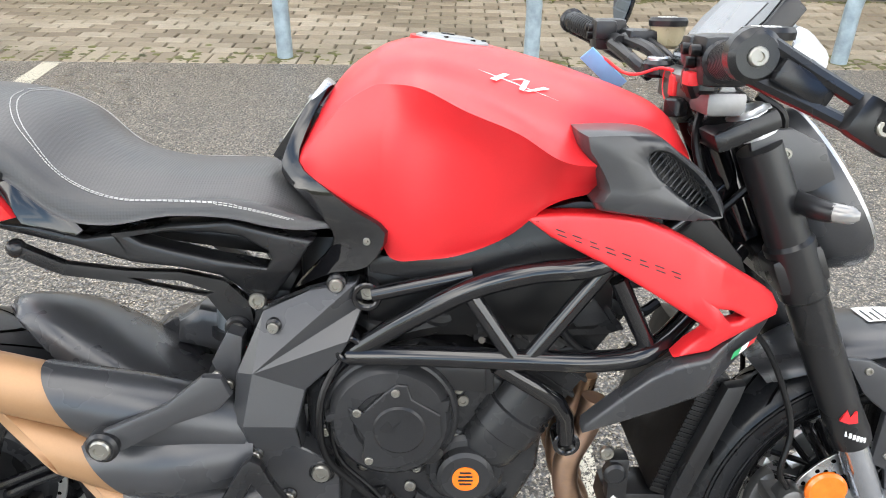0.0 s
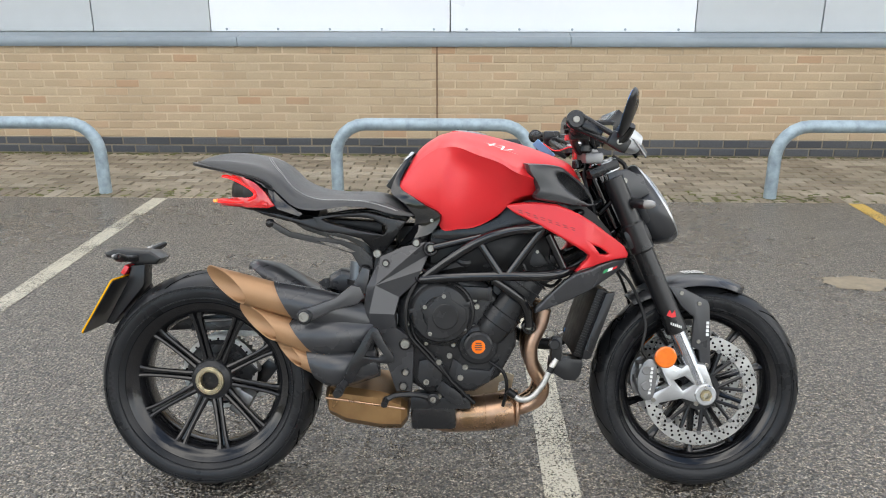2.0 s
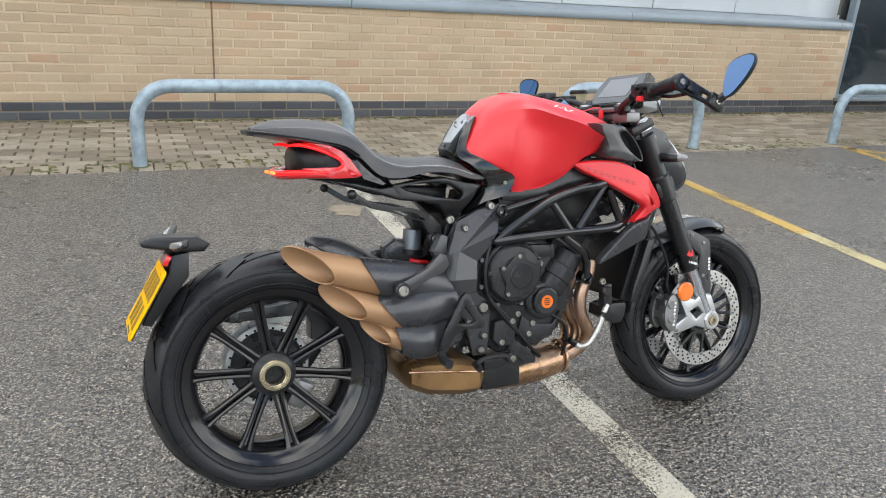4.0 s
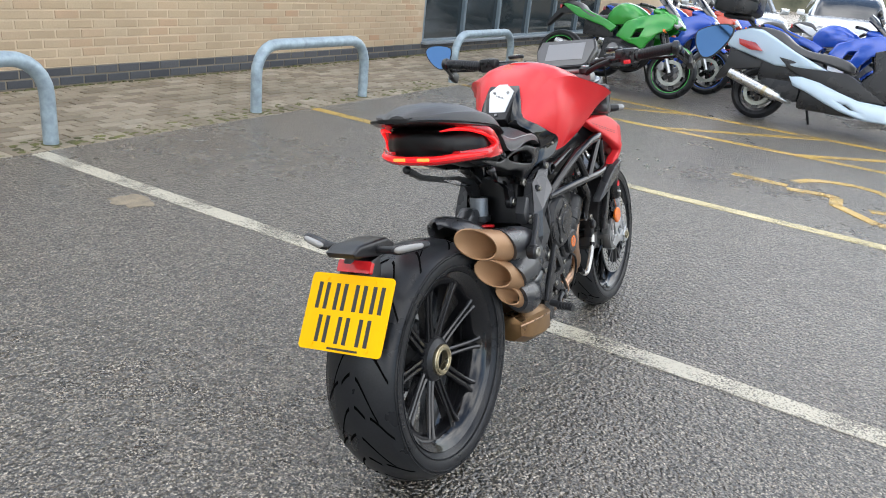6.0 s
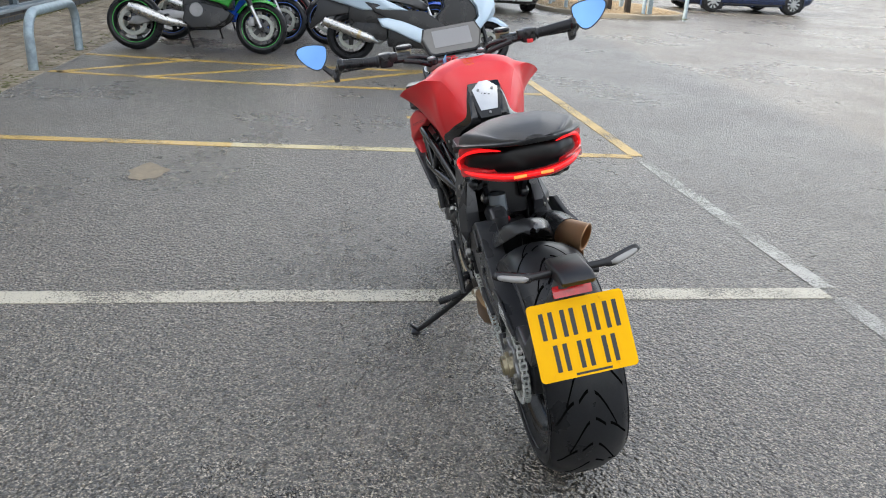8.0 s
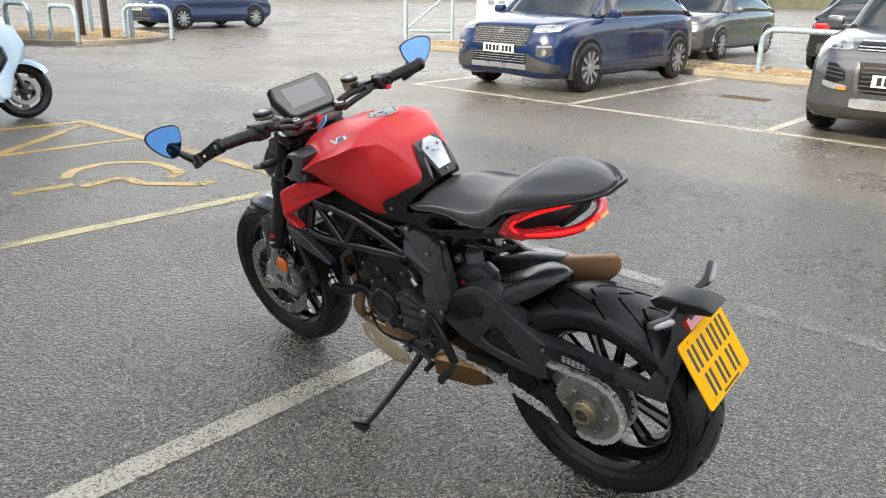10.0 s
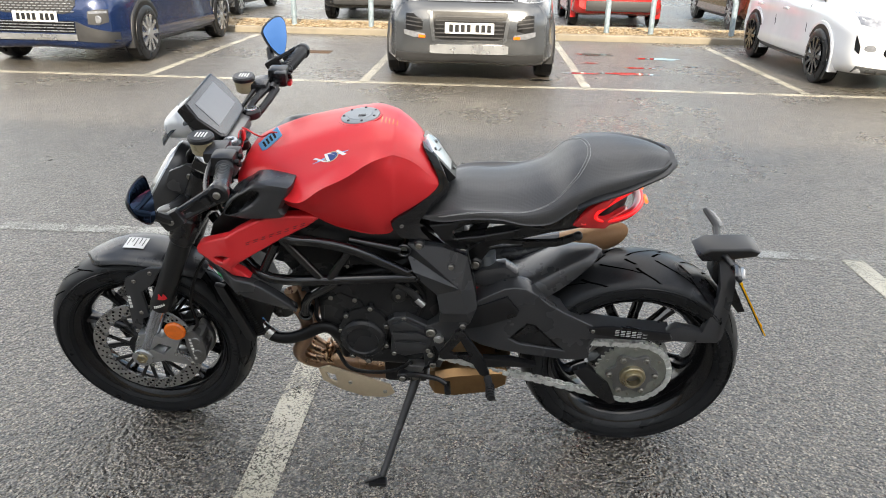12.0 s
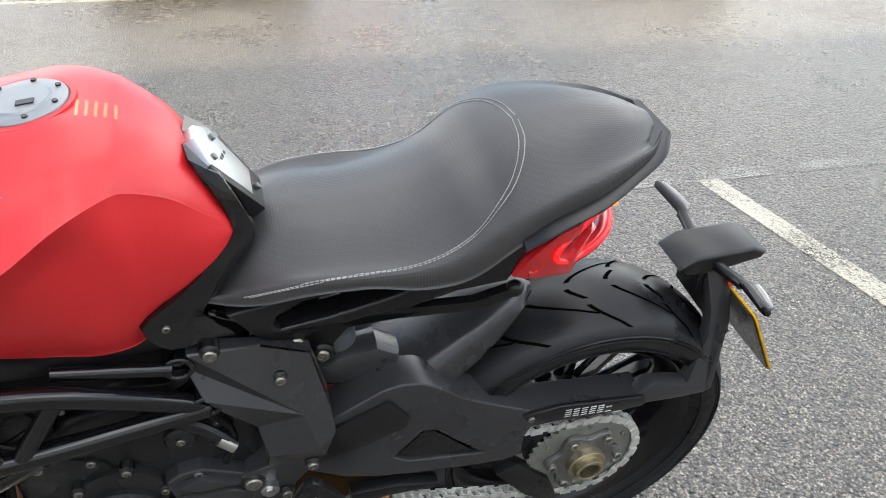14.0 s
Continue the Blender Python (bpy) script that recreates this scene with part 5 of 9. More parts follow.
b = bmesh.new()
def creased(pr):
    """The half section with its shoulder drawn to a crisp edge."""
    at = lambda i, j, f: (pr[i][0] + (pr[j][0] - pr[i][0]) * f, pr[i][1] + (pr[j][1] - pr[i][1]) * f)
    return pr[:4] + [at(4, 3, .09), pr[4], at(4, 5, .12)] + pr[5:]


skin(b, [[(x, y, z) for y, z in creased(pr)] for x, pr in TANK], 6, 4)
tank = part("fuel_tank", b, M["red"], bike, "satin red sculpted fuel tank", 42)

tank_tree = tree_of(tank)


def on_tank(x, f):
    """A point of the tank's left half at x, f in 0..9 along its half section."""
    for (x0, p0), (x1, p1) in zip(TANK, TANK[1:]):
        if x0 <= x <= x1:
            t = (x - x0) / (x1 - x0)
            i = min(int(f), 9)
            g = f - i
            a, c = [Vector((0, *p[i])).lerp(Vector((0, *p[i + 1])), g) for p in (p0, p1)]
            v = a.lerp(c, t)
            return Vector((x, v.y, v.z))


tilt = Matrix.Rotation(radians(8), 3, "Y")
b = bmesh.new()
lathe(b, [(0, 0.006), (0.030, 0.006), (0.032, 0.004), (0.044, 0.004), (0.048, 0.002), (0.050, -0.004), (0.050, -0.02), (0, -0.02)], 40, (0.748, 0, 1.0235), "z", tilt)
cap = part("fuel_cap", b, M["capgrey"], tank, "round machined alloy fuel cap")
b = bmesh.new()
for k in range(7):
    a = 2 * math.pi * k / 7
    p = Vector((0.748, 0, 1.0235)) + tilt @ Vector((0.041 * math.cos(a), 0.041 * math.sin(a), 0.0035))
    disc(b, 0.0032, 0, 0.0025, p, 8, 0, "z")
box(b, (0.018, 0.010, 0.002), (0.742, 0.012, 1.031), 0, tilt)
pieces("cap_screw", b, M["satin"], cap)
b = bmesh.new()
ring(b, 0.050, 0.056, -0.004, 0.0012, (0, 0, 0), 40, 0.0, "z")
bmesh.ops.transform(b, matrix=Matrix.Translation((0.748, 0, 1.0225)) @ tilt.to_4x4(), verts=b.verts)
part("cap_ring", b, M["red"], cap)
# badge at the tank's tail
q5 = Matrix.Translation((0.5560, 0, 0.9300)) @ Matrix.Rotation(radians(37), 4, "Y")
for nm, k, d, mt, lb in (("tail_plate_surround", 1.20, 0.006, "satin", "black surround"), ("tail_plate", 1.0, 0.0075, "alloy", "shield-shaped alloy plate")):
    b = bmesh.new()
    sh = [(-0.014, 0.050), (0.014, 0.050), (0.041, 0.024), (0.027, -0.048), (-0.027, -0.048), (-0.041, 0.024)]
    prism(b, [(x * k, z * k - (0.014 if k > 1 else 0)) for x, z in sh], -0.012 if k == 1 else -0.050, d, 0.003)
    bmesh.ops.transform(b, matrix=q5 @ Matrix(((0, -1, 0, 0), (1, 0, 0, 0), (0, 0, 1, 0), (0, 0, 0, 1))), verts=b.verts)
    tp = part(nm, b, M[mt], tank, lb)
for y, z in ((-0.022, 0.02), (0.022, 0.02), (0.0, -0.058)):
    b = bmesh.new()
    disc(b, 0.0045, -0.007, -0.011, (0, y, z), 10, 0.0005, "x")
    bmesh.ops.transform(b, matrix=q5, verts=b.verts)
    pieces("plate_screw", b, M["grey_alloy"], tp)
b = bmesh.new()
for yy, w in ((-0.008, 0.010), (0.004, 0.012), (0.013, 0.006)):
    box(b, (0.001, w * 0.5, 0.003), (-0.0095, yy, 0.004 + yy * 0.3))
bmesh.ops.transform(b, matrix=q5, verts=b.verts)
pieces("plate_emblem", b, M["ink"], tp, "small dark emblem bars")

# winged emblem on both flanks of the tank: plain shapes
for s in (-1, 1):
    def lay_on(poly, lift, name, material, lb=""):
        b = bmesh.new()
        vs = []
        for u, v in poly:
            if s > 0:
                p = on_tank(0.800 + u * 1.3, 2.45 - v * 20.8)
            else:
                p = on_tank(0.821 + u * 1.15, 2.2 - v * 18)
            vs.append(b.verts.new(snap(tank_tree, Vector((p.x, s * p.y, p.z)), lift * 0.25)))
        b.faces.new(vs)
        return part(name, b, material, tank, lb)
    lay_on([(-0.034, 0.001), (0.0, 0.006), (0.036, -0.001), (0.0, -0.001)] if s > 0 else [(-0.040, 0.0035), (-0.030, 0.001), (0.044, -0.0045), (-0.006, 0.0005)],
           0.0035, "emblem_wing", M["sky_blue" if s > 0 else "white"], "pale emblem wing")
    if s > 0:
        lay_on([(0.013 * math.cos(a), 0.0105 * math.sin(a)) for a in (2 * math.pi * k / 20 for k in range(20))], 0.0044, "emblem_disc", M["gold"], "gold emblem ring")
        lay_on([(0.0108 * math.cos(a), 0.0088 * math.sin(a)) for a in (2 * math.pi * k / 20 for k in range(20))], 0.0050, "emblem_centre", M["navy"], "navy emblem centre")
    for poly in ([(-0.016, -0.005), (-0.012, -0.005), (-0.004, 0.006), (-0.007, 0.006)], [(-0.005, -0.001), (-0.002, 0.002), (0.006, 0.006), (0.003, 0.006)],
                 [(0.001, -0.005), (0.004, -0.005), (0.008, 0.006), (0.005, 0.006)], [(0.004, -0.005), (0.007, -0.004), (0.020, 0.005), (0.016, 0.005)]):
        lay_on([(u * 1.75, v * 1.6) for u, v in poly], 0.0075, "emblem_stroke", M["white"], "white emblem strokes")
# warning label and round seal near the cap
b = bmesh.new()
for i in range(5):
    p = [on_tank(0.655 + 0.009 * i + e, f) for e, f in ((0, 0.15), (0.003, 0.15), (0.003, 0.75), (0, 0.75))]
    b.faces.new([b.verts.new(snap(tank_tree, v, 0.0008)) for v in p])
pieces("warning_label", b, M["orange"], tank, "orange bars of print")
b = bmesh.new()
disc(b, 0.011, 0, 0.0015, (0.634, 0.03, 0.993), 16, 0, "z", Matrix.Rotation(radians(-32), 3, "Y"))
part("seal", b, M["white"], tank, "small round white seal")

# ignition key with a red fob and a blue tag
b = bmesh.new()
disc(b, 0.016, 0.925, 0.950, (1.052, 0.0, 0), 20, 0.003, "z")
ks = part("ignition_lock", b, M["satin"], bike)
b = bmesh.new()
box(b, (0.008, 0.020, 0.028), (1.046, 0.004, 0.966), 0.003)
part("key", b, M["red"], ks, "red key head")
b = bmesh.new()
box(b, (0.070, 0.004, 0.026), (0.963, 0.060, 0.981), 0.002, Matrix.Rotation(radians(42), 3, "Y") @ Matrix.Rotation(radians(35), 3, "X"))
tg = part("key_tag", b, M["sky_blue"], ks, "light blue plastic key tag")
b = bmesh.new()
for q7 in range(4):
    k7 = Matrix.Rotation(radians(42), 3, "Y") @ Matrix.Rotation(radians(35), 3, "X")
    box(b, (0.006, 0.0008, 0.014), Vector((0.963, 0.060, 0.981)) + k7 @ Vector((-0.017 + 0.012 * q7, 0.0022, 0)), 0, k7)
pieces("tag_print", b, M["ink"], tg, "dark bars of writing")
b = bmesh.new()
tube(b, [(1.046 + 0.0 * math.cos(a), 0.03 + 0.022 * math.cos(a), 0.965 + 0.022 * math.sin(a)) for a in (2 * math.pi * k / 14 for k in range(14))], 0.0012, 6, 0, True)
part("key_ring", b, M["red"], ks)
b = bmesh.new()
tube(b, [(1.046, .006, .985), (1.03, .02, .987), (1.005, .030, .978), (.985, .042, .980), (.960, .055, .998), (.942, .060, 1.000)], .0022, 8, 4)
part("lanyard", b, M["red"], ks, "red key lanyard")

# side panels of both flanks
flare = lambda x, z: 0.16 * (x - 1.0) - 0.95 * max(0, x - 1.06) - 0.08 * (z - 0.70)
def wing_bow(x, z):
    """The wing's sideways sweep, hollowed below a crease that runs along it."""
    d = (x - 0.845) * 0.374 + (z - 0.823) * 0.928 + 0.022
    return flare(x, z) + 0.42 * max(-0.045, min(0, d))


for s in (-1, 1):
    outer = spline([(x, z, 0) for x, z in ((0.879, 0.936), (0.905, 0.939), (0.972, 0.932), (1.002, 0.913), (1.045, 0.880), (1.073, 0.836), (1.046, 0.825), (0.965, 0.836), (0.906, 0.850), (0.915, 0.870), (0.900, 0.902))], 6, True)
    mouth = spline([(x, z, 0) for x, z in ((0.966, 0.911), (0.986, 0.914), (1.010, 0.899), (1.040, 0.872), (1.066, 0.832), (1.045, 0.837), (1.003, 0.864), (0.974, 0.893))], 6, True)
    cx, cz, rays = 1.006, 0.880, 56

    def along(loop, a):
        """Where the ray from the mouth's middle leaves the loop."""
        dx, dz = math.cos(a), math.sin(a)
        best = 0.0
        for p, q in zip(loop, loop[1:] + loop[:1]):
            ex, ez = q.x - p.x, q.y - p.y
            det = ex * dz - ez * dx
            if abs(det) > 1e-9:
                k = ((p.y - cz) * dx - (p.x - cx) * dz) / det
                r = (ex * (p.y - cz) - ez * (p.x - cx)) / det
                if -0.001 <= k <= 1.001 and r > best:
                    best = r
        return best

    bulge = lambda x: 0.215 - 0.22 * (x - 0.90) - 0.15 * max(0, x - 1.0)
    rows_ = []
    for f, d in ((0.0, -0.075), (0.0, -0.022), (0.03, -0.010), (0.12, -0.001), (0.5, 0.003), (0.88, 0.002), (1.0, -0.003), (1.04, -0.010), (1.10, -0.030), (1.16, -0.048)):
        row_ = []
        for i in range(rays):
            a = 2 * math.pi * i / rays
            ro, rm = along(outer, a), along(mouth, a)
            r = ro + (rm - ro) * min(f, 1) if f <= 1 else rm * (2 - f)
            x, z = cx + r * math.cos(a), cz + r * math.sin(a)
            row_.append((x, s * (bulge(x) + d), z))
        rows_.append(row_)
    b = bmesh.new()
    rings_to(b, rows_)
    sc = part("air_scoop", b, M["matt"], bike, "matt black air intake scoop", 50)
    b = bmesh.new()
    for i in range(15):
        f = i / 14
        x, z = 0.972 + 0.080 * f, 0.908 - 0.062 * f
        for dx, dz in ((-0.020, -0.024), (0.016, -0.030)):
            tube(b, [(x + 0.010, s * (bulge(x) - 0.030), z + 0.012), (x + 0.010 + dx, s * (bulge(x + dx) - 0.030), z + 0.012 + dz)], 0.0011, 4)
    part("mesh_grille", b, M["satin"], sc, "black wire mesh")
    b = bmesh.new()
    prism(b, [(0.836, 0.826), (0.846, 0.832), (0.880, 0.836), (0.930, 0.837), (0.967, 0.833), (1.000, 0.821), (1.034, 0.804), (1.072, 0.780), (1.108, 0.755), (1.138, 0.735), (1.161, 0.718), (1.175, 0.697), (1.172, 0.685),
              (1.132, 0.684), (1.081, 0.674), (1.022, 0.655), (1.038, 0.674), (1.052, 0.692), (1.053, 0.699), (1.043, 0.708), (0.991, 0.740), (0.931, 0.774), (0.864, 0.806)],
          s * 0.172, s * 0.205, 0.010, holes=[[(1.064, 0.727), (1.087, 0.718), (1.112, 0.701), (1.104, 0.699), (1.086, 0.701)]], bow=wing_bow, side=s, seg=4,
          cuts=[((x, 0, 0), (1, 0, 0)) for x in (0.88, 0.93, 0.98, 1.03, 1.06, 1.10)] + [((0.845, 0, 0.799), (0.374, 0, 0.928)), ((0.845, 0, 0.786), (0.374, 0, 0.928))])
    wg = part("side_wing", b, M["red"], bike, "satin red side wing with a small vent", 50)
    b = bmesh.new()
    for i in range(8):
        for e in (-1, 1):
            x, z = 0.876 + 0.0192 * i, 0.8125 - 0.0062 * i
            box(b, (0.0115 - 0.003 * ((i + e) % 3 == 0), 0.0008, 0.0014), (x - 0.0010 * e, s * (0.2057 + flare(x, z)), z + 0.0030 * e), 0, Matrix.Rotation(radians(18), 3, "Y") @ Matrix.Rotation(radians(s * 10), 3, "Z"))
    pieces("wing_print", b, M["ink"], wg, "dark bars of lettering")
    b = bmesh.new()
    prism(b, [(1.174, 0.681), (1.168, 0.668), (1.157, 0.656), (1.135, 0.641), (1.084, 0.618), (1.010, 0.580), (0.958, 0.557), (0.918, 0.540), (0.919, 0.553), (0.940, 0.577), (0.958, 0.597), (0.994, 0.633), (1.020, 0.651), (1.081, 0.671), (1.132, 0.681)],
          s * 0.165, s * 0.198, 0.012, bow=lambda x, z: flare(x, z) - 0.30 * max(0, 0.645 - z - 0.45 * (1.02 - x)), side=s, seg=3,
          cuts=[((x, 0, 0), (1, 0, 0)) for x in (0.97, 1.03, 1.06, 1.10)] + [((1.02, 0, 0.645), (0.41, 0, -0.91))])
    lw = part("lower_wing", b, M["matt"], bike, "matt black lower side wing", 50)
    for k, mt in enumerate(("green", "white", "redlens")):
        b = bmesh.new()
        x = 1.094 + 0.014 * k
        vs = [(x, 0.650 + 0.003 * k), (x + 0.014, 0.653 + 0.003 * k), (x + 0.019, 0.662 + 0.002 * k), (x + 0.005, 0.659 + 0.002 * k)]
        b.faces.new([b.verts.new((a, s * (0.1992 + flare(a, c)), c)) for a, c in vs])
        part("flag_stripe", b, M[mt], lw, "small tricolour stripe")
    # dark trim between tank, wing and frame
    b = bmesh.new()
    prism(b, [(0.640, 0.758), (0.700, 0.765), (0.757, 0.768), (0.818, 0.794), (0.835, 0.822), (0.90, 0.842), (1.0, 0.84), (1.01, 0.80), (0.962, 0.765), (0.90, 0.752), (0.80, 0.735), (0.70, 0.728), (0.64, 0.735)],
          s * 0.086, s * 0.106, 0.006, bow=lambda x, z: 0.12 * (x - 0.64), side=s)
    part("lower_trim", b, M["satin"], bike, "black trim below the tank")
    b = bmesh.new()
    prism(b, [(.985, .840), (1.045, .836), (1.090, .800), (1.132, .752), (1.150, .705), (1.120, .690), (1.060, .700), (1.000, .752)], s * .090, s * .104, .005, bow=lambda x, z: -0.10 * max(0, x - 1.02), side=s)
    part("steering_shroud", b, M["hose"], bike, "black inner shroud beside the steering head")
    near_ = [(.590, .044, .968), (.567, .056, .926), (.551, .068, .877), (.586, .098, .851), (.626, .117, .825), (.667, .131, .800), (.642, .122, .752), (.594, .094, .738)]
    away_ = [(.556, .044, .942), (.536, .054, .902), (.524, .060, .860), (.554, .086, .834), (.592, .102, .792), (.586, .094, .764), (.562, .078, .735), (.530, .062, .696)]
    b = bmesh.new()
    rings_to(b, [[(a[0], s * a[1], a[2]), (a[0] * .96 + c[0] * .04, s * (a[1] + .005), a[2] * .96 + c[2] * .04), ((a[0] + c[0]) / 2, s * ((a[1] + c[1]) / 2 + .006), (a[2] + c[2]) / 2),
                  (a[0] * .06 + c[0] * .94, s * (c[1] + .004), a[2] * .06 + c[2] * .94), (c[0], s * (c[1] - .004), c[2]), (c[0] + .006, s * (c[1] - .034), c[2]), (a[0] + .004, s * (a[1] - .03), a[2])]
                 for a, c in zip(spline(near_, 3), spline(away_, 3))])
    jp = part("joint_panel", b, M["gloss"], bike, "gloss black collar between seat and tank", 40)
    b = bmesh.new()
    bolt(b, 0.640, s * 0.122, 0.785, 0.005, s, 0.006)
    pieces("bolt", b, M["bolt"], jp)

# seat
SEAT = [(-.018, .949, .044, .938), (.010, .958, .080, .932), (.05, .966, .106, .926), (.11, .967, .134, .913), (.175, .958, .150, .896), (.225, .936, .154, .864),
        (.272, .894, .148, .822), (.33, .869, .146, .812), (.40, .860, .142, .822), (.47, .860, .136, .818), (.52, .851, .126, .804), (.556, .832, .114, .796), (.590, .808, .100, .794)]


def seat_row(x, top, w, low):
    return [(x, 0, top), (x, w * 0.45, top - 0.005), (x, w * 0.80, top - 0.022), (x, w * 0.96, (top * 0.48 + low * 0.52)), (x, w, low + 0.004), (x, w * 0.92, low), (x, 0, low)]


b = bmesh.new()
skin(b, [seat_row(*r) for r in SEAT], 5, 4)
seat = part("seat", b, M["seat"], bike, "black dimpled vinyl seat with pale stitching", 50)
seat_tree = tree_of(seat)


def on_seat(x, f):
    for r0, r1 in zip(SEAT, SEAT[1:]):
        if r0[0] <= x <= r1[0]:
            t = (x - r0[0]) / (r1[0] - r0[0])
            row = [Vector(p) for p in seat_row(*[a + (c - a) * t for a, c in zip(r0, r1)])]
            i = min(int(f), 5)
            return row[i].lerp(row[i + 1], f - i)


for s in (-1, 1):
    b = bmesh.new()
    for dx, df in ((0, 0), (-0.006, 0.07)):
        line = [on_seat(x + dx, f + df) for x, f in ((.183, .02), (.188, .6), (.203, 1.2), (.225, 1.7), (.255, 2.1), (.29, 2.45), (.34, 2.7), (.40, 2.95), (.46, 3.15), (.51, 3.3), (.548, 3.45))]
        pts = spline(line, 9)
        for i in range(0, len(pts) - 1, 1):
            p, q8 = pts[i], pts[i + 1]
            d = (q8 - p) * 0.75
            ends = [snap(seat_tree, Vector((v.x, s * v.y, v.z)), 0.0006) for v in (p, p + d)]
            tube(b, ends, 0.0007, 5)
    part("stitching", b, M["thread"], seat, "double row of pale stitching")

# tail: black lip, side fillets, lamp
b = bmesh.new()
skin(b, [[(x, 0, lo + 0.003), (x, w * 0.6, lo + 0.002), (x, w + e + 0.002, lo + 0.002), (x, w + e + 0.005, lo - 0.003), (x, w * 0.96, lo - 0.008), (x, 0, lo - 0.008)]
         for x, lo, w, e in ((-.032, .940, .042, .0), (.000, .935, .082, .004), (.05, .926, .112, .004), (.11, .914, .142, .004), (.175, .899, .158, .004), (.215, .876, .158, .003))], 4, 2)
lip = part("tail_lip", b, M["satin"], bike, "black plastic lip under the seat", 50)
b = bmesh.new()
half = [(.044, 0.0, .829), (.054, .060, .829), (.088, .114, .832), (.146, .147, .829), (.204, .160, .828)]
hr = [.0125, .0125, .0115, .009, .006]
tube(b, [(x, -y, z) for x, y, z in reversed(half[1:])] + half, list(reversed(hr[1:])) + hr, 10, 4)
tl = part("tail_lamp", b, M["redlens"], bike, "red loop-shaped tail lamp lens", 60)
b = bmesh.new()
tube(b, [(x - 0.009, -y * 1.01, z + 0.004) for x, y, z in reversed(half[1:])] + [(x - 0.009, y * 1.01, z + 0.004) for x, y, z in half], [.003, .005, .0065, .007, .007, .007, .0065, .005, .003], 8, 4)
part("lit_band", b, M["glow"], tl, "lit red band", 60)
sweep = lambda x, z: -0.95 * max(0, 0.145 - x) - 0.10 * max(0, x - 0.19)
for s in (-1, 1):
    b = bmesh.new()
    prism(b, [(.082, .914), (.096, .918), (.134, .905), (.171, .887), (.196, .863), (.222, .824), (.204, .819), (.147, .820), (.102, .831), (.080, .836), (.088, .846), (.120, .847), (.160, .848), (.172, .851), (.165, .864), (.140, .884), (.105, .900)],
          s * 0.140, s * 0.164, 0.004, bow=sweep, side=s, cuts=[((x, 0, 0), (1, 0, 0)) for x in (.10, .12, .145, .19)])
    sl = part("side_lens", b, M["redlens"], tl, "translucent red hooked side lens", 45)
    b = bmesh.new()
    tube(b, [(x - .004, s * (y + .004), z) for x, y, z in ((.046, .030, .827), (.060, .070, .827), (.090, .110, .830), (.140, .148, .836), (.172, .162, .848), (.172, .161, .864), (.140, .146, .884), (.102, .124, .899), (.076, .098, .903), (.060, .068, .900))],
         [.003, .0045, .0048, .0045, .004, .004, .0045, .0048, .004, .0015], 10, 5)
    part("lit_band", b, M["glow"], sl, "lit red hook of the lamp", 60)
for y in (-0.035, 0.035):
    b = bmesh.new()
    tube(b, [(0.0275, y - 0.016, 0.834), (0.0275, y + 0.016, 0.834)], 0.0042, 8)
    part("led", b, M["spark"], tl, "bright orange light segment")
b = bmesh.new()
skin(b, [[(x, 0, t), (x, w * .6, t - .003), (x, w, t - .02), (x, w, lo + .012), (x, w * .7, lo), (x, 0, lo)] for x, t, w, lo in
         ((.080, .892, .060, .832), (.092, .900, .086, .824), (.115, .905, .110, .814), (.150, .905, .142, .810), (.22, .88, .142, .800), (.285, .83, .12, .785), (.325, .812, .085, .785))], 3, 2)
part("tail_body", b, M["hose"], bike, "matt black tail body", 50)
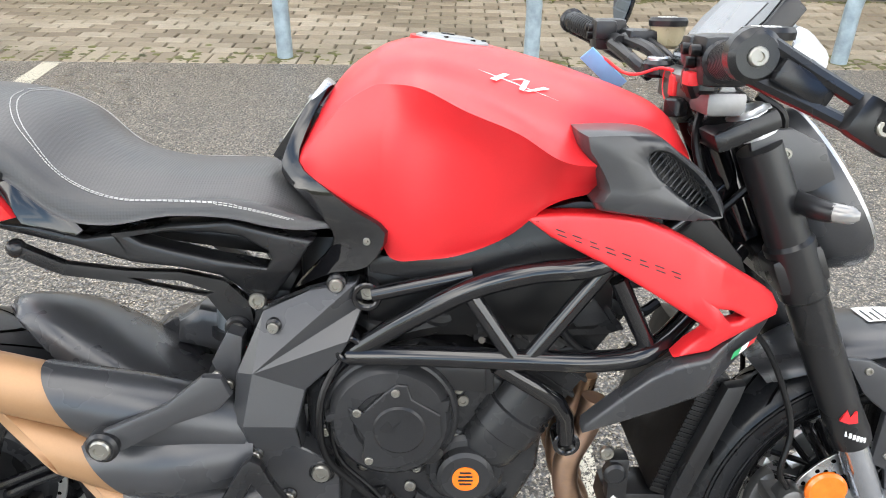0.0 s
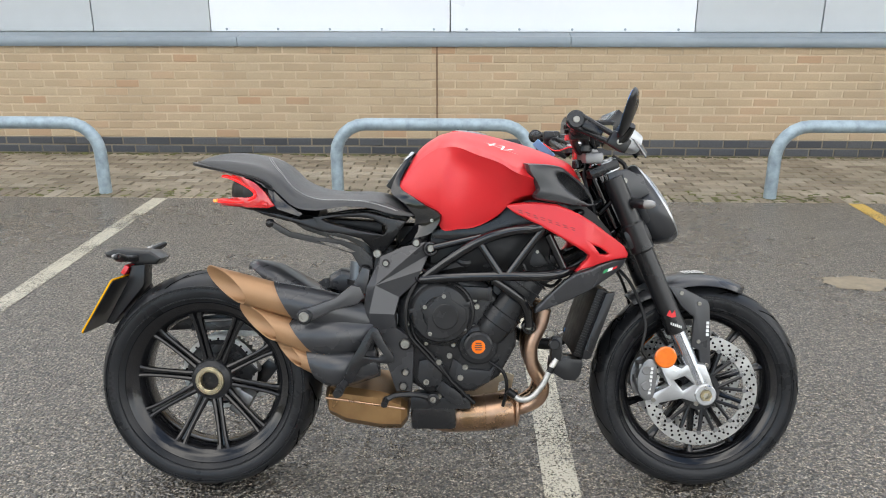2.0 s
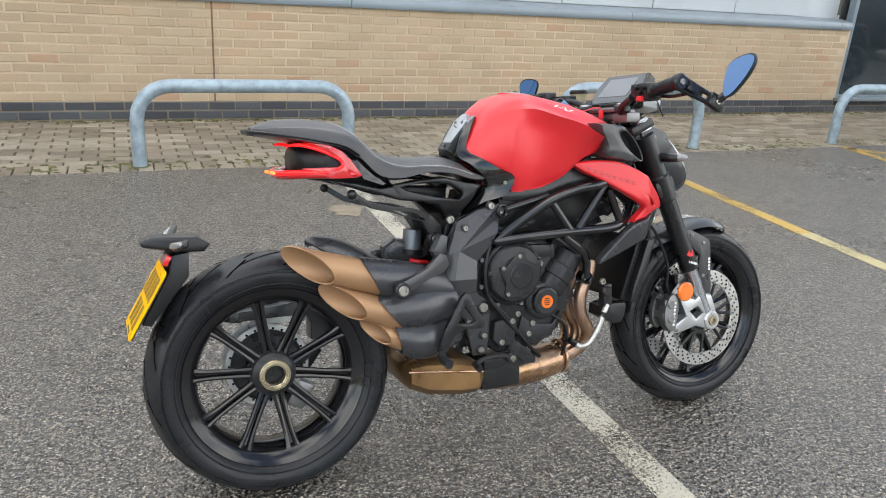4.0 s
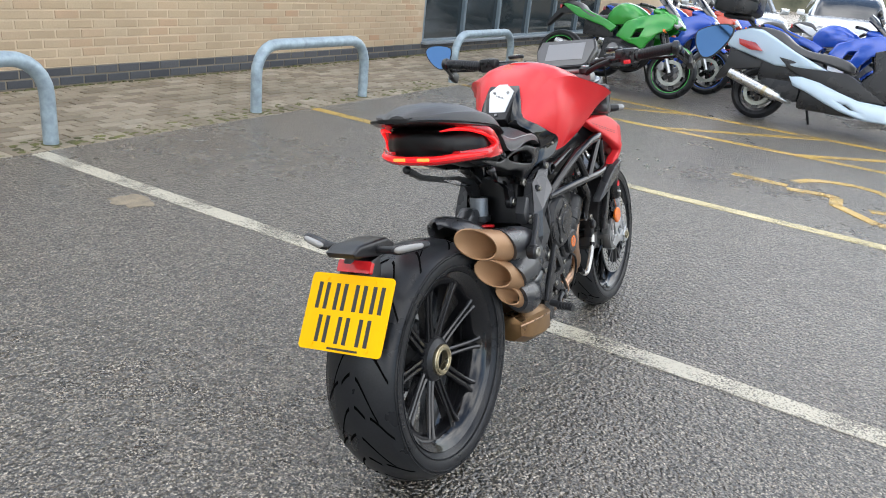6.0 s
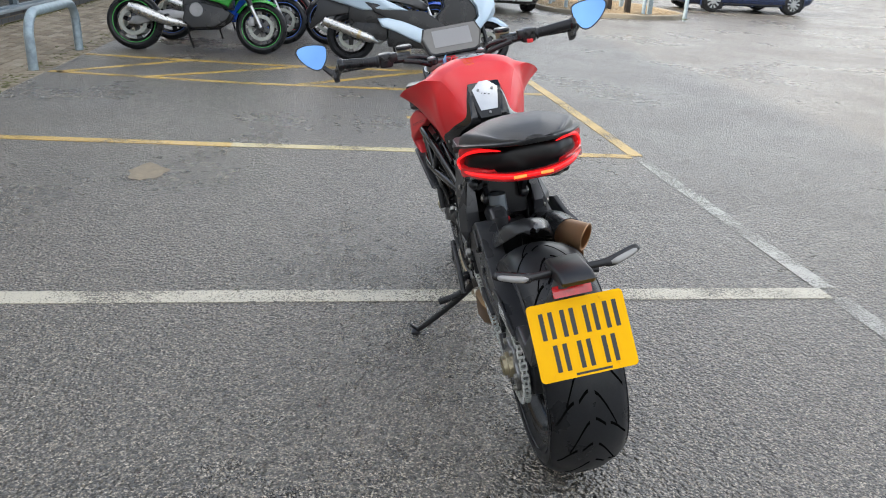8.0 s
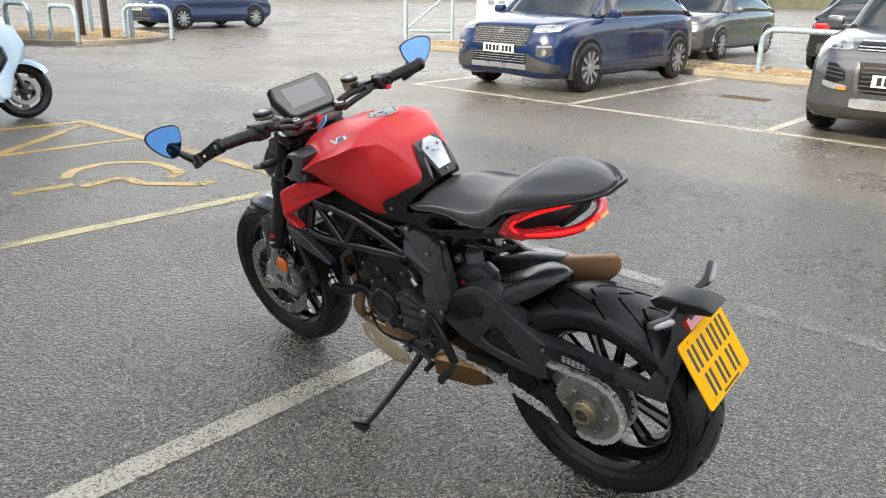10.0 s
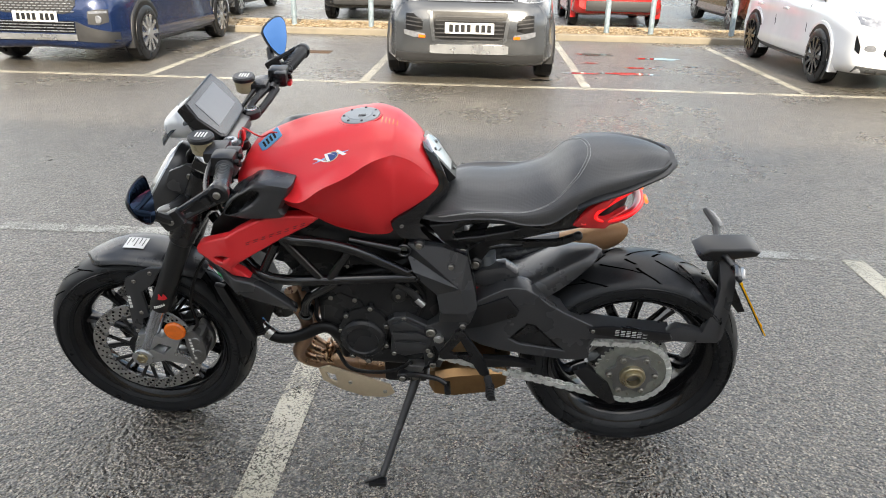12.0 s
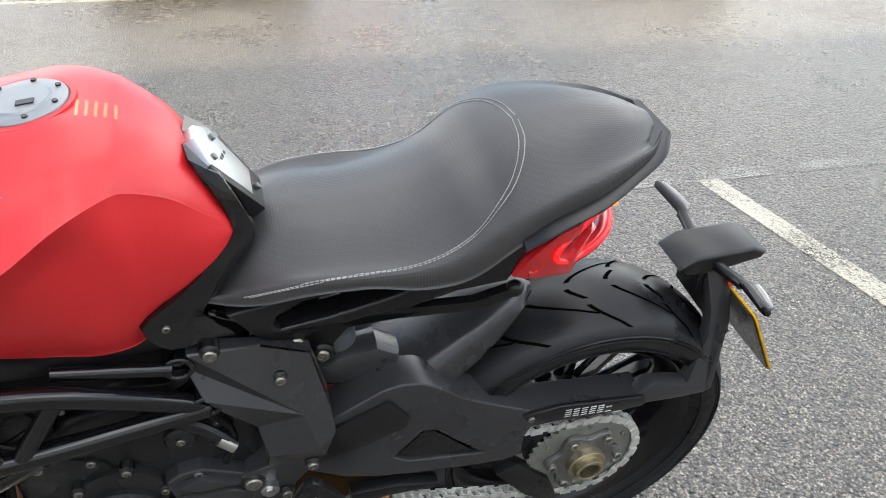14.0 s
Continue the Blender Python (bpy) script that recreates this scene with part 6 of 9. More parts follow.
for s in (-1, 1):
    b = bmesh.new()
    prism(b, [(.132, .910), (.182, .897), (.212, .894), (.249, .856), (.293, .802), (.283, .795), (.226, .815), (.208, .847), (.181, .879)], s * 0.142, s * 0.163, 0.006, bow=lambda x, z: -0.35 * max(0, x - 0.22) - 0.28 * (z - 0.80), side=s, cuts=[((.22, 0, 0), (1, 0, 0))])
    part("tail_fillet", b, M["gloss"], bike, "gloss black side fillet")
    b = bmesh.new()
    prism(b, [(.140, .817), (.214, .807), (.282, .788), (.323, .792), (.385, .803), (.463, .809), (.525, .792), (.571, .782), (.559, .766), (.540, .737), (.508, .690), (.485, .682), (.464, .714), (.446, .732), (.401, .745), (.336, .753), (.267, .776), (.229, .786), (.182, .799)],
          s * 0.076, s * 0.116, 0.009, bow=lambda x, z: 0.05 * max(0, 0.36 - x) - 0.55 * max(0, 0.745 - z), side=s,
          holes=[[(.338, .788), (.385, .793), (.440, .793), (.478, .788), (.512, .768), (.516, .756), (.508, .745), (.447, .756), (.384, .771), (.353, .780)]], seg=3, cuts=[((0, 0, .745), (0, 0, 1))])
    sf = part("subframe", b, M["satin"], bike, "black cast rear subframe with an opening", 45)
    b = bmesh.new()
    bolt(b, .488, s * .086, .690, 0.012, s, 0.010)
    pieces("bolt", b, M["bolt"], sf)
    b = bmesh.new()
    prism(b, [(.206, .784), (.252, .754), (.322, .736), (.384, .727), (.438, .708), (.470, .676), (.474, .645), (.466, .628), (.448, .626), (.436, .650), (.415, .688), (.353, .711), (.252, .738), (.228, .752), (.200, .772)],
          s * 0.050, s * 0.064, 0.005, bow=lambda x, z: 0.32 * max(0, 0.44 - x), side=s, holes=[[(.322, .727), (.384, .715), (.425, .693), (.414, .691), (.350, .712)]], seg=3, cuts=[((.44, 0, 0), (1, 0, 0))])
    bmesh.ops.create_uvsphere(b, u_segments=14, v_segments=10, radius=0.0125, matrix=Matrix.Translation((.202, s * .131, .777)))
    pg = part("passenger_footrest", b, M["satin"], bike, "folded black passenger footrest and bracket", 45)
    b = bmesh.new()
    disc(b, 0.019, s * .050, s * .072, (.452, 0, .638), 24, .004)
    part("pivot", b, M["satin"], pg)
    b = bmesh.new()
    bolt(b, .452, s * .072, .638, 0.011, s, 0.004)
    pieces("bolt", b, M["bolt"], pg)
    # pivot plates: folded facets that meet in one point
    rim_ = [(.625, .728, .118), (.560, .712, .106), (.499, .686, .112), (.462, .603, .130), (.452, .530, .132), (.477, .474, .134), (.511, .405, .124), (.541, .305, .114), (.585, .305, .110),
            (.592, .430, .118), (.585, .458, .122), (.544, .490, .134), (.541, .530, .147), (.552, .574, .126), (.593, .611, .121), (.614, .650, .130), (.632, .690, .103)]
    if s > 0:
        rim_[1:7] = [(.535, .714, .106), (.472, .694, .112), (.450, .600, .130), (.443, .540, .132), (.460, .490, .134), (.505, .420, .124)]
    b = bmesh.new()
    out_ = [b.verts.new((x, s * y, z)) for x, z, y in rim_]
    ins_ = [b.verts.new((x, s * 0.090, z)) for x, z, y in rim_]
    out_ += [b.verts.new((.488, s * .148, .610)), b.verts.new((.471, s * .153, .534))]
    for f in ((17, 2, 3), (17, 3, 4, 18), (18, 4, 5), (18, 5, 11, 12), (17, 18, 12, 13), (17, 13, 14, 15), (17, 15, 16), (17, 16, 0), (17, 0, 1, 2), (5, 6, 10, 11), (6, 7, 8, 9, 10)):
        b.faces.new([out_[i] for i in f])
    for i in range(len(rim_)):
        j = (i + 1) % len(rim_)
        b.faces.new((out_[i], out_[j], ins_[j], ins_[i]))
    rim_edges = [b.edges.get((out_[i], out_[(i + 1) % len(rim_)])) for i in range(len(rim_))]
    bmesh.ops.bevel(b, geom=rim_edges, offset=0.002, segments=1, profile=0.6, affect="EDGES", clamp_overlap=True)
    pp = part("pivot_plate", b, M["matt"], bike, "faceted matt black frame plate", 6)
    holds = ((.598, .723, .0095, .112), (.515, .668, .0075, .122), (.567, .444, .0135, .120), (.568, .363, .0085, .118), (.561, .322, .0095, .114), (.480, .482, .008, .134), (.520, .408, .008, .124))
    b = bmesh.new()
    for x, z, r, y in holds:
        disc(b, r * 1.4, s * .088, s * (y + .006), (x, 0, z), 20, .003)
    pieces("boss", b, M["satin"], pp)
    b = bmesh.new()
    for x, z, r, y in holds:
        bolt(b, x, s * (y + .006), z, r, s, 0.006)
    pieces("bolt", b, M["bolt"], pp)

    # trellis frame
    fr = [([(.612, .112, .622), (.655, .124, .655), (.696, .136, .685), (.772, .156, .733), (.848, .170, .760), (.930, .172, .772), (1.03, .105, .800), (1.11, .035, .83)], .0140),
          ([(.612, .116, .622), (.700, .138, .632), (.832, .164, .640), (.940, .172, .642), (1.005, .160, .654), (1.08, .095, .690), (1.15, .035, .745)], .0140)]
    for i, (pts, r) in enumerate(fr):
        b = bmesh.new()
        tube(b, [(x, s * y, z) for x, y, z in pts], r, 16, 4)
        fp = part("frame_tube", b, M["gloss"], bike, "gloss black steel frame tube")
    for pts, r in (([(.773, .155, .722), (.828, .164, .640)], .0115), ([(.844, .165, .640), (.935, .172, .768)], .0115), ([(.950, .170, .752), (1.000, .160, .650)], .0115),
                   ([(.645, .120, .711), (.775, .128, .742)], .010), ([(.805, .158, .630), (.850, .152, .598), (.885, .146, .572), (.902, .132, .540), (.908, .122, .495)], .0125)):
        b = bmesh.new()
        tube(b, [(x, s * y, z) for x, y, z in pts], r, 14)
        part("frame_strut", b, M["gloss"], bike)
    b = bmesh.new()
    for x, z, r, y in ((.637, .707, .020, .104), (.612, .634, .020, .110), (.908, .492, .019, .112)):
        ring(b, r * .62, r, s * y - .018, s * y + .018, (x, 0, z), 24, .002)
    nd = pieces("frame_node", b, M["gloss"], bike)[0]
    b = bmesh.new()
    for x, z, r, y in ((.637, .707, .011, .104), (.612, .634, .011, .110), (.908, .492, .011, .112)):
        bolt(b, x, s * (y - .004), z, r, s, .006)
    pieces("bolt", b, M["bolt"], nd)

# engine
b = bmesh.new()
prism(b, [(.545, .56), (.60, .615), (.70, .635), (.79, .61), (.88, .52), (.875, .43), (.83, .345), (.76, .30), (.63, .295), (.575, .33), (.545, .44)], -.122, .122, .02, seg=3)
eng = part("engine", b, M["cast"], bike, "black three-cylinder engine", 40)
b = bmesh.new()
box(b, (.12, .22, .14), (.865, 0, .575), .012, Matrix.Rotation(radians(35), 3, "Y"))
box(b, (.10, .19, .11), (.925, 0, .655), .014, Matrix.Rotation(radians(35), 3, "Y"))
for q9 in range(5):
    box(b, (.128, .226, .006), (.835 + .017 * q9, 0, .533 + .024 * q9), .002, Matrix.Rotation(radians(35), 3, "Y"))
pieces("cylinder_block", b, M["cast"], eng)
b = bmesh.new()
box(b, (.34, .20, .13), (.80, 0, .70), .03)
box(b, (.16, .13, .09), (.96, 0, .78), .03)
box(b, (.10, .09, .10), (.585, 0, .72), .03)
part("airbox", b, M["hose"], bike, "black airbox under the tank")
b = bmesh.new()
for y in (-.075, 0, .075):
    tube(b, [(.70, y, .68), (.76, y, .66), (.83, y, .63)], .026, 14)
pieces("throttle_body", b, M["satin"], eng)
for s in (-1, 1):
    b = bmesh.new()
    prism(b, [(.763, .690), (.800, .718), (.851, .720), (.870, .703), (.869, .654), (.824, .646), (.779, .629)], s * .098, s * .116, .006, seg=3)
    prism(b, [(.776, .686), (.803, .706), (.816, .690), (.800, .650), (.784, .645)], s * .112, s * .124, .004)
    part("throttle_cover", b, M["cast"], eng, "dark throttle linkage plate")
    b = bmesh.new()
    prism(b, [(.912, .706), (.925, .718), (.945, .706), (.984, .650), (.960, .643), (.907, .640), (.896, .666)], s * .098, s * .120, .005)
    prism(b, [(.918, .700), (.928, .708), (.940, .698), (.966, .660), (.915, .655), (.908, .668)], s * .116, s * .126, .005)
    cc = part("coil_cover", b, M["cast"], eng, "black three-cornered coil cover")
    b = bmesh.new()
    bolt(b, .930, s * .126, .698, .005, s, .003)
    bolt(b, .772, s * .116, .672, .006, s, .004)
    bolt(b, .790, s * .116, .634, .005, s, .004)
    bolt(b, .860, s * .116, .700, .005, s, .003)
    pieces("bolt", b, M["bolt"], cc)
    b = bmesh.new()
    tube(b, [(.888, s * .108, .668), (.892, s * .112, .655), (.893, s * .112, .640)], .006, 8, 3)
    tube(b, [(.652, s * .098, .690), (.664, s * .104, .682), (.676, s * .102, .680)], [.010, .013, .009], 10, 3)
    pieces("connector", b, M["redlens"], eng, "red plastic connector")
    b = bmesh.new()
    tube(b, [(.690, s * .108, .690), (.715, s * .116, .672), (.742, s * .114, .668), (.760, s * .106, .690)], [.009, .013, .013, .009], 10, 4)
    tube(b, [(.866, s * .112, .690), (.885, s * .118, .676), (.905, s * .122, .640), (.935, s * .118, .612)], .0055, 8, 4)
    tube(b, [(.985, s * .112, .690), (1.005, s * .108, .672), (1.030, s * .095, .682)], .0075, 8, 4)
    pieces("wiring", b, M["satin"], eng, "black taped wiring")
    b = bmesh.new()
    tube(b, [(.62, s * .10, .66), (.66, s * .112, .648), (.70, s * .11, .655), (.75, s * .10, .66)], [.012, .02, .02, .016], 10, 4)
    part("breather_hose", b, M["hose"], eng)

# right engine covers
CY = (.666, 0, .530)
b = bmesh.new()
lathe(b, [(0.092, -.120), (0.0935, -.142), (0.090, -.148), (0.086, -.150), (0.083, -.163), (0.076, -.172), (0.050, -.176), (0.047, -.170), (0, -.170)], 56, CY)
cl = part("clutch_cover", b, M["cast"], eng, "round matt black clutch cover")
b = bmesh.new()
prism(b, [(CY[0] + u, CY[2] + v) for u, v in ((-.056, .026), (-.036, .020), (-.006, .050), (.010, .062), (.024, .060), (.030, .040), (.068, .016), (.070, -.018), (.048, -.050), (.010, -.068), (-.030, -.066), (-.040, -.052), (-.036, -.020), (-.054, .010))],
      -.166, -.1795, .0045, seg=3)
disc(b, .036, -.172, -.1835, (CY[0] + .012, 0, CY[2] - .006), 40, .003)
prism(b, [(CY[0] + u, CY[2] + v) for u, v in ((.034, .028), (.080, .036), (.078, .018), (.042, .016))], -.150, -.1735, .004)
prism(b, [(CY[0] + u, CY[2] + v) for u, v in ((-.088, .012), (-.050, .024), (-.048, .014), (-.086, .000))], -.146, -.1720, .004)
pieces("cover_spider", b, M["cast"], cl, "raised web and round centre")
b = bmesh.new()
for u, v, h, ang in ((-.026, .062, .023, 28), (-.066, -.026, .021, -68), (.058, -.052, .016, 40)):
    c, e = math.cos(radians(ang)), math.sin(radians(ang))
    ov = [(h * math.cos(k * math.pi / 8), .0105 * math.sin(k * math.pi / 8)) for k in range(16)]
    prism(b, [(CY[0] + u + c * a - e * d, CY[2] + v + e * a + c * d) for a, d in ov], -.150, -.1700, .002)
pieces("cover_window", b, M["gloss"], cl)
b = bmesh.new()
for u, v in ((.008, .050), (-.044, .020), (-.030, -.054)):
    bolt(b, CY[0] + u, -.1795, CY[2] + v, .0060, -1, .004)
for k in range(8):
    a = radians(20 + 45 * k)
    bolt(b, CY[0] + .099 * math.cos(a), -.128, CY[2] + .099 * math.sin(a), .0065, -1, .006)
pieces("bolt", b, M["bolt"], cl)
b = bmesh.new()
for k in range(8):
    a = radians(20 + 45 * k)
    disc(b, .011, -.112, -.130, (CY[0] + .099 * math.cos(a), 0, CY[2] + .099 * math.sin(a)), 14, .003)
pieces("bolt_boss", b, M["cast"], cl)
b = bmesh.new()
prism(b, [(CY[0] - .014, CY[2] - .004), (CY[0] - .002, CY[2] + .010), (CY[0] + .003, CY[2] - .002), (CY[0] + .013, CY[2] + .008), (CY[0] + .005, CY[2] - .010)], -.182, -.1842)
part("cover_emblem", b, M["satin"], cl)

b = bmesh.new()
lathe(b, [(.056, -.115), (.056, -.135), (.050, -.142), (.042, -.144), (.040, -.160), (.034, -.164), (0, -.164)], 36, (.769, 0, .438))
pc = part("pulse_cover", b, M["cast"], eng, "small round black side cover")
b = bmesh.new()
disc(b, .019, -.1635, -.1655, (.769, 0, .438), 24)
part("round_sticker", b, M["orange"], pc, "round orange sticker")
b = bmesh.new()
for dz in (-.008, -.002, .004, .010):
    box(b, (.022 - abs(dz) * .6, .0008, .0028), (.769, -.1659, .438 + dz))
pieces("sticker_print", b, M["ink"], pc, "dark bars of print")
b = bmesh.new()
A0, A1 = Vector((.795, -.115, .462)), Vector((.872, -.118, .568))
tube(b, [A0, A0.lerp(A1, .1), A0.lerp(A1, .32), A0.lerp(A1, .34), A0.lerp(A1, .62), A0.lerp(A1, .64), A0.lerp(A1, .96), A1], [.040, .046, .046, .050, .050, .045, .045, .038], 28)
part("starter_motor", b, M["cast"], eng, "angled cylindrical starter motor")
b = bmesh.new()
box(b, (.076, .03, .037), (.760, -.125, .583), .005, Matrix.Rotation(radians(3), 3, "Y"))
box(b, (.012, .033, .040), (.800, -.125, .581), .003)
part("sensor_box", b, M["satin"], eng, "small black ribbed box")
b = bmesh.new()
prism(b, [(.605, .395), (.655, .405), (.675, .375), (.665, .325), (.62, .320), (.600, .345)], -.115, -.152, .006)
prism(b, [(.665, .34), (.72, .30), (.735, .27), (.70, .265), (.65, .31)], -.11, -.140, .006)
box(b, (.17, .05, .035), (.665, -.10, .268), .006)
prism(b, [(.700, .40), (.74, .37), (.80, .365), (.83, .40), (.80, .33), (.74, .31), (.68, .34)], -.10, -.135, .006)
part("gear_cover", b, M["cast"], eng)
b = bmesh.new()
for x, z, y in ((.690, .405, -.125), (.733, .375, -.137), (.66, .392, -.153), (.625, .335, -.153), (.72, .345, -.137), (.66, .29, -.13), (.70, .285, -.13), (.63, .29, -.13), (.82, .50, -.12), (.765, .545, -.125)):
    bolt(b, x, y, z, .0085, -1, .006)
pieces("engine_bolt", b, M["bolt"], eng)
b = bmesh.new()
box(b, (.13, .16, .085), (.645, -.02, .225), .015)
part("sump", b, M["satin"], eng, "black oil sump")
b = bmesh.new()
tube(b, [(.600, -.14, .62), (.572, -.165, .56), (.575, -.168, .48), (.615, -.16, .425), (.66, -.15, .375), (.72, -.14, .31), (.76, -.13, .27)], .0055, 8, 5)
tube(b, [(.61, -.13, .60), (.585, -.15, .55), (.590, -.152, .47), (.64, -.15, .41), (.70, -.15, .33)], .004, 8, 5)
tube(b, [(.80, -.13, .39), (.84, -.135, .36), (.85, -.13, .31), (.84, -.12, .26)], .005, 8, 4)
tube(b, [(.87, -.10, .60), (.92, -.11, .62), (.97, -.11, .60), (1.0, -.10, .62)], .005, 8, 4)
part("cable", b, M["hose"], eng, "black cables and hoses")

# left engine covers
b = bmesh.new()
prism(b, [(.690, .395), (.688, .45), (.700, .485), (.735, .505), (.765, .505), (.800, .485), (.822, .435), (.815, .385), (.790, .345), (.745, .325), (.705, .345)], .112, .138, .006, smooth=3)
lathe(b, [(.064, .130), (.064, .148), (.058, .156), (.046, .160), (.043, .154), (0, .154)], 44, (.757, 0, .405))
al = part("alternator_cover", b, M["cast"], eng, "round matt black alternator cover")
b = bmesh.new()
for x, z in ((.817, .43), (.80, .482), (.733, .509), (.690, .45), (.692, .38), (.79, .338), (.745, .322)):
    disc(b, .0105, .105, .142, (x, 0, z), 14, .002)
pieces("bolt_boss", b, M["cast"], al)
b = bmesh.new()
for x, z in ((.817, .43), (.80, .482), (.733, .509), (.690, .45), (.692, .38), (.79, .338), (.745, .322)):
    bolt(b, x, .142, z, .0065, 1, .005)
pieces("bolt", b, M["bolt"], al)
b = bmesh.new()
prism(b, [(.686, .474), (.668, .488), (.635, .493), (.575, .462), (.560, .43), (.566, .40), (.585, .365), (.640, .350), (.680, .362), (.676, .42)], .11, .150, .006, seg=3)
prism(b, [(.672, .470), (.640, .484), (.585, .456), (.640, .452)], .148, .164, .004)
prism(b, [(.672, .440), (.600, .440), (.570, .425), (.590, .415), (.668, .415)], .148, .160, .004)
prism(b, [(.668, .405), (.600, .405), (.580, .398), (.592, .378), (.664, .372)], .148, .158, .004)
sc2 = part("sprocket_cover", b, M["matt"], eng, "angular grey sprocket cover", 25)
b = bmesh.new()
prism(b, [(.86, .525), (.815, .552), (.758, .525), (.742, .49), (.79, .49), (.82, .45), (.865, .46)], .10, .128, .006)
part("cam_chain_cover", b, M["cast"], eng, "black angular cylinder side cover")
b = bmesh.new()
prism(b, [(.70, .545), (.665, .590), (.60, .575), (.575, .53), (.60, .50), (.66, .515)], .085, .120, .010)
disc(b, .022, .115, .140, (.655, 0, .555), 18, .003)
disc(b, .018, .115, .135, (.605, 0, .535), 18, .003)
part("water_pump", b, M["cast"], eng, "black water pump with pipe stubs")
b = bmesh.new()
for x, z, y in ((.655, .555, .141), (.632, .582, .122), (.64, .485, .151), (.572, .45, .151), (.575, .375, .151), (.67, .36, .151), (.605, .56, .122), (.84, .535, .129), (.775, .53, .129)):
    bolt(b, x, y, z, .0065, 1, .005)
pieces("bolt", b, M["bolt"], sc2)
b = bmesh.new()
disc(b, .014, .150, .168, (.545, 0, .425), 20, .002)
disc(b, .0085, .166, .172, (.545, 0, .425), 6)
part("pivot_nut", b, M["steel"], eng, "bright pivot nut")
b = bmesh.new()
for pts in ([(.83, .15, .36), (.80, .15, .30), (.74, .15, .285), (.67, .15, .295), (.62, .145, .325)], [(.70, .125, .60), (.66, .14, .625), (.61, .14, .60), (.585, .14, .55), (.60, .15, .50)],
            [(.90, .11, .56), (.88, .125, .52), (.885, .125, .47), (.87, .12, .43)], [(.74, .11, .60), (.79, .12, .585), (.85, .12, .575), (.90, .11, .60)], [(.56, .145, .39), (.55, .15, .35), (.58, .15, .31), (.62, .15, .29)]):
    tube(b, pts, .006, 8, 5)
part("hose_run", b, M["hose"], eng, "black hoses and cables")
b = bmesh.new()
tube(b, [(1.052, .115, .427), (1.011, .132, .396), (.965, .138, .394), (.921, .138, .41), (.861, .135, .437), (.818, .13, .396), (.806, .118, .33)], [.017, .018, .018, .018, .018, .017, .016], 14, 5)
hs = part("coolant_hose", b, M["hose"], eng, "fat black coolant hose")
b = bmesh.new()
tube(b, [(1.026, .126, .406), (1.012, .132, .397)], .0200, 16)
tube(b, [(1.046, .118, .422), (1.036, .122, .414)], .0195, 16)
pieces("hose_clip", b, M["steel"], hs)
b = bmesh.new()
tube(b, [(1.062, .105, .438), (1.048, .117, .43)], .0185, 16)
part("hose_tag", b, M["blue"], hs, "blue hose marking")
b = bmesh.new()
tube(b, [(.66, .13, .59), (.62, .14, .57), (.59, .15, .54)], .010, 8, 4)
tube(b, [(.70, .12, .62), (.64, .13, .60), (.60, .13, .64)], .005, 8, 4)
part("clutch_line", b, M["satin"], eng)
b = bmesh.new()
tube(b, [(.605, .15, .552), (.585, .155, .535)], .009, 12)
part("line_fitting", b, M["steel"], eng)

# exhaust
b = bmesh.new()
for i, y in enumerate((-.075, 0, .075)):
    tube(b, [(.955, y, .535), (.945, y, .49), (.920, y * 1.0, .43), (.925, y * .95, .37), (.955, y * .85, .31), (.945, y * .62, .265), (.905, y * .45, .238), (.86, y * .3, .225)], .0195, 16, 4)
ex = part("exhaust_header", b, M["heat"], bike, "heat-tinted steel exhaust headers", 60)
b = bmesh.new()
tube(b, [(.89, -.01, .23), (.87, -.01, .226), (.80, -.01, .214), (.70, -.01, .206), (.66, -.01, .206), (.60, -.01, .22)], [.034, .050, .052, .050, .046, .04], 24, 3)
part("collector", b, M["heat"], ex, "heat-blued collector")
b = bmesh.new()
for x in (.885, .79, .69):
    ring(b, .046, .0535, x - .004, x + .004, (0, -.01, .214 if x < .8 else .228), 24, .001, "x")
pieces("band", b, M["heat"], ex)
b = bmesh.new()
secs = []
for x, z0, z1, w in ((.338, .262, .300, .08), (.352, .235, .312, .118), (.40, .215, .318, .130), (.50, .198, .305, .132), (.555, .196, .285, .125), (.572, .215, .268, .11)):
    secs.append([(x, -w, z0 + .02), (x, -w, z1 - .015), (x, -w + .02, z1), (x, w - .02, z1), (x, w, z1 - .015), (x, w, z0 + .02), (x, w - .025, z0), (x, -w + .025, z0)])
rings_to(b, secs)
mb = part("silencer_box", b, mat("bronze_tinted_steel", (0.24, 0.135, 0.062), 0.34, 0.8, 0.25, 7.0, 150.0, 0.08, 0.001, 0.1, col2=(0.31, 0.185, 0.08)), ex, "bronze tinted silencer box", 25)
b = bmesh.new()
tube(b, [(.345, -.119, .288), (.40, -.131, .285), (.50, -.133, .272), (.565, -.12, .258)], .0035, 8)
part("weld_seam", b, M["heat"], mb)
b = bmesh.new()
prism(b, [(.890, .291), (.861, .301), (.762, .266), (.684, .235), (.672, .204), (.701, .186), (.764, .188), (.827, .212), (.880, .247)], .113, .121, .003, holes=[[(.870, .279), (.843, .268), (.838, .239), (.860, .249)]])
hsd = part("heat_shield", b, mat("sand_metal", (0.50, 0.41, 0.29), 0.42, 0.4, 0.15), ex, "sand-coloured heat shield")
b = bmesh.new()
for x, z in ((.80, .243), (.70, .212)):
    bolt(b, x, .121, z, .006, 1, .004)
pieces("bolt", b, M["bolt"], hsd)

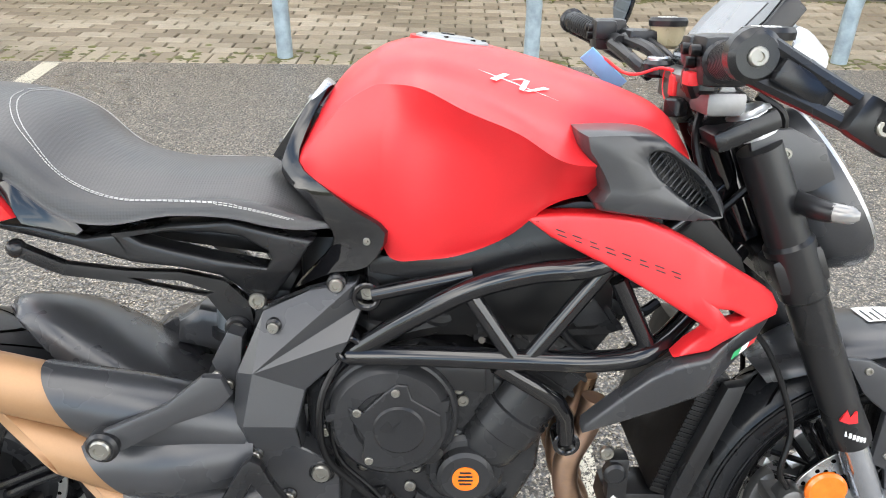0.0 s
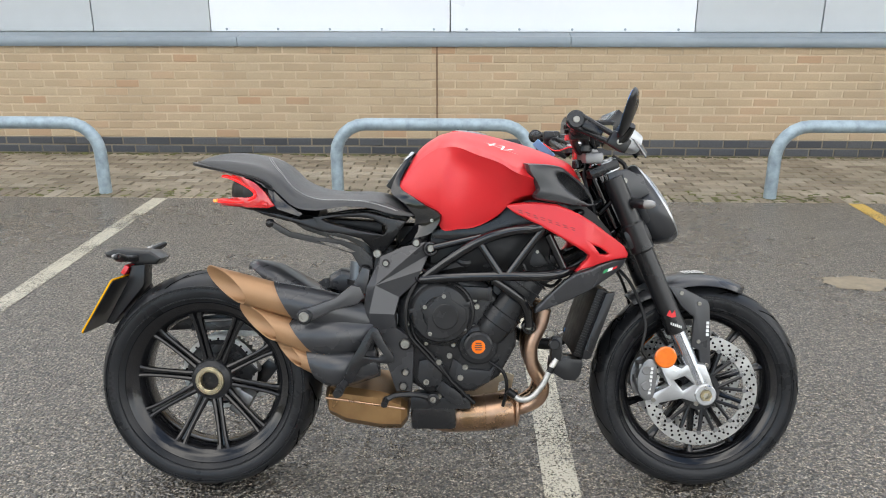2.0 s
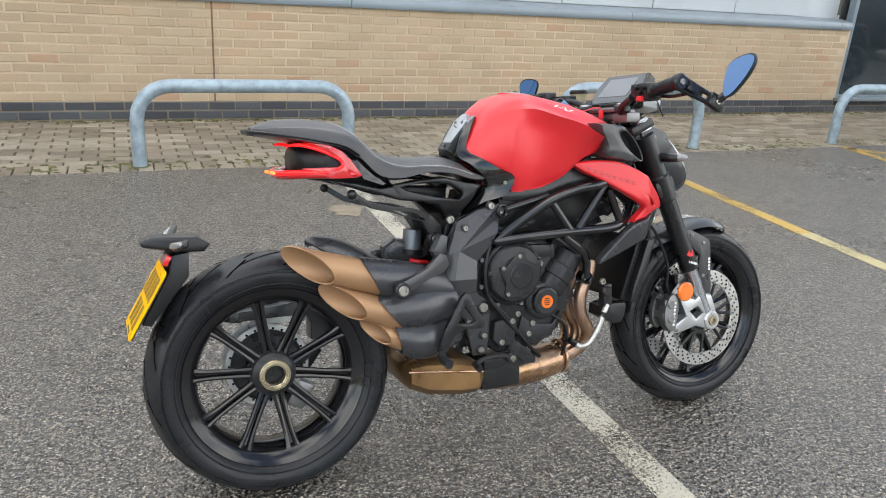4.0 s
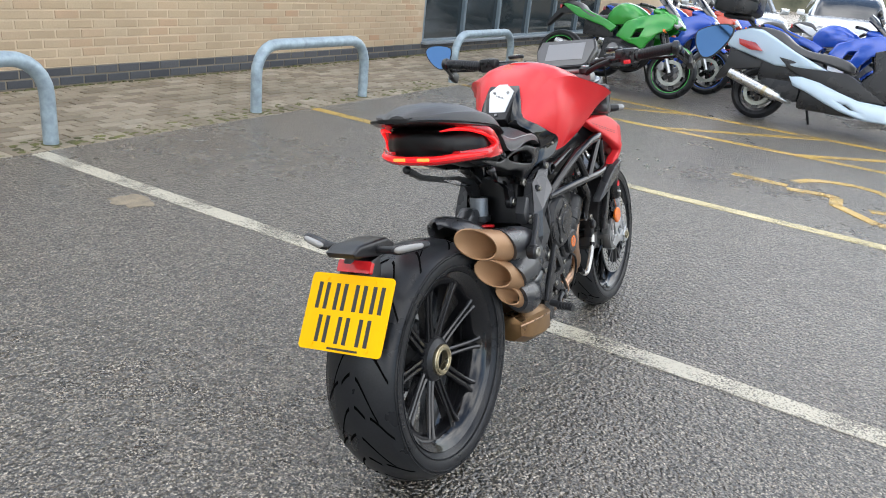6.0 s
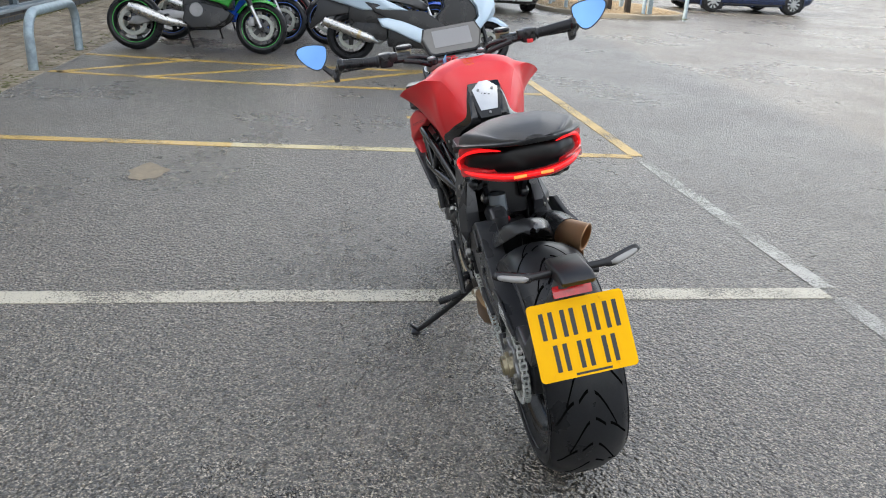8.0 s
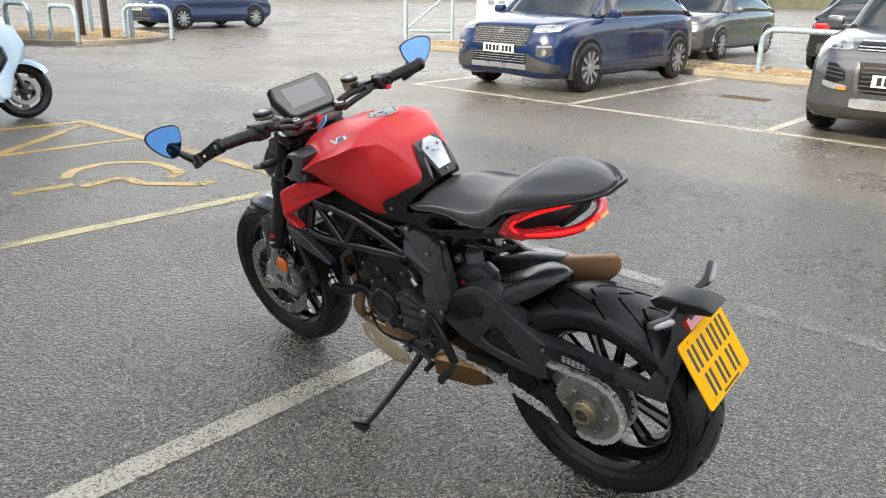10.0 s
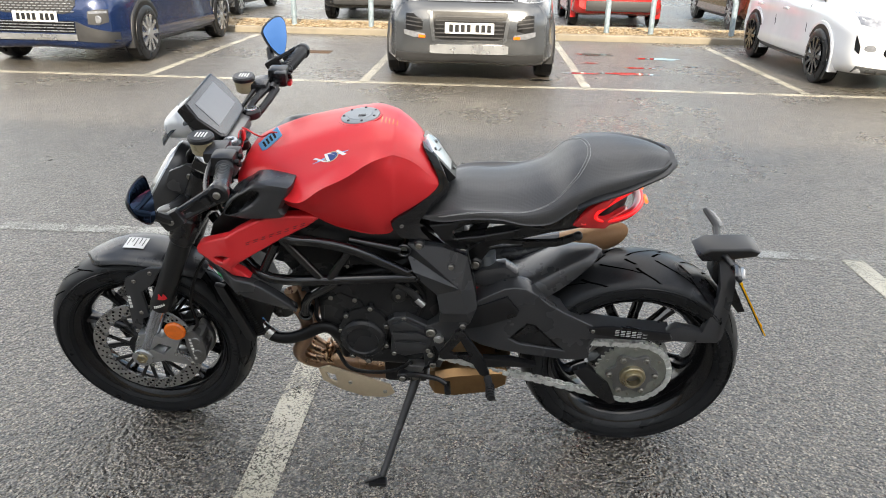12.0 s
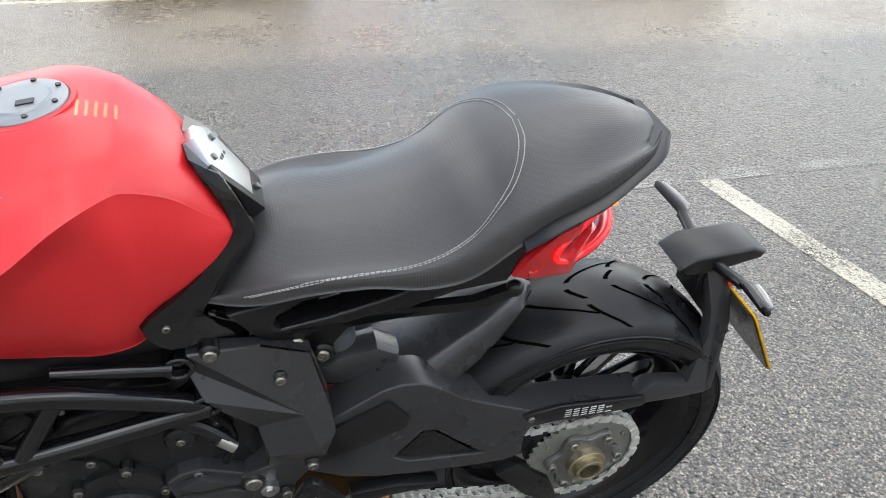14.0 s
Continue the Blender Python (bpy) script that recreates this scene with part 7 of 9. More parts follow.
def trumpet(cx, cz, L, r0, r1, cut, squash, ang, name="tailpipe"):
    """A tapering pipe with an oblique mouth; runs back from (cx, cz)."""
    b = bmesh.new()
    n = 28
    dirv = Vector((-math.cos(ang), -0.05, math.sin(ang)))
    up = Vector((math.sin(ang), 0, math.cos(ang)))
    side = Vector((0, 1, 0))
    rows = []
    def row(t, r, shear):
        out = []
        for i in range(n):
            a = 2 * math.pi * i / n
            e = t + shear * (0.75 * math.cos(a) + math.sin(a))
            out.append(Vector((cx, -0.128, cz)) + dirv * e + up * r * math.cos(a) + side * r * squash * math.sin(a))
        return out
    rows = [row(-0.06, r0, 0), row(L * 0.4, (r0 + r1) / 2, cut * 0.3), row(L, r1, cut), row(L + 0.001, r1 - 0.003, cut), row(L - 0.004, r1 - 0.0045, cut),
            row(L * 0.62, r1 * 0.80, cut * 0.75), row(L * 0.45, r1 * 0.45, cut * 0.5)]
    rings_to(b, rows)
    return part(name, b, M["bronze"], ex, "bronze oblique-cut tailpipe", 40)


trumpet(.232, .566, .158, .043, .040, .054, .86, radians(16))
trumpet(.300, .458, .144, .041, .036, .052, .88, radians(20))
trumpet(.340, .377, .100, .029, .025, .036, .9, radians(25))


def cut_lobe(x0, z0, x1, z1, x2, z2, r0, r1, r2, shear):
    """A black lobe that sleeves one tailpipe, with a slanted rear edge."""
    b = bmesh.new()
    P_ = spline([(x0, -.128, z0), (x1, -.124, z1), (x2, -.105, z2)], 6)
    R_ = spline([(r0, 0, 0), (r1, 0, 0), (r2, 0, 0)], 6)
    n = 40
    rows = []
    for i, (p, r) in enumerate(zip(P_, R_)):
        d = (P_[min(i + 1, len(P_) - 1)] - P_[max(i - 1, 0)]).normalized()
        up = Vector((-d.z, 0, d.x)).normalized()
        f = max(0, 1 - i / 5)
        rows.append([p + up * r.x * math.cos(a) + Vector((0, 1, 0)) * r.x * 0.88 * math.sin(a) - d * shear * f * math.cos(a) for a in (2 * math.pi * k / n for k in range(n))])
    inner = [p + (rows[1][i] - p) * 0.02 + (Vector(P_[0]) - p) * 0.10 for i, p in enumerate(rows[0])]
    rings_to(b, [inner] + rows)
    return part("silencer_shield", b, M["matt"], ex, "matt black lobed silencer shield", 50)


cut_lobe(.240, .562, .345, .540, .470, .505, .049, .052, .044, .040)
cut_lobe(.285, .464, .375, .468, .480, .470, .051, .060, .052, .036)
cut_lobe(.308, .392, .385, .378, .490, .392, .042, .056, .044, .022)
b = bmesh.new()
prism(b, [(.288, .548), (.300, .552), (.38, .578), (.425, .612), (.448, .606), (.458, .578), (.440, .560), (.385, .548), (.318, .520), (.302, .514), (.289, .524)], -.184, -.200, .005,
      bow=lambda x, z: 0.34 * max(0, x - 0.31), side=1)
prism(b, [(.425, .61), (.45, .655), (.47, .648), (.462, .58), (.44, .575)], -.085, -.115, .004)
hg = part("silencer_hanger", b, M["matt"], bike, "black silencer hanger arm")
b = bmesh.new()
disc(b, .021, -.178, -.205, (.304, 0, .533), 24, .004)
part("hanger_boss", b, M["satin"], hg)
b = bmesh.new()
bolt(b, .304, -.205, .533, .014, -1, .005)
bolt(b, .436, -.128, .598, .007, -1, .006)
bolt(b, .449, -.121, .581, .007, -1, .006)
pieces("bolt", b, M["bolt"], hg)

# hugger above the rear tyre
b = bmesh.new()
skin(b, [[(x, 0, t), (x, w * .5, t - .005), (x, w * .85, t - .020), (x, w, lo), (x, w * .9, lo - .004), (x, w * .45, lo - .002 + (t - lo) * .35), (x, 0, t - .012)] for x, t, w, lo in
         ((.110, .655, .012, .650), (.135, .663, .040, .636), (.200, .650, .074, .592), (.260, .618, .090, .556), (.320, .582, .098, .528), (.40, .54, .100, .49))], 3, 2)
part("rear_hugger", b, M["matt"], bike, "matt black rear wheel hugger", 45)

# swingarm on the left
b = bmesh.new()
tri = [(.352, .428), (.306, .482), (.284, .478), (.200, .392), (.325, .411)]
prism(b, [(.505, .52), (.449, .552), (.373, .596), (.345, .602), (.315, .598), (.285, .580), (.25, .548), (.20, .520), (.161, .500), (.127, .482), (.03, .470), (-.085, .462), (-.092, .448), (-.088, .437),
          (.0, .440), (.118, .438), (.128, .41), (.126, .366), (.16, .358), (.203, .360), (.30, .372), (.377, .385), (.43, .402), (.473, .43), (.505, .46)], .088, .148, .010, seg=3, holes=[tri])
sa = part("swingarm", b, M["matt"], bike, "matt black single-sided swingarm", 30)
b = bmesh.new()
prism(b, [(.500, .500), (.440, .540), (.364, .576), (.330, .530), (.338, .510), (.420, .474), (.50, .455)], .147, .1555, .004)
part("swingarm_cover", b, M["satin"], sa, "angular swingarm cover")
b = bmesh.new()
prism(b, tri, .095, .139, .002)
prism(b, [(x * .84 + .047, z * .84 + .070) for x, z in tri], .136, .1435, .003)
part("swingarm_recess", b, M["satin"], sa, "triangular recessed panel")
b = bmesh.new()
prism(b, [(.50, .58), (.43, .622), (.37, .634), (.335, .612), (.33, .572), (.40, .555)], .045, .10, .022, seg=4)
part("swingarm_brace", b, M["matt"], sa, "upper swingarm brace", 30)
b = bmesh.new()
disc(b, .098, .062, .122, RW, 40, .010)
tube(b, [(.10, .09, .34), (.0, .095, .25)], .03, 12)
part("hub_carrier", b, M["matt"], sa)
b = bmesh.new()
box(b, (.12, .15, .11), (.505, .028, .47), .02)
box(b, (.10, .10, .10), (.43, .05, .50), .02)
part("swingarm_pivot", b, M["matt"], sa)
b = bmesh.new()
prism(b, [(.142, .480), (.077, .488), (-.025, .477), (-.080, .470), (-.086, .455), (-.080, .448), (.031, .446), (.134, .462)], .146, .156, .003)
cg = part("chain_guard", b, M["satin"], sa, "black chain guard")
b = bmesh.new()
for i in range(4):
    for j in range(6 - i % 2):
        box(b, (.011, .0008, .0013), (.062 - .0150 * j, .1566, .4605 + .0056 * i - .0012 * j))
pieces("guard_print", b, M["white"], cg, "white bars of a data label")
b = bmesh.new()
bolt(b, .128, .156, .472, .006, 1, .004)
pieces("bolt", b, M["bolt"], cg)
b = bmesh.new()
prism(b, [(.42, .352), (.34, .350), (.27, .332), (.275, .322), (.35, .325), (.42, .318)], .125, .15, .005)
prism(b, [(.129, .340), (.060, .274), (.030, .206), (.046, .196), (.10, .235), (.166, .320)], .128, .152, .004)
pieces("chain_slider", b, M["satin"], sa, "black lower chain guide")
b = bmesh.new()
box(b, (.05, .05, .075), (.075, .045, .235), .010, Matrix.Rotation(radians(30), 3, "Y"))
box(b, (.03, .05, .05), (.06, .045, .27), .006)
part("rear_caliper", b, M["grey_alloy"], sa, "grey rear brake caliper")

# dark inner mudguard under the seat
b = bmesh.new()
prism(b, [(.485, .70), (.53, .70), (.545, .60), (.50, .55), (.46, .57), (.468, .62)], -.075, .060, .012)
prism(b, [(.22, .812), (.30, .805), (.34, .785), (.50, .775), (.50, .738), (.36, .758), (.25, .790)], -.045, .045, .010)
part("inner_mudguard", b, M["hose"], bike, "black inner mudguard under the seat")

# shock
b = bmesh.new()
tube(b, [(.425, .03, .655), (.42, .03, .60)], .027, 20)
sh = part("shock_absorber", b, mat("shock_body", (0.20, 0.22, 0.24), 0.35, 0.6, 0.1), bike, "grey shock body")
b = bmesh.new()
tube(b, [(.42, .03, .60), (.418, .03, .585)], .034, 20)
part("shock_label", b, M["satin"], sh, "black collar band")
b = bmesh.new()
tube(b, [(.44 + .03 * math.cos(a), .03 + .03 * math.sin(a), .585 - .0045 * a) for a in (k * .45 for k in range(58))], .006, 8)
part("spring", b, M["red"], sh, "red coil spring")

# number plate hanger on the swingarm's end
b = bmesh.new()
prism(b, [(-.05, .425), (-.085, .478), (-.101, .486), (-.150, .476), (-.168, .470), (-.200, .553), (-.205, .59), (-.195, .660), (-.240, .660), (-.245, .60), (-.243, .57), (-.226, .445), (-.215, .434), (-.169, .432), (-.10, .435)],
      .088, .116, .006, bow=lambda x, z: -0.55 * max(0, z - 0.50), side=1)
ph = part("plate_hanger", b, M["matt"], bike, "matt black number plate hanger", 30)
b = bmesh.new()
prism(b, [(-.135, .668), (-.165, .688), (-.270, .694), (-.298, .683), (-.290, .670), (-.200, .652), (-.150, .650)], -.040, .040, .008, seg=3)
prism(b, [(-.185, .65), (-.225, .645), (-.235, .605), (-.305, .480), (-.285, .475), (-.190, .59)], -.03, .03, .004)
part("plate_bracket", b, M["satin"], ph, "black plate bracket and light housing", 45)
for s in (-1, 1):
    b = bmesh.new()
    tube(b, [(-.205, s * .035, .668), (-.212, s * .075, .672), (-.215, s * .095, .674)], [.010, .009, .010], 10, 3)
    tube(b, [(-.216, s * .088, .674), (-.218, s * .11, .677), (-.203, s * .165, .688), (-.198, s * .172, .689)], [.010, .0135, .0115, .004], 10, 4, False, .7)
    ia = part("indicator", b, M["satin"], ph, "slim black rear indicator", 60)
    b = bmesh.new()
    tube(b, [(-.226, s * .100, .676), (-.228, s * .115, .679), (-.215, s * .158, .687), (-.210, s * .166, .688)], [.004, .0085, .007, .003], 10, 4)
    part("indicator_lens", b, M["clear"], ia, "clear amber-tinted indicator lens", 60)
npq = Matrix.Translation((-.291, 0.004, .540)) @ Matrix.Rotation(radians(31), 4, "Y") @ Matrix(((0, -1, 0, 0), (1, 0, 0, 0), (0, 0, 1, 0), (0, 0, 0, 1)))
def plate_piece(outline, d0, d1, name, material, parent, label="", bev=0.0):
    b = bmesh.new()
    prism(b, outline, d0, d1, bev)
    bmesh.ops.transform(b, matrix=npq, verts=b.verts)
    return part(name, b, material, parent, label)


def rounded(w, h, r):
    out = []
    for cx, cz, a0 in ((w / 2 - r, h / 2 - r, 0), (-w / 2 + r, h / 2 - r, 90), (-w / 2 + r, -h / 2 + r, 180), (w / 2 - r, -h / 2 + r, 270)):
        out += [(cx + r * math.cos(radians(a0 + 22.5 * k)), cz + r * math.sin(radians(a0 + 22.5 * k))) for k in range(5)]
    return out


def bar(cx, cz, w, h):
    return [(cx - w / 2, cz - h / 2), (cx + w / 2, cz - h / 2), (cx + w / 2, cz + h / 2), (cx - w / 2, cz + h / 2)]


np_ = plate_piece(rounded(.229, .178, .010), 0, .0035, "number_plate", M["yellow"], ph, "yellow two-row rear number plate")
for cz, row in ((.036, (-.078, -.030, .024, .074)), (-.040, (-.058, .0, .056))):
    for cx in row:
        for e in (-.011, .011):
            plate_piece(bar(cx + e, cz, .0105, .062), .0036, .0042, "plate_bar", M["ink"], np_)
plate_piece(bar(-.010, -.082, .085, .005), .0036, .0040, "plate_bar", M["ink"], np_)
for cx, cz in ((-.062, .078), (.07, .078), (-.075, -.076), (.078, -.076)):
    plate_piece([(cx + .0055 * math.cos(a), cz + .0055 * math.sin(a)) for a in (2 * math.pi * k / 10 for k in range(10))], .0035, .006, "plate_screw", M["yellow"], np_)
plate_piece(rounded(.224, .172, .010), -.003, -.0006, "plate_backing", M["satin"], ph, "black plate backing")
plate_piece([(x, z + .108) for x, z in rounded(.092, .028, .004)], -.002, .010, "rear_reflector", M["redlens"], ph, "red rear reflector")

# footrests, pedals, side stand
for s in (-1, 1):
    b = bmesh.new()
    prism(b, [(.474, .496), (.486, .505), (.499, .498), (.516, .462), (.541, .424), (.541, .408), (.528, .402), (.482, .406), (.450, .390), (.430, .352), (.416, .345), (.402, .354), (.424, .412)],
          s * .172, s * .188, .005, holes=[[(.484, .468), (.512, .427), (.500, .420), (.462, .423)]])
    fb = part("footrest_bracket", b, M["satin"], bike, "black footrest bracket")
    b = bmesh.new()
    tube(b, [(.408, s * .195, .350), (.404, s * .215, .348), (.398, s * .265, .342)], [.011, .010, .011], 12)
    for q3 in range(5):
        ring(b, .008, .0125, s * (.222 + .009 * q3) - .002, s * (.222 + .009 * q3) + .002, (.401, 0, .345), 14, 0)
    part("footrest", b, M["cast"], fb, "ribbed black footrest")
    b = bmesh.new()
    tube(b, [(.640, s * .135, .295), (.60, s * .15, .308), (.545, s * .165, .310), (.520, s * .175, .302)], [.009, .008, .007, .008], 10, 4)
    tube(b, [(.518, s * .168, .300), (.515, s * .205, .296)], .009, 10)
    disc(b, .016, s * .125, s * .150, (.645, 0, .293), 18, .003)
    fl = part("foot_lever", b, M["satin"], bike, "black foot lever")
    b = bmesh.new()
    bolt(b, .645, s * .150, .293, .009, s, .005)
    pieces("bolt", b, M["bolt"], fl)
b = bmesh.new()
tube(b, [(.607, .118, .285), (.615, .142, .255), (.642, .205, .195), (.675, .295, .125), (.690, .335, .098)], [.016, .013, .011, .010, .010], 12, 4)
box(b, (.05, .03, .012), (.700, .348, .090), .004, Matrix.Rotation(radians(12), 3, "X"))
tube(b, [(.69, .335, .098), (.735, .36, .10)], .005, 8)
sd = part("side_stand", b, M["satin"], bike, "black steel side stand", 45)
b = bmesh.new()
prism(b, [(.585, .315), (.63, .32), (.645, .29), (.625, .265), (.59, .27)], .09, .125, .006)
sd2 = part("stand_bracket", b, M["grey_alloy"], sd, "grey stand bracket")
b = bmesh.new()
bolt(b, .61, .135, .288, .010, 1, .008)
pieces("bolt", b, M["bolt"], sd)

def shift(obs, k, d):
    """Sideways scale and shift of meshes that were built too wide."""
    for ob in obs:
        for v in ob.data.vertices:
            v.co.y = v.co.y * k + d


shift([eng, *eng.children_recursive], 0.80, 0.0)
shift([sa, *sa.children_recursive], 1.0, -0.028)
shift([spr, *spr.children_recursive] + [o for o in bike.children if o.name.startswith("chain")], 1.0, -0.020)

# radiator and what hangs by it
b = bmesh.new()
rq = Matrix.Rotation(radians(19), 3, "Y")
box(b, (.035, .25, .20), (1.078, 0, .502), .006, rq)
rd = part("radiator", b, M["fin"], bike, "black finned radiator")
b = bmesh.new()
for i in range(26):
    z = -.09 + .0072 * i
    p = Vector((1.078, 0, .502)) + rq @ Vector((.018, 0, z))
    box(b, (.004, .244, .0016), p, 0, rq)
    p = Vector((1.078, 0, .502)) + rq @ Vector((0, 0, z))
    box(b, (.034, .254, .0016), p, 0, rq)
pieces("fin", b, M["satin"], rd)
for s in (-1, 1):
    b = bmesh.new()
    prism(b, [(1.112, .590), (1.138, .594), (1.132, .570), (1.076, .412), (1.064, .406), (1.050, .410), (1.058, .440)], s * .125, s * .148, .006)
    part("radiator_shroud", b, M["satin"], rd, "black radiator side shroud")
b = bmesh.new()
prism(b, [(.972, .396), (1.000, .402), (1.058, .400), (1.060, .385), (1.054, .356), (1.040, .338), (1.008, .340), (.968, .366)], -.115, -.045, .006)
part("regulator", b, M["satin"], bike, "black canister below the radiator")
b = bmesh.new()
disc(b, .016, -.115, -.135, (.978, 0, .445), 18, .004)
box(b, (.03, .03, .07), (.985, -.11, .43), .006)
part("horn_mount", b, M["satin"], rd)
b = bmesh.new()
bolt(b, .966, -.12, .475, .010, -1, .008)
pieces("bolt", b, M["bolt"], rd)
b = bmesh.new()
tube(b, [(.985, -.12, .402), (.968, -.125, .375), (.950, -.125, .335), (.920, -.125, .297), (.888, -.125, .288), (.862, -.12, .303)], .0085, 12, 5)
bh = part("braided_hose", b, mat("braided_steel", (0.50, 0.49, 0.46), 0.4, 0.8, 0.2, 80.0, 500.0, 0.5, 0.001), bike, "braided silver hose")
b = bmesh.new()
tube(b, [(.972, -.124, .38), (.966, -.125, .366)], .0105, 12)
tube(b, [(.872, -.121, .297), (.852, -.12, .312)], .0105, 12)
pieces("hose_end", b, M["hose"], bh)
b = bmesh.new()
tube(b, [(1.07, .03, .94), (1.10, .07, .90), (1.12, .06, .80), (1.10, .05, .72)], .0055, 8, 5)
tube(b, [(1.08, -.03, .95), (1.06, -.07, .90), (1.09, -.075, .80), (1.08, -.06, .70)], .0055, 8, 5)
tube(b, [(1.14, -.05, .96), (1.175, -.06, .93), (1.16, -.05, .86), (1.11, -.045, .80)], .006, 8, 5)
tube(b, [(1.14, .05, .96), (1.175, .06, .93), (1.16, .05, .86), (1.11, .045, .80)], .006, 8, 5)
tube(b, [(1.05, .02, .86), (1.08, .05, .80), (1.06, .06, .74), (1.10, .03, .68)], .007, 8, 5)
part("front_wiring", b, M["hose"], bike, "bundle of black cables at the steering head")


# ---- other vehicles ----
def paint(name, col, metal=0.3, rough=0.22):
    return mat(name, col, rough, metal, 0.06, 2.0, 300.0, 0.0, rvar=0.05, coat=0.8)


M["carglass"] = dark_glass("car_glass", (0.015, 0.018, 0.02))
M["carblack"] = mat("dark_grey_car_plastic", (0.03, 0.03, 0.031), 0.55, 0.0, 0.15, 6.0, 200.0, 0.08)
M["lamp"] = mat("headlamp_unit", (0.30, 0.31, 0.33), 0.08, 0.4, 0.25, 25.0, 90.0, 0.1, coat=1.0)
M["redlamp"] = mat("red_tail_lamp", (0.35, 0.01, 0.012), 0.1, 0.0, 0.15, 20.0, coat=1.0)
M["silver"] = mat("silver_wheel", (0.45, 0.46, 0.47), 0.3, 0.8, 0.1)
M["navy_badge"] = mat("badge_blue", (0.02, 0.05, 0.16), 0.15, 0.2, coat=0.8)
M["slate_trim"] = mat("grey_trim_paint", (0.10, 0.105, 0.11), 0.3, 0.4, coat=0.5)
M["plate_white"] = mat("number_plate_white", (0.75, 0.75, 0.73), 0.35, bump=0.0)


def car_wheel(parent, x, y, r, side, rim, spokes=10):
    b = bmesh.new()
    c = (x, 0, r)
    w = 0.10
    lathe(b, [(r * .68, y - w), (r * .86, y - w * 1.05), (r * .97, y - w * .9), (r, y - w * .5), (r, y + w * .5), (r * .97, y + w * .9), (r * .86, y + w * 1.05), (r * .68, y + w), (r * .66, y), (r * .68, y - w)], 40, c)
    wh = part("wheel", b, M["rubber"], parent, "road wheel", 45)
    b = bmesh.new()
    o = y + side * w * 1.02
    lathe(b, [(r * .68, o), (r * .70, o + side * .01), (r * .62, o + side * .004), (r * .60, o - side * .09), (0, o - side * .09)], 40, c)
    rm = part("rim", b, M["rim"] if rim is M["rim"] else M["carblack"], wh)
    for k in range(spokes):
        b = bmesh.new()
        rings_to(b, [[(u, o + side * e, v) for e, v in ((-.03, -h), (d, -h), (d, h), (-.03, h))] for u, h, d in ((.03, .022, .012), (r * .4, .018, .014), (r * .65, .026, .016))])
        put_at(b, c, 2 * math.pi * k / spokes)
        part("spoke", b, rim, wh)
    b = bmesh.new()
    disc(b, .05, o - side * .03, o + side * .018, c, 16, .006)
    part("hub_cap", b, rim, wh)
    return wh


def nose_patch(tree, cols, lift, thick=0.03, nz=4, n=14):
    """A panel that follows the nose of a car: columns (y, low, high), laid on and lifted off the body."""
    b = bmesh.new()
    rows = []
    for i in range(n + 1):
        u = i / n * (len(cols) - 1)
        j = min(int(u), len(cols) - 2)
        y, z0, z1 = [p + (q - p) * (u - j) for p, q in zip(cols[j], cols[j + 1])]
        row = []
        for m in range(nz + 1):
            z = z0 + (z1 - z0) * m / nz
            hit = tree.ray_cast(Vector((1, y, z)), Vector((-1, 0, 0)))[0]
            row.append(Vector(((hit.x if hit else -0.15) + lift, y, z)))
        back = Vector((-thick, 0, 0))
        rows.append([row[0] + back] + row + [row[-1] + back])
    vs = [[b.verts.new(p) for p in r] for r in rows]
    for r, q in zip(vs, vs[1:]):
        for m in range(len(r) - 1):
            b.faces.new((r[m], q[m], q[m + 1], r[m + 1]))
    b.faces.new(vs[0])
    b.faces.new(list(reversed(vs[-1])))
    return b


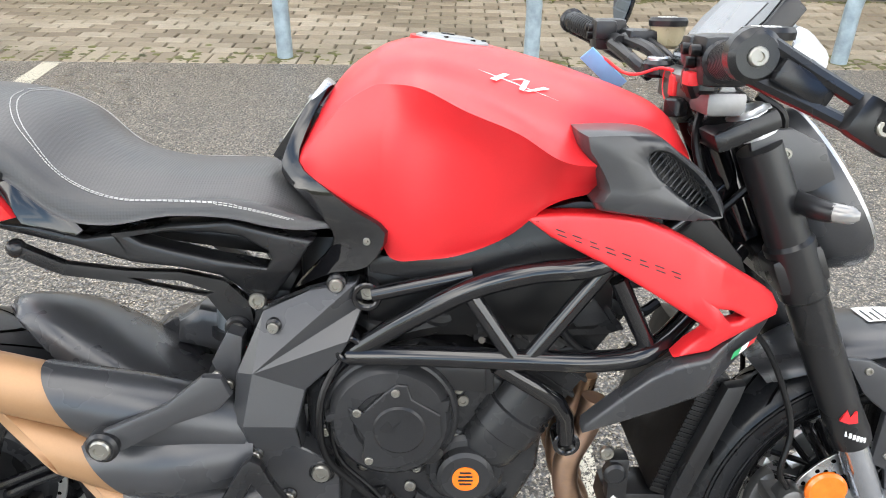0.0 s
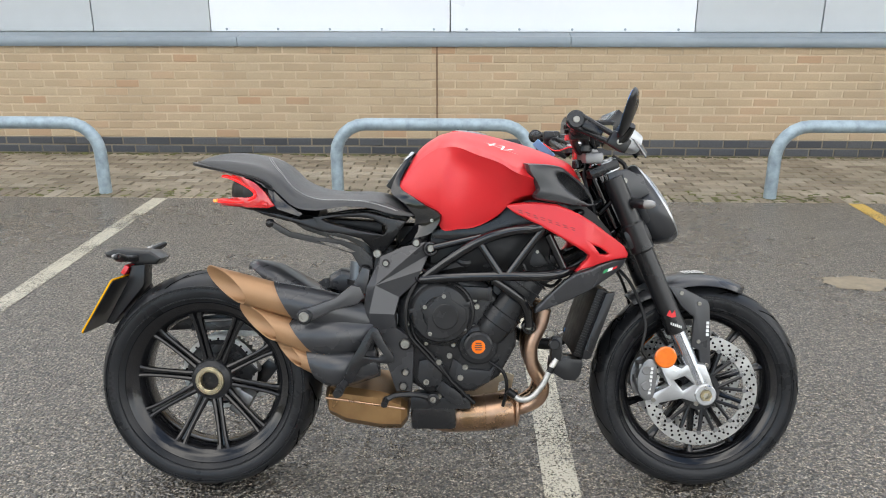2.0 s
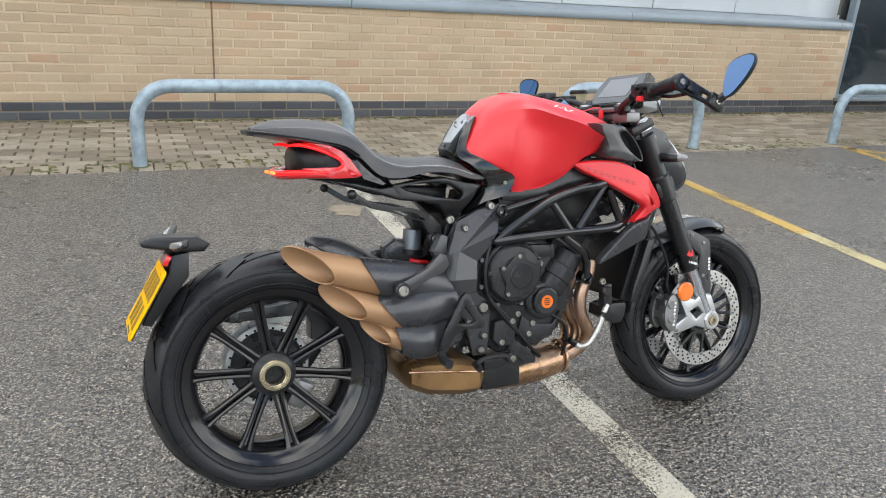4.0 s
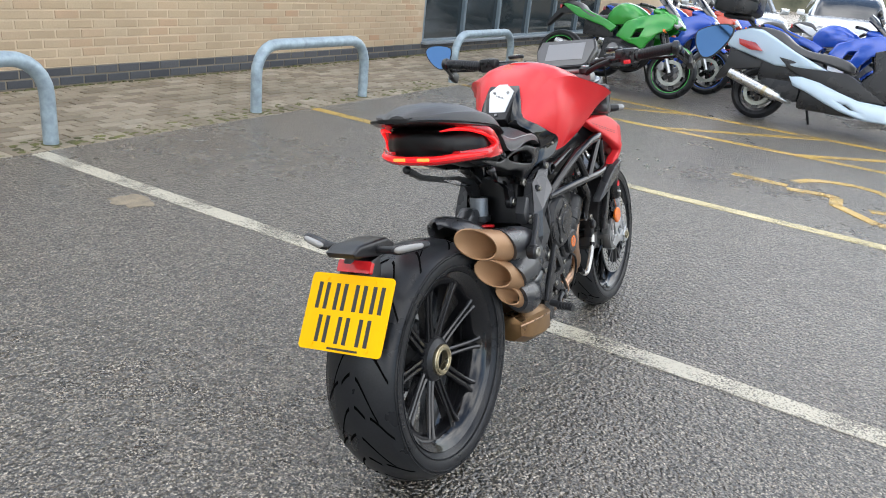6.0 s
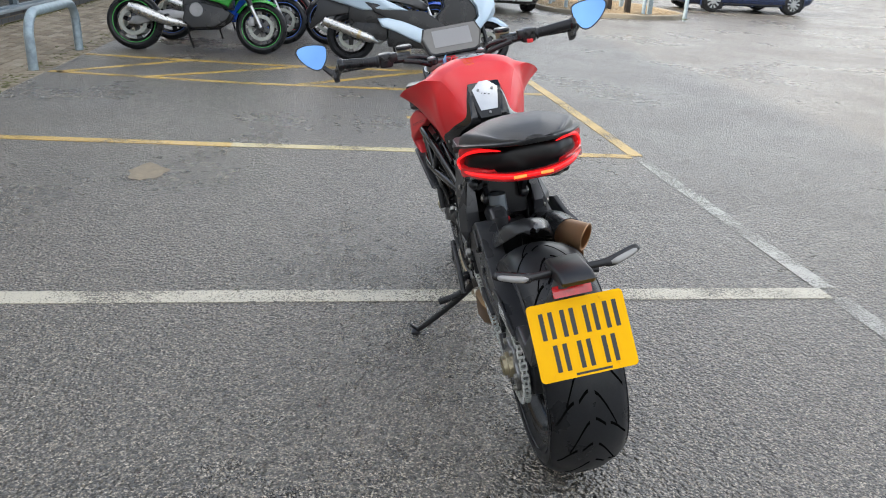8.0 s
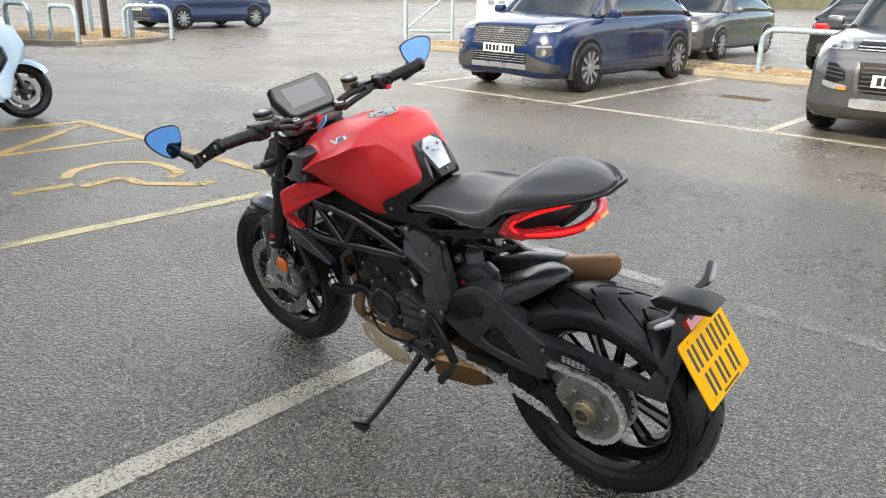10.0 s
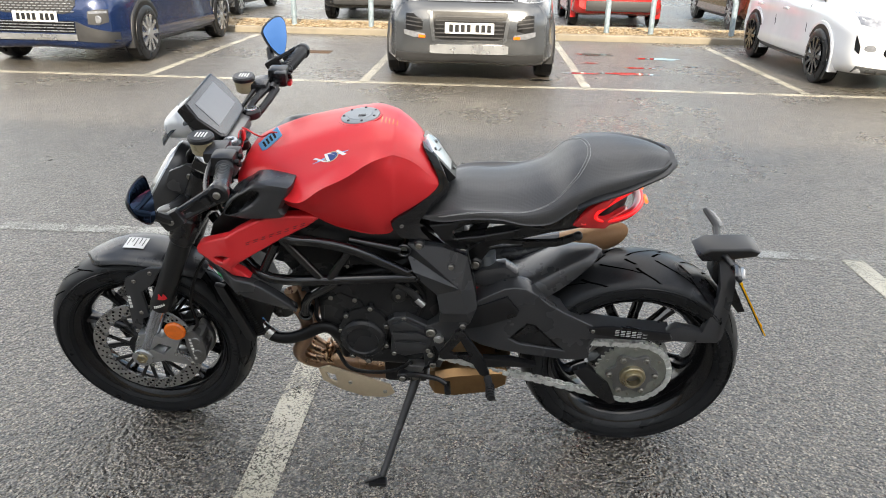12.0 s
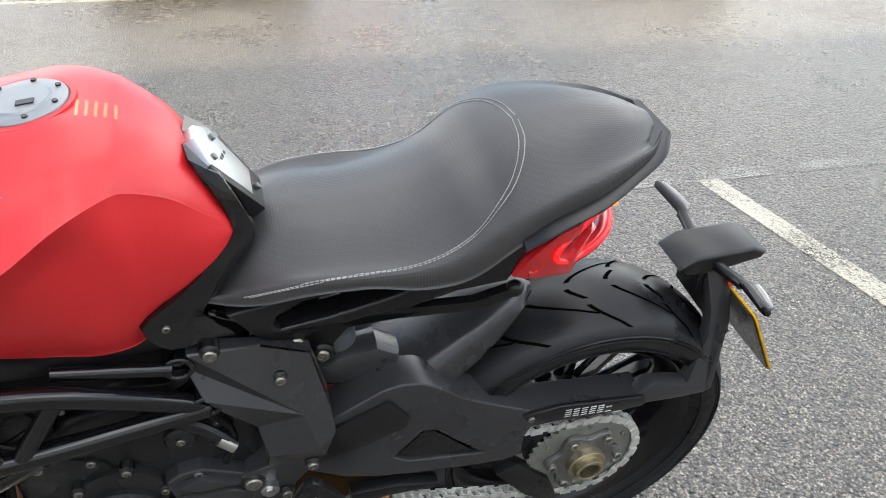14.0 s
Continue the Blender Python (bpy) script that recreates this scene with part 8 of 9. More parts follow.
def car_face(ob, body, face, f, k):
    """Grilles, lamps and bumper trim of the three nearer cars."""
    tree = tree_of(body)
    lay = lambda name, cols, lift, material, label="", nz=4, parent=ob: part(name, nose_patch(tree, cols, lift, 0.03, nz), material, parent, label, 40)
    flip = lambda cols: [(-y, a, c) for y, a, c in reversed(cols)]

    def both(name, cols, lift, material, label="", nz=3):
        return [lay(name, c, lift, material, label, nz) for c in (cols, flip(cols))]

    def at(y, z):
        hit = tree.ray_cast(Vector((1, y, z)), Vector((-1, 0, 0)))[0]
        return hit if hit else Vector((-0.15, y, z))

    if face == "mesh":
        gr = lay("grille", [(-.47, .70, .83), (-.40, .61, .86), (.40, .61, .86), (.47, .70, .83)], 0.006, M["carblack"], "black grille with a studded mesh")
        b = bmesh.new()
        for r in range(8):
            for c in range(15):
                y, z = -.43 + .062 * c + .031 * (r % 2), .635 + .028 * r
                if abs(y) < .44:
                    box(b, (.016, .040, .010), at(y, z) + Vector((.010, 0, 0)), .003)
        part("grille_mesh", b, M["silver"], gr, "small bright studs")
        b = bmesh.new()
        for q in range(2):
            box(b, (.02, .10, .022), at(0, .80) + Vector((.016, 0, .014 - .028 * q)), .004, Matrix.Rotation(radians(28), 3, "X"))
        part("emblem", b, M["silver"], gr, "plain silver emblem shape")
        lg = lay("lower_grille", [(-.44, .40, .53), (.44, .40, .53)], 0.008, M["hose"], "black lower air intake")
        b = bmesh.new()
        for q in range(4):
            for e in range(8):
                box(b, (.012, .108, .010), at(-.385 + .11 * e, .42 + .032 * q) + Vector((.012, 0, 0)), .002)
        part("slats", b, M["silver"], lg, "pale horizontal slats")
        lay("skid_plate", [(-.46, .315, .385), (.46, .315, .385)], 0.02, M["silver"], "silver bumper trim")
        both("bumper_corner", [(.45, .31, .53), (.62, .30, .46), (.86, .28, .40)], 0.012, M["carblack"], "dark grey bumper corner")
        for q in both("fog_lamp_pod", [(.60, .50, .64), (.70, .49, .66), (.80, .52, .66)], 0.005, M["carblack"]):
            sg = 1 if q.data.vertices[0].co.y > 0 else -1
            b = bmesh.new()
            p = at(sg * .70, .55)
            disc(b, .046, p.x - .01, p.x + .014, (0, p.y, p.z), 20, .008, "x")
            part("fog_lamp", b, M["lamp"], q, "round fog lamp")
            part("running_light", nose_patch(tree, [(.61, .615, .64), (.79, .62, .645)] if sg > 0 else [(-.79, .62, .645), (-.61, .615, .64)], .010, .02, 2), M["lamp"], q)
        both("headlamp", [(.50, .80, .88), (.66, .80, .90), (.80, .82, .90)], 0.006, M["lamp"], "clear headlamp")
    elif face == "bars":
        gr = lay("grille", [(-.46, .875, .945), (-.43, .86, .955), (.43, .86, .955), (.46, .875, .945)], 0.004, M["hose"], "slim grille with chrome bars")
        for z in (.945, .895, .868):
            lay("grille_bar", [(-.45, z, z + .012), (.45, z, z + .012)], 0.012, M["lamp"], "chrome bar", 1, gr)
        b = bmesh.new()
        p = at(0, .915)
        lathe(b, [(0, .012), (.036, .012), (.042, .006), (.044, -.01)], 24, (p.x + .01, 0, p.z), "x")
        for v in b.verts:
            v.co.y *= 1.9
        part("emblem", b, M["navy_badge"], gr, "plain oval emblem")
        lg = lay("lower_grille", [(-.42, .70, .76), (-.36, .48, .765), (.36, .48, .765), (.42, .70, .76)], 0.004, M["hose"], "black trapezoid air intake")
        for q in range(6):
            lay("slat", [(-.37 + .004 * q, .50 + .042 * q, .514 + .042 * q), (.37 - .004 * q, .50 + .042 * q, .514 + .042 * q)], 0.010, M["carblack"], "", 1, lg)
        both("bumper_strake", [(.36, .455, .49), (.395, .46, .76), (.43, .72, .775), (.45, .75, .775)], 0.014, M["slate_trim"], "painted strake beside the intake")
        for q in both("side_vent", [(.50, .58, .66), (.60, .56, .74), (.68, .58, .74)], 0.004, M["hose"], "black side vent"):
            sg = 1 if q.data.vertices[0].co.y > 0 else -1
            for z in (.60, .64, .68):
                c = [(.51, z, z + .012), (.675, z + .02, z + .032)]
                part("slat", nose_patch(tree, c if sg > 0 else flip(c), .010, .02, 1), M["carblack"], q)
        both("fog_lamp", [(.47, .50, .535), (.60, .50, .56), (.70, .53, .575)], 0.010, M["lamp"], "clear fog lamp")
        both("indicator", [(.47, .495, .52), (.54, .497, .528)], 0.014, M["orange"], "amber indicator")
        lay("skid_plate", [(-.42, .345, .42), (-.36, .335, .43), (.36, .335, .43), (.42, .345, .42)], 0.018, M["silver"], "silver bumper trim")
        lay("bumper_lip", [(-.80, .25, .34), (-.4, .24, .33), (.4, .24, .33), (.80, .25, .34)], 0.010, M["carblack"], "black lower bumper lip")
        both("headlamp", [(.50, .875, .90), (.60, .86, .99), (.76, .87, 1.00), (.82, .90, .98)], 0.005, M["lamp"], "large clear headlamp")
    else:
        bd = lay("front_band", [(-.52, .43, .46), (-.44, .36, .60), (.44, .36, .60), (.52, .43, .46)], 0.004, M["gloss"], "gloss black band round the number plate")
        b = bmesh.new()
        for r in range(4):
            for c in range(17):
                y, z = -.42 + .051 * c + .0255 * (r % 2), .375 + .022 * r
                if abs(y) < .43:
                    ring(b, .010, .014, -.004, .006, at(y, z) + Vector((.006, 0, 0)), 6, 0, "x")
        part("honeycomb", b, M["carblack"], bd, "dark honeycomb mesh")
        for z in (.595, .625):
            lay("chevron", [(-.34, z, z + .010), (-.06, z, z + .012), (0, z + .035, z + .048), (.06, z, z + .012), (.34, z, z + .010)], 0.012, M["lamp"], "chrome chevron bar", 1)
        both("fog_lamp", [(.60, .465, .50), (.63, .455, .52), (.67, .455, .52), (.70, .47, .50)], 0.006, M["lamp"], "round fog lamp")
        both("running_light", [(.735, .42, .50), (.775, .46, .62)], 0.006, M["hose"], "slit of running lights")
        lay("bumper_lip", [(-.74, .22, .30), (-.4, .205, .27), (.4, .205, .27), (.74, .22, .30)], 0.010, M["slate_trim"], "grey front lip")
        both("headlamp", [(.44, .70, .76), (.60, .68, .82), (.74, .72, .84)], 0.006, M["lamp"], "clear headlamp")


def car(name, label, colour, place, L=4.3, W=1.80, H=1.60, style="suv", rim=None, wheel_r=0.335, hood=1.0, face=""):
    """A parked car; local +x is ahead, the front bumper at x = 0."""
    ob = thing(name, label, "car", place=place)
    w = W / 2
    k = hood
    tall = style != "hatch"
    rows = [(0.000, .66 * k, .64 * k, .50, .58 * k, .56, .58, .34, .52), (-.05, .80 * k, .77 * k, .60, .66 * k, .70, .72, .26, .66), (-.16, .90 * k, .86 * k, .68, .74 * k, .80, .83, .22, .76),
            (-.50, .98 * k, .94 * k, .74, .84 * k, .865, .885, .20, .83), (-1.05, 1.03 * k, .99 * k, .77, .90 * k, .88, .90, .20, .86), (-2.2, 1.04 * k, 1.0 * k, .79, .92 * k, .885, .90, .20, .86),
            (-L + .70, 1.04 * k, 1.0 * k, .79, .92 * k, .875, .89, .22, .85), (-L + .22, 1.00 * k, .97 * k, .74, .88 * k, .82, .85, .27, .80), (-L + .03, .90 * k, .88 * k, .66, .80 * k, .74, .78, .36, .70)]
    f = w / 0.90
    b = bmesh.new()
    skin(b, [[(x, 0, tc), (x, wt * .6 * f, tc - .008), (x, wt * f, te), (x, ws * f, zs), (x, wm * f, .55), (x, wl * f, zl), (x, 0, zl)] for x, tc, te, wt, zs, ws, wm, zl, wl in rows], 5, 3)
    body = part("body", b, colour, ob, "", 50)
    b = bmesh.new()
    g = [(-1.02, 1.00 * k, .72), (-1.50, 1.00 * k + (H - k) * .62, .66), (-1.95, H - .03, .60), (-2.5, H, .60), (-L + 1.0, H - .05, .58), (-L + .45, 1.0 * k + (H - k) * .5, .62), (-L + .20, 1.0 * k, .68)]
    skin(b, [[(x, 0, z), (x, wt * .7 * f, z - .015), (x, wt * f, z - .06), (x, .80 * f, .98 * k), (x, 0, .96 * k)] for x, z, wt in g], 4, 3)
    part("glasshouse", b, M["carglass"], ob, "dark tinted windows", 40)
    b = bmesh.new()
    skin(b, [[(x, 0, z), (x, wt * .7 * f, z - .012), (x, wt * f, z - .04), (x, wt * f - .01, z - .06), (x, 0, z - .03)] for x, z, wt in ((-1.72, H - .11, .63), (-2.0, H - .005, .62), (-2.5, H + .02, .62), (-L + .95, H - .03, .60), (-L + .75, H - .10, .60))], 3, 2)
    part("roof", b, colour, ob, "", 40)
    for s in (-1, 1):
        for xa, za, xb, zb in ((-1.10, 1.0 * k, -1.85, H - .05), (-2.45, .99 * k, -2.45, H - .03), (-L + .45, 1.0 * k, -L + .9, H - .08)):
            b = bmesh.new()
            tube(b, [(xa, s * .765 * f, za), ((xa + xb) / 2, s * .71 * f, (za + zb) / 2 + .01), (xb, s * .62 * f, zb)], .035, 8)
            part("pillar", b, colour, ob)
        # lamps, mirrors, arches and sills
        if not face:
            b = bmesh.new()
            skin(b, [[(x, s * y0, z1), (x + .01, s * (y0 + .16), z1 + .01), (x - dx, s * y1, z1 - .02), (x - dx, s * (y1 - .01), z0), (x + .01, s * (y0 + .13), z0 - .01), (x, s * y0, z0 + .01)]
                     for x, y0, y1, z0, z1, dx in ((-.055, .50 * f, .76 * f, .66 * k, .77 * k, .16), (-.085, .49 * f, .785 * f, .65 * k, .80 * k, .20))], 2, 2, mirror=False)
            part("headlamp", b, M["lamp"], ob, "clear headlamp", 60)
            b = bmesh.new()
            box(b, (.07, .20, .07), (-.065, s * .62 * f, .46), .02)
            fg = part("fog_lamp_pod", b, M["carblack"], ob)
            b = bmesh.new()
            disc(b, .045, -.05, -.018, (0, s * .62 * f, .46), 16, .01, "x")
            part("fog_lamp", b, M["lamp"], fg)
        b = bmesh.new()
        box(b, (.12, .17, .12), (-1.28, s * (w + .10), 1.0 * k + .04), .04)
        box(b, (.05, .12, .03), (-1.26, s * (w - .0), 1.0 * k), .01)
        part("door_mirror", b, colour, ob)
        b = bmesh.new()
        box(b, (L - 1.9, .05, .13), (-L / 2, s * (w - .015), .29), .02)
        part("sill", b, M["carblack"], ob)
        for x in (-.84, -L + .78):
            b = bmesh.new()
            prism(b, [(x + (wheel_r + .085) * math.cos(a), wheel_r + (wheel_r + .085) * math.sin(a)) for a in (radians(q) for q in range(-20, 201, 10))], s * (w - .10), s * (w + .008), .012)
            ar = part("wheel_arch", b, M["carblack"] if tall else colour, ob)
            b = bmesh.new()
            prism(b, [(x + (wheel_r + .045) * math.cos(a), wheel_r + (wheel_r + .045) * math.sin(a)) for a in (radians(q) for q in range(-40, 221, 10))], s * (w - .10), s * (w + .010))
            part("arch_liner", b, M["hose"], ar, "black arch liner")
            car_wheel(ob, x, s * (w - .070), wheel_r, s, rim or M["silver"])
        for x in (-1.28, -2.35):
            b = bmesh.new()
            tube(b, [(x, s * (w - .004), .35), (x - .02, s * (w + .001), .60), (x - .02, s * (w - .02), .92 * k)], .006, 5)
            part("door_gap", b, M["hose"], ob)
        for x in (-2.05, -3.05):
            b = bmesh.new()
            box(b, (.18, .03, .035), (x, s * (w + .002), .82 * k), .01)
            part("door_handle", b, colour, ob)
        b = bmesh.new()
        box(b, (.05, .26, .14), (-L + .045, s * .60 * f, .84 * k), .03)
        part("tail_lamp", b, M["redlamp"], ob, "red tail lamp")
    if face:
        car_face(ob, body, face, f, k)
    else:
        # front face
        b = bmesh.new()
        prism(b, [(-.52 * f, .66 * k), (.52 * f, .66 * k), (.46 * f, .78 * k), (-.46 * f, .78 * k)], -.01, .03, .01)
        turn = Matrix(((0, 1, 0, -.045), (1, 0, 0, 0), (0, 0, 1, 0), (0, 0, 0, 1)))
        bmesh.ops.transform(b, matrix=turn, verts=b.verts)
        gr = part("grille", b, M["carblack"], ob, "black front grille")
        b = bmesh.new()
        for q in range(3):
            box(b, (.012, .90 * f - .06 * q, .014), (-.008, 0, .765 * k - .035 * q), .004)
        pieces("grille_bar", b, M["silver"], gr)
        b = bmesh.new()
        disc(b, .055, -.02, .006, (0, 0, .72 * k), 20, .006, "x")
        part("emblem", b, M["silver"], gr, "plain round silver emblem")
        b = bmesh.new()
        box(b, (.09, 1.05 * f, .17), (-.035, 0, .43), .03)
        lg = part("lower_grille", b, M["carblack"], ob, "black lower air intake")
        b = bmesh.new()
        for q in range(4):
            box(b, (.01, .95 * f, .010), (.012, 0, .37 + .038 * q))
        pieces("slat", b, M["hose"], lg)
        b = bmesh.new()
        box(b, (.10, 1.25 * f, .055), (-.035, 0, .300), .02)
        part("skid_plate", b, M["silver"] if tall else M["carblack"], ob, "silver bumper trim")
    pz = {"mesh": .575, "bars": .60, "smile": .50}.get(face, .565)
    for x, sx, mt in ((.022 if face != "bars" else .016, 1, "plate_white"), (-L + .005, -1, "yellow")):
        b = bmesh.new()
        box(b, (.012, .52, .111), (x, 0, pz if sx > 0 else .68), .003)
        pl = part("number_plate", b, M[mt], ob, "number plate")
        b = bmesh.new()
        for q in range(7):
            box(b, (.003, .042, .075), (x + sx * .0068, -.195 + .062 * q + (.03 if q > 3 else 0), pz if sx > 0 else .68))
        pieces("plate_bar", b, M["ink"], pl)
    b = bmesh.new()
    box(b, (.10, 1.3 * f, .20), (-L + .06, 0, .42), .04)
    part("rear_bumper", b, M["carblack"], ob)
    b = bmesh.new()
    tube(b, [(-1.12, -.1 * f, 1.03 * k), (-1.22, .35 * f, 1.10 * k), (-1.26, .55 * f, 1.12 * k)], .012, 6)
    part("wiper", b, M["hose"], ob)
    return ob


navy, slate, pearl = paint("navy_blue_car_paint", (0.006, 0.020, 0.075)), paint("dark_grey_car_paint", (0.10, 0.105, 0.11), 0.6), paint("white_car_paint", (0.74, 0.75, 0.77), 0.0)
redcar, brown, blackcar, silvercar = paint("red_car_paint", (0.48, 0.02, 0.02), 0.1), paint("brown_car_paint", (0.14, 0.055, 0.03), 0.5), paint("black_car_paint", (0.02, 0.021, 0.024), 0.4), paint("silver_car_paint", (0.45, 0.46, 0.46), 0.6)
AHEAD = 90  # turned so that the nose points to +y
car("suv", "parked navy blue compact suv with silver wheels", navy, pose(5.62, -6.62, 0, 0, 0, AHEAD), face="mesh")
car("suv", "parked dark grey suv with a chrome grille", slate, pose(0.67, -6.26, 0, 0, 0, AHEAD), 4.5, 1.84, 1.68, hood=1.04, face="bars")
car("hatchback", "parked white hatchback with black wheels and mirrors", pearl, pose(-4.20, -6.36, 0, 0, 0, AHEAD), 3.95, 1.71, 1.46, "hatch", M["rim"], 0.31, 0.92, "smile")
car("hatchback", "parked bright red hatchback seen from behind", redcar, pose(-1.95, -16.9, 0, 0, 0, -90), 3.8, 1.72, 1.50, "hatch", M["rim"], 0.31, 0.95)
car("suv", "parked brown suv seen from behind", brown, pose(-5.1, -17.2, 0, 0, 0, -90), 4.4, 1.84, 1.72)
car("hatchback", "parked dark hatchback seen from behind", blackcar, pose(2.9, -17.2, 0, 0, 0, -90), 4.0, 1.74, 1.48, "hatch", None, 0.31, 0.95)
car("hatchback", "parked dark grey hatchback behind the planting strip", slate, pose(6.6, -13.4, 0, 0, 0, AHEAD), 4.2, 1.78, 1.48, "hatch", None, 0.31, 0.95)
car("suv", "parked black suv with silver grille bars", blackcar, pose(15.35, -3.05, 0, 0, 0, 188), 4.4, 1.82, 1.66)
car("saloon", "parked silver saloon car with clear headlamps", silvercar, pose(14.2, 1.9, 0, 0, 0, 205), 4.5, 1.80, 1.45, "hatch", None, 0.32, 0.95)
car("hatchback", "parked dark blue hatchback beyond the island", navy, pose(20.3, -9.0, 0, 0, 0, 95), 4.2, 1.78, 1.48, "hatch", None, 0.31, 0.95)
car("van", "small white van parked far off", pearl, pose(27.0, -12.5, 0, 0, 0, 100), 4.4, 1.8, 1.85, "suv")
car("hatchback", "pale car parked behind the motorcycles", pearl, pose(16.8, 0.3, 0, 0, 0, 190), 4.1, 1.76, 1.47, "hatch", None, 0.31, 0.95)


def moto_wheel(ob, x, r, half, rim, tint=None, name="wheel", spokes=6):
    b = bmesh.new()
    lathe(b, [(r * .72, -half * .7), (r * .84, -half), (r * .93, -half * .8), (r * .98, -half * .4), (r, 0), (r * .98, half * .4), (r * .93, half * .8), (r * .84, half), (r * .72, half * .7)], 48, (x, 0, r))
    wh = part(name, b, M["rubber"], ob, "", 50)
    b = bmesh.new()
    lathe(b, [(r * .74, -half * .75), (r * .76, -half * .7), (r * .69, -half * .5), (r * .66, 0), (r * .69, half * .5), (r * .76, half * .7), (r * .74, half * .75), (r * .63, half * .4), (r * .62, 0), (r * .63, -half * .4), (r * .74, -half * .75)], 48, (x, 0, r))
    part("rim", b, rim, wh)
    if tint:
        for s in (-1, 1):
            b = bmesh.new()
            ring(b, r * .735, r * .755, s * half * .76 - .002, s * half * .76 + .002, (x, 0, r), 48)
            part("rim_tape", b, tint, wh, "coloured rim tape")
    for k in range(spokes):
        b = bmesh.new()
        rings_to(b, [[(u, e, v) for e, v in ((-h, -w), (h, -w), (h, w), (-h, w))] for u, h, w in ((.03, .03, .030), (r * .4, .020, .022), (r * .66, .026, .030))])
        put_at(b, (x, 0, r), 2 * math.pi * k / spokes + .3)
        part("spoke", b, rim, wh)
    for s in (-1, 1):
        b = bmesh.new()
        ring(b, r * .36, r * .50, s * (half + .012) - .003, s * (half + .012) + .003, (x, 0, r), 40)
        part("brake_disc", b, M["sprocket"], wh, "steel brake disc")
    b = bmesh.new()
    disc(b, .035, -half - .03, half + .03, (x, 0, r), 16, .005)
    part("hub", b, M["cast"], wh)
    return wh


def sports_bike(name, label, body, accent, place, rim, tint=None, bare=True, box_lid=None, seat_up=0.0):
    """A faired road motorcycle; +x ahead, the rear axle over the origin."""
    ob = thing(name, label, "motorcycle", place=place @ pose(0, 0, 0, -9, 0, 0))
    moto_wheel(ob, 0.0, .315, .09, rim, tint, "rear_wheel")
    moto_wheel(ob, 1.43, .30, .06, rim, tint, "front_wheel")
    for s in (-1, 1):
        b = bmesh.new()
        tube(b, [(1.43, s * .10, .30), (1.30, s * .10, .58)], .022, 14)
        fk = part("fork_leg", b, M["alloy"], ob, "fork leg")
        b = bmesh.new()
        tube(b, [(1.32, s * .10, .54), (1.17, s * .10, .90)], .029, 14)
        part("fork_tube", b, M["satin"], fk)
        b = bmesh.new()
        prism(b, [(1.30, .30), (1.28, .36), (1.31, .42), (1.35, .40), (1.36, .32)], s * .085, s * .12, .006)
        part("caliper", b, M["grey_alloy"], fk)
        # fairing side
        b = bmesh.new()
        prism(b, [(.74, .62), (.84, .80), (1.02, .88), (1.24, .95), (1.38, .90), (1.36, .78), (1.22, .70), (1.14, .60), (1.08, .50), (1.00, .54), (.90, .56)], s * .17, s * .225, .02,
              holes=[[(.93, .62), (.98, .72), (1.06, .74), (1.02, .64)]], bow=lambda x, z: .06 - .32 * max(0, x - 1.06) - .12 * abs(z - .75), side=s, seg=3)
        part("side_fairing", b, body, ob, "painted side fairing", 50)
        b = bmesh.new()
        prism(b, [(.60, .52), (.80, .55), (1.02, .50), (1.10, .44), (1.06, .36), (.92, .27), (.66, .25), (.56, .34)], s * .15, s * .20, .02, seg=3)
        part("belly_panel", b, accent, ob, "", 50)
        b = bmesh.new()
        prism(b, [(.16, .80), (.34, .76), (.52, .72), (.64, .66), (.70, .74), (.56, .80), (.30, .88), (.0, .94), (-.06, .92)], s * .08, s * .14, .015, bow=lambda x, z: .03 * (x > .4), side=s, seg=3)
        part("tail_fairing", b, body, ob, "painted tail panel", 50)
        b = bmesh.new()
        prism(b, [(0, .36), (.10, .40), (.40, .46), (.60, .44), (.58, .36), (.36, .36), (.08, .28), (-.06, .28)], s * .105, s * .14, .01)
        part("swingarm", b, M["grey_alloy"], ob, "grey swingarm")
        b = bmesh.new()
        tube(b, [(1.10, s * .12, 1.00), (1.06, s * .24, 1.00), (1.00, s * .36, .99)], .015, 10, 3)
        hbx = part("handlebar", b, M["satin"], ob)
        b = bmesh.new()
        tube(b, [(1.04, s * .27, 1.0), (1.00, s * .38, .99)], .019, 12)
        part("grip", b, M["hose"], hbx)
        b = bmesh.new()
        tube(b, [(1.24, s * .14, 1.06), (1.20, s * .26, 1.12), (1.19, s * .30, 1.14)], .010, 8)
        mr = part("mirror_stalk", b, M["satin"], ob)
        b = bmesh.new()
        bmesh.ops.create_uvsphere(b, u_segments=16, v_segments=10, radius=1.0, matrix=Matrix.Translation((1.19, s * .35, 1.16)) @ Matrix.Diagonal((.03, .075, .05, 1)))
        part("mirror", b, M["satin"], mr)
        b = bmesh.new()
        prism(b, [(1.30, .86), (1.40, .90), (1.46, .84), (1.40, .80)], s * .045, s * .13, .012, bow=lambda x, z: -.35 * max(0, x - 1.36), side=s)
        part("headlamp", b, M["lamp"], ob, "slanted headlamp")
        b = bmesh.new()
        tube(b, [(.40, s * .15, .40), (.38, s * .22, .39)], .012, 8)
        part("footrest", b, M["satin"], ob)
        b = bmesh.new()
        tube(b, [(1.30, s * .17, .74), (1.30, s * .27, .75)], [.012, .016], 8)
        part("indicator", b, M["orange"], ob)
    b = bmesh.new()
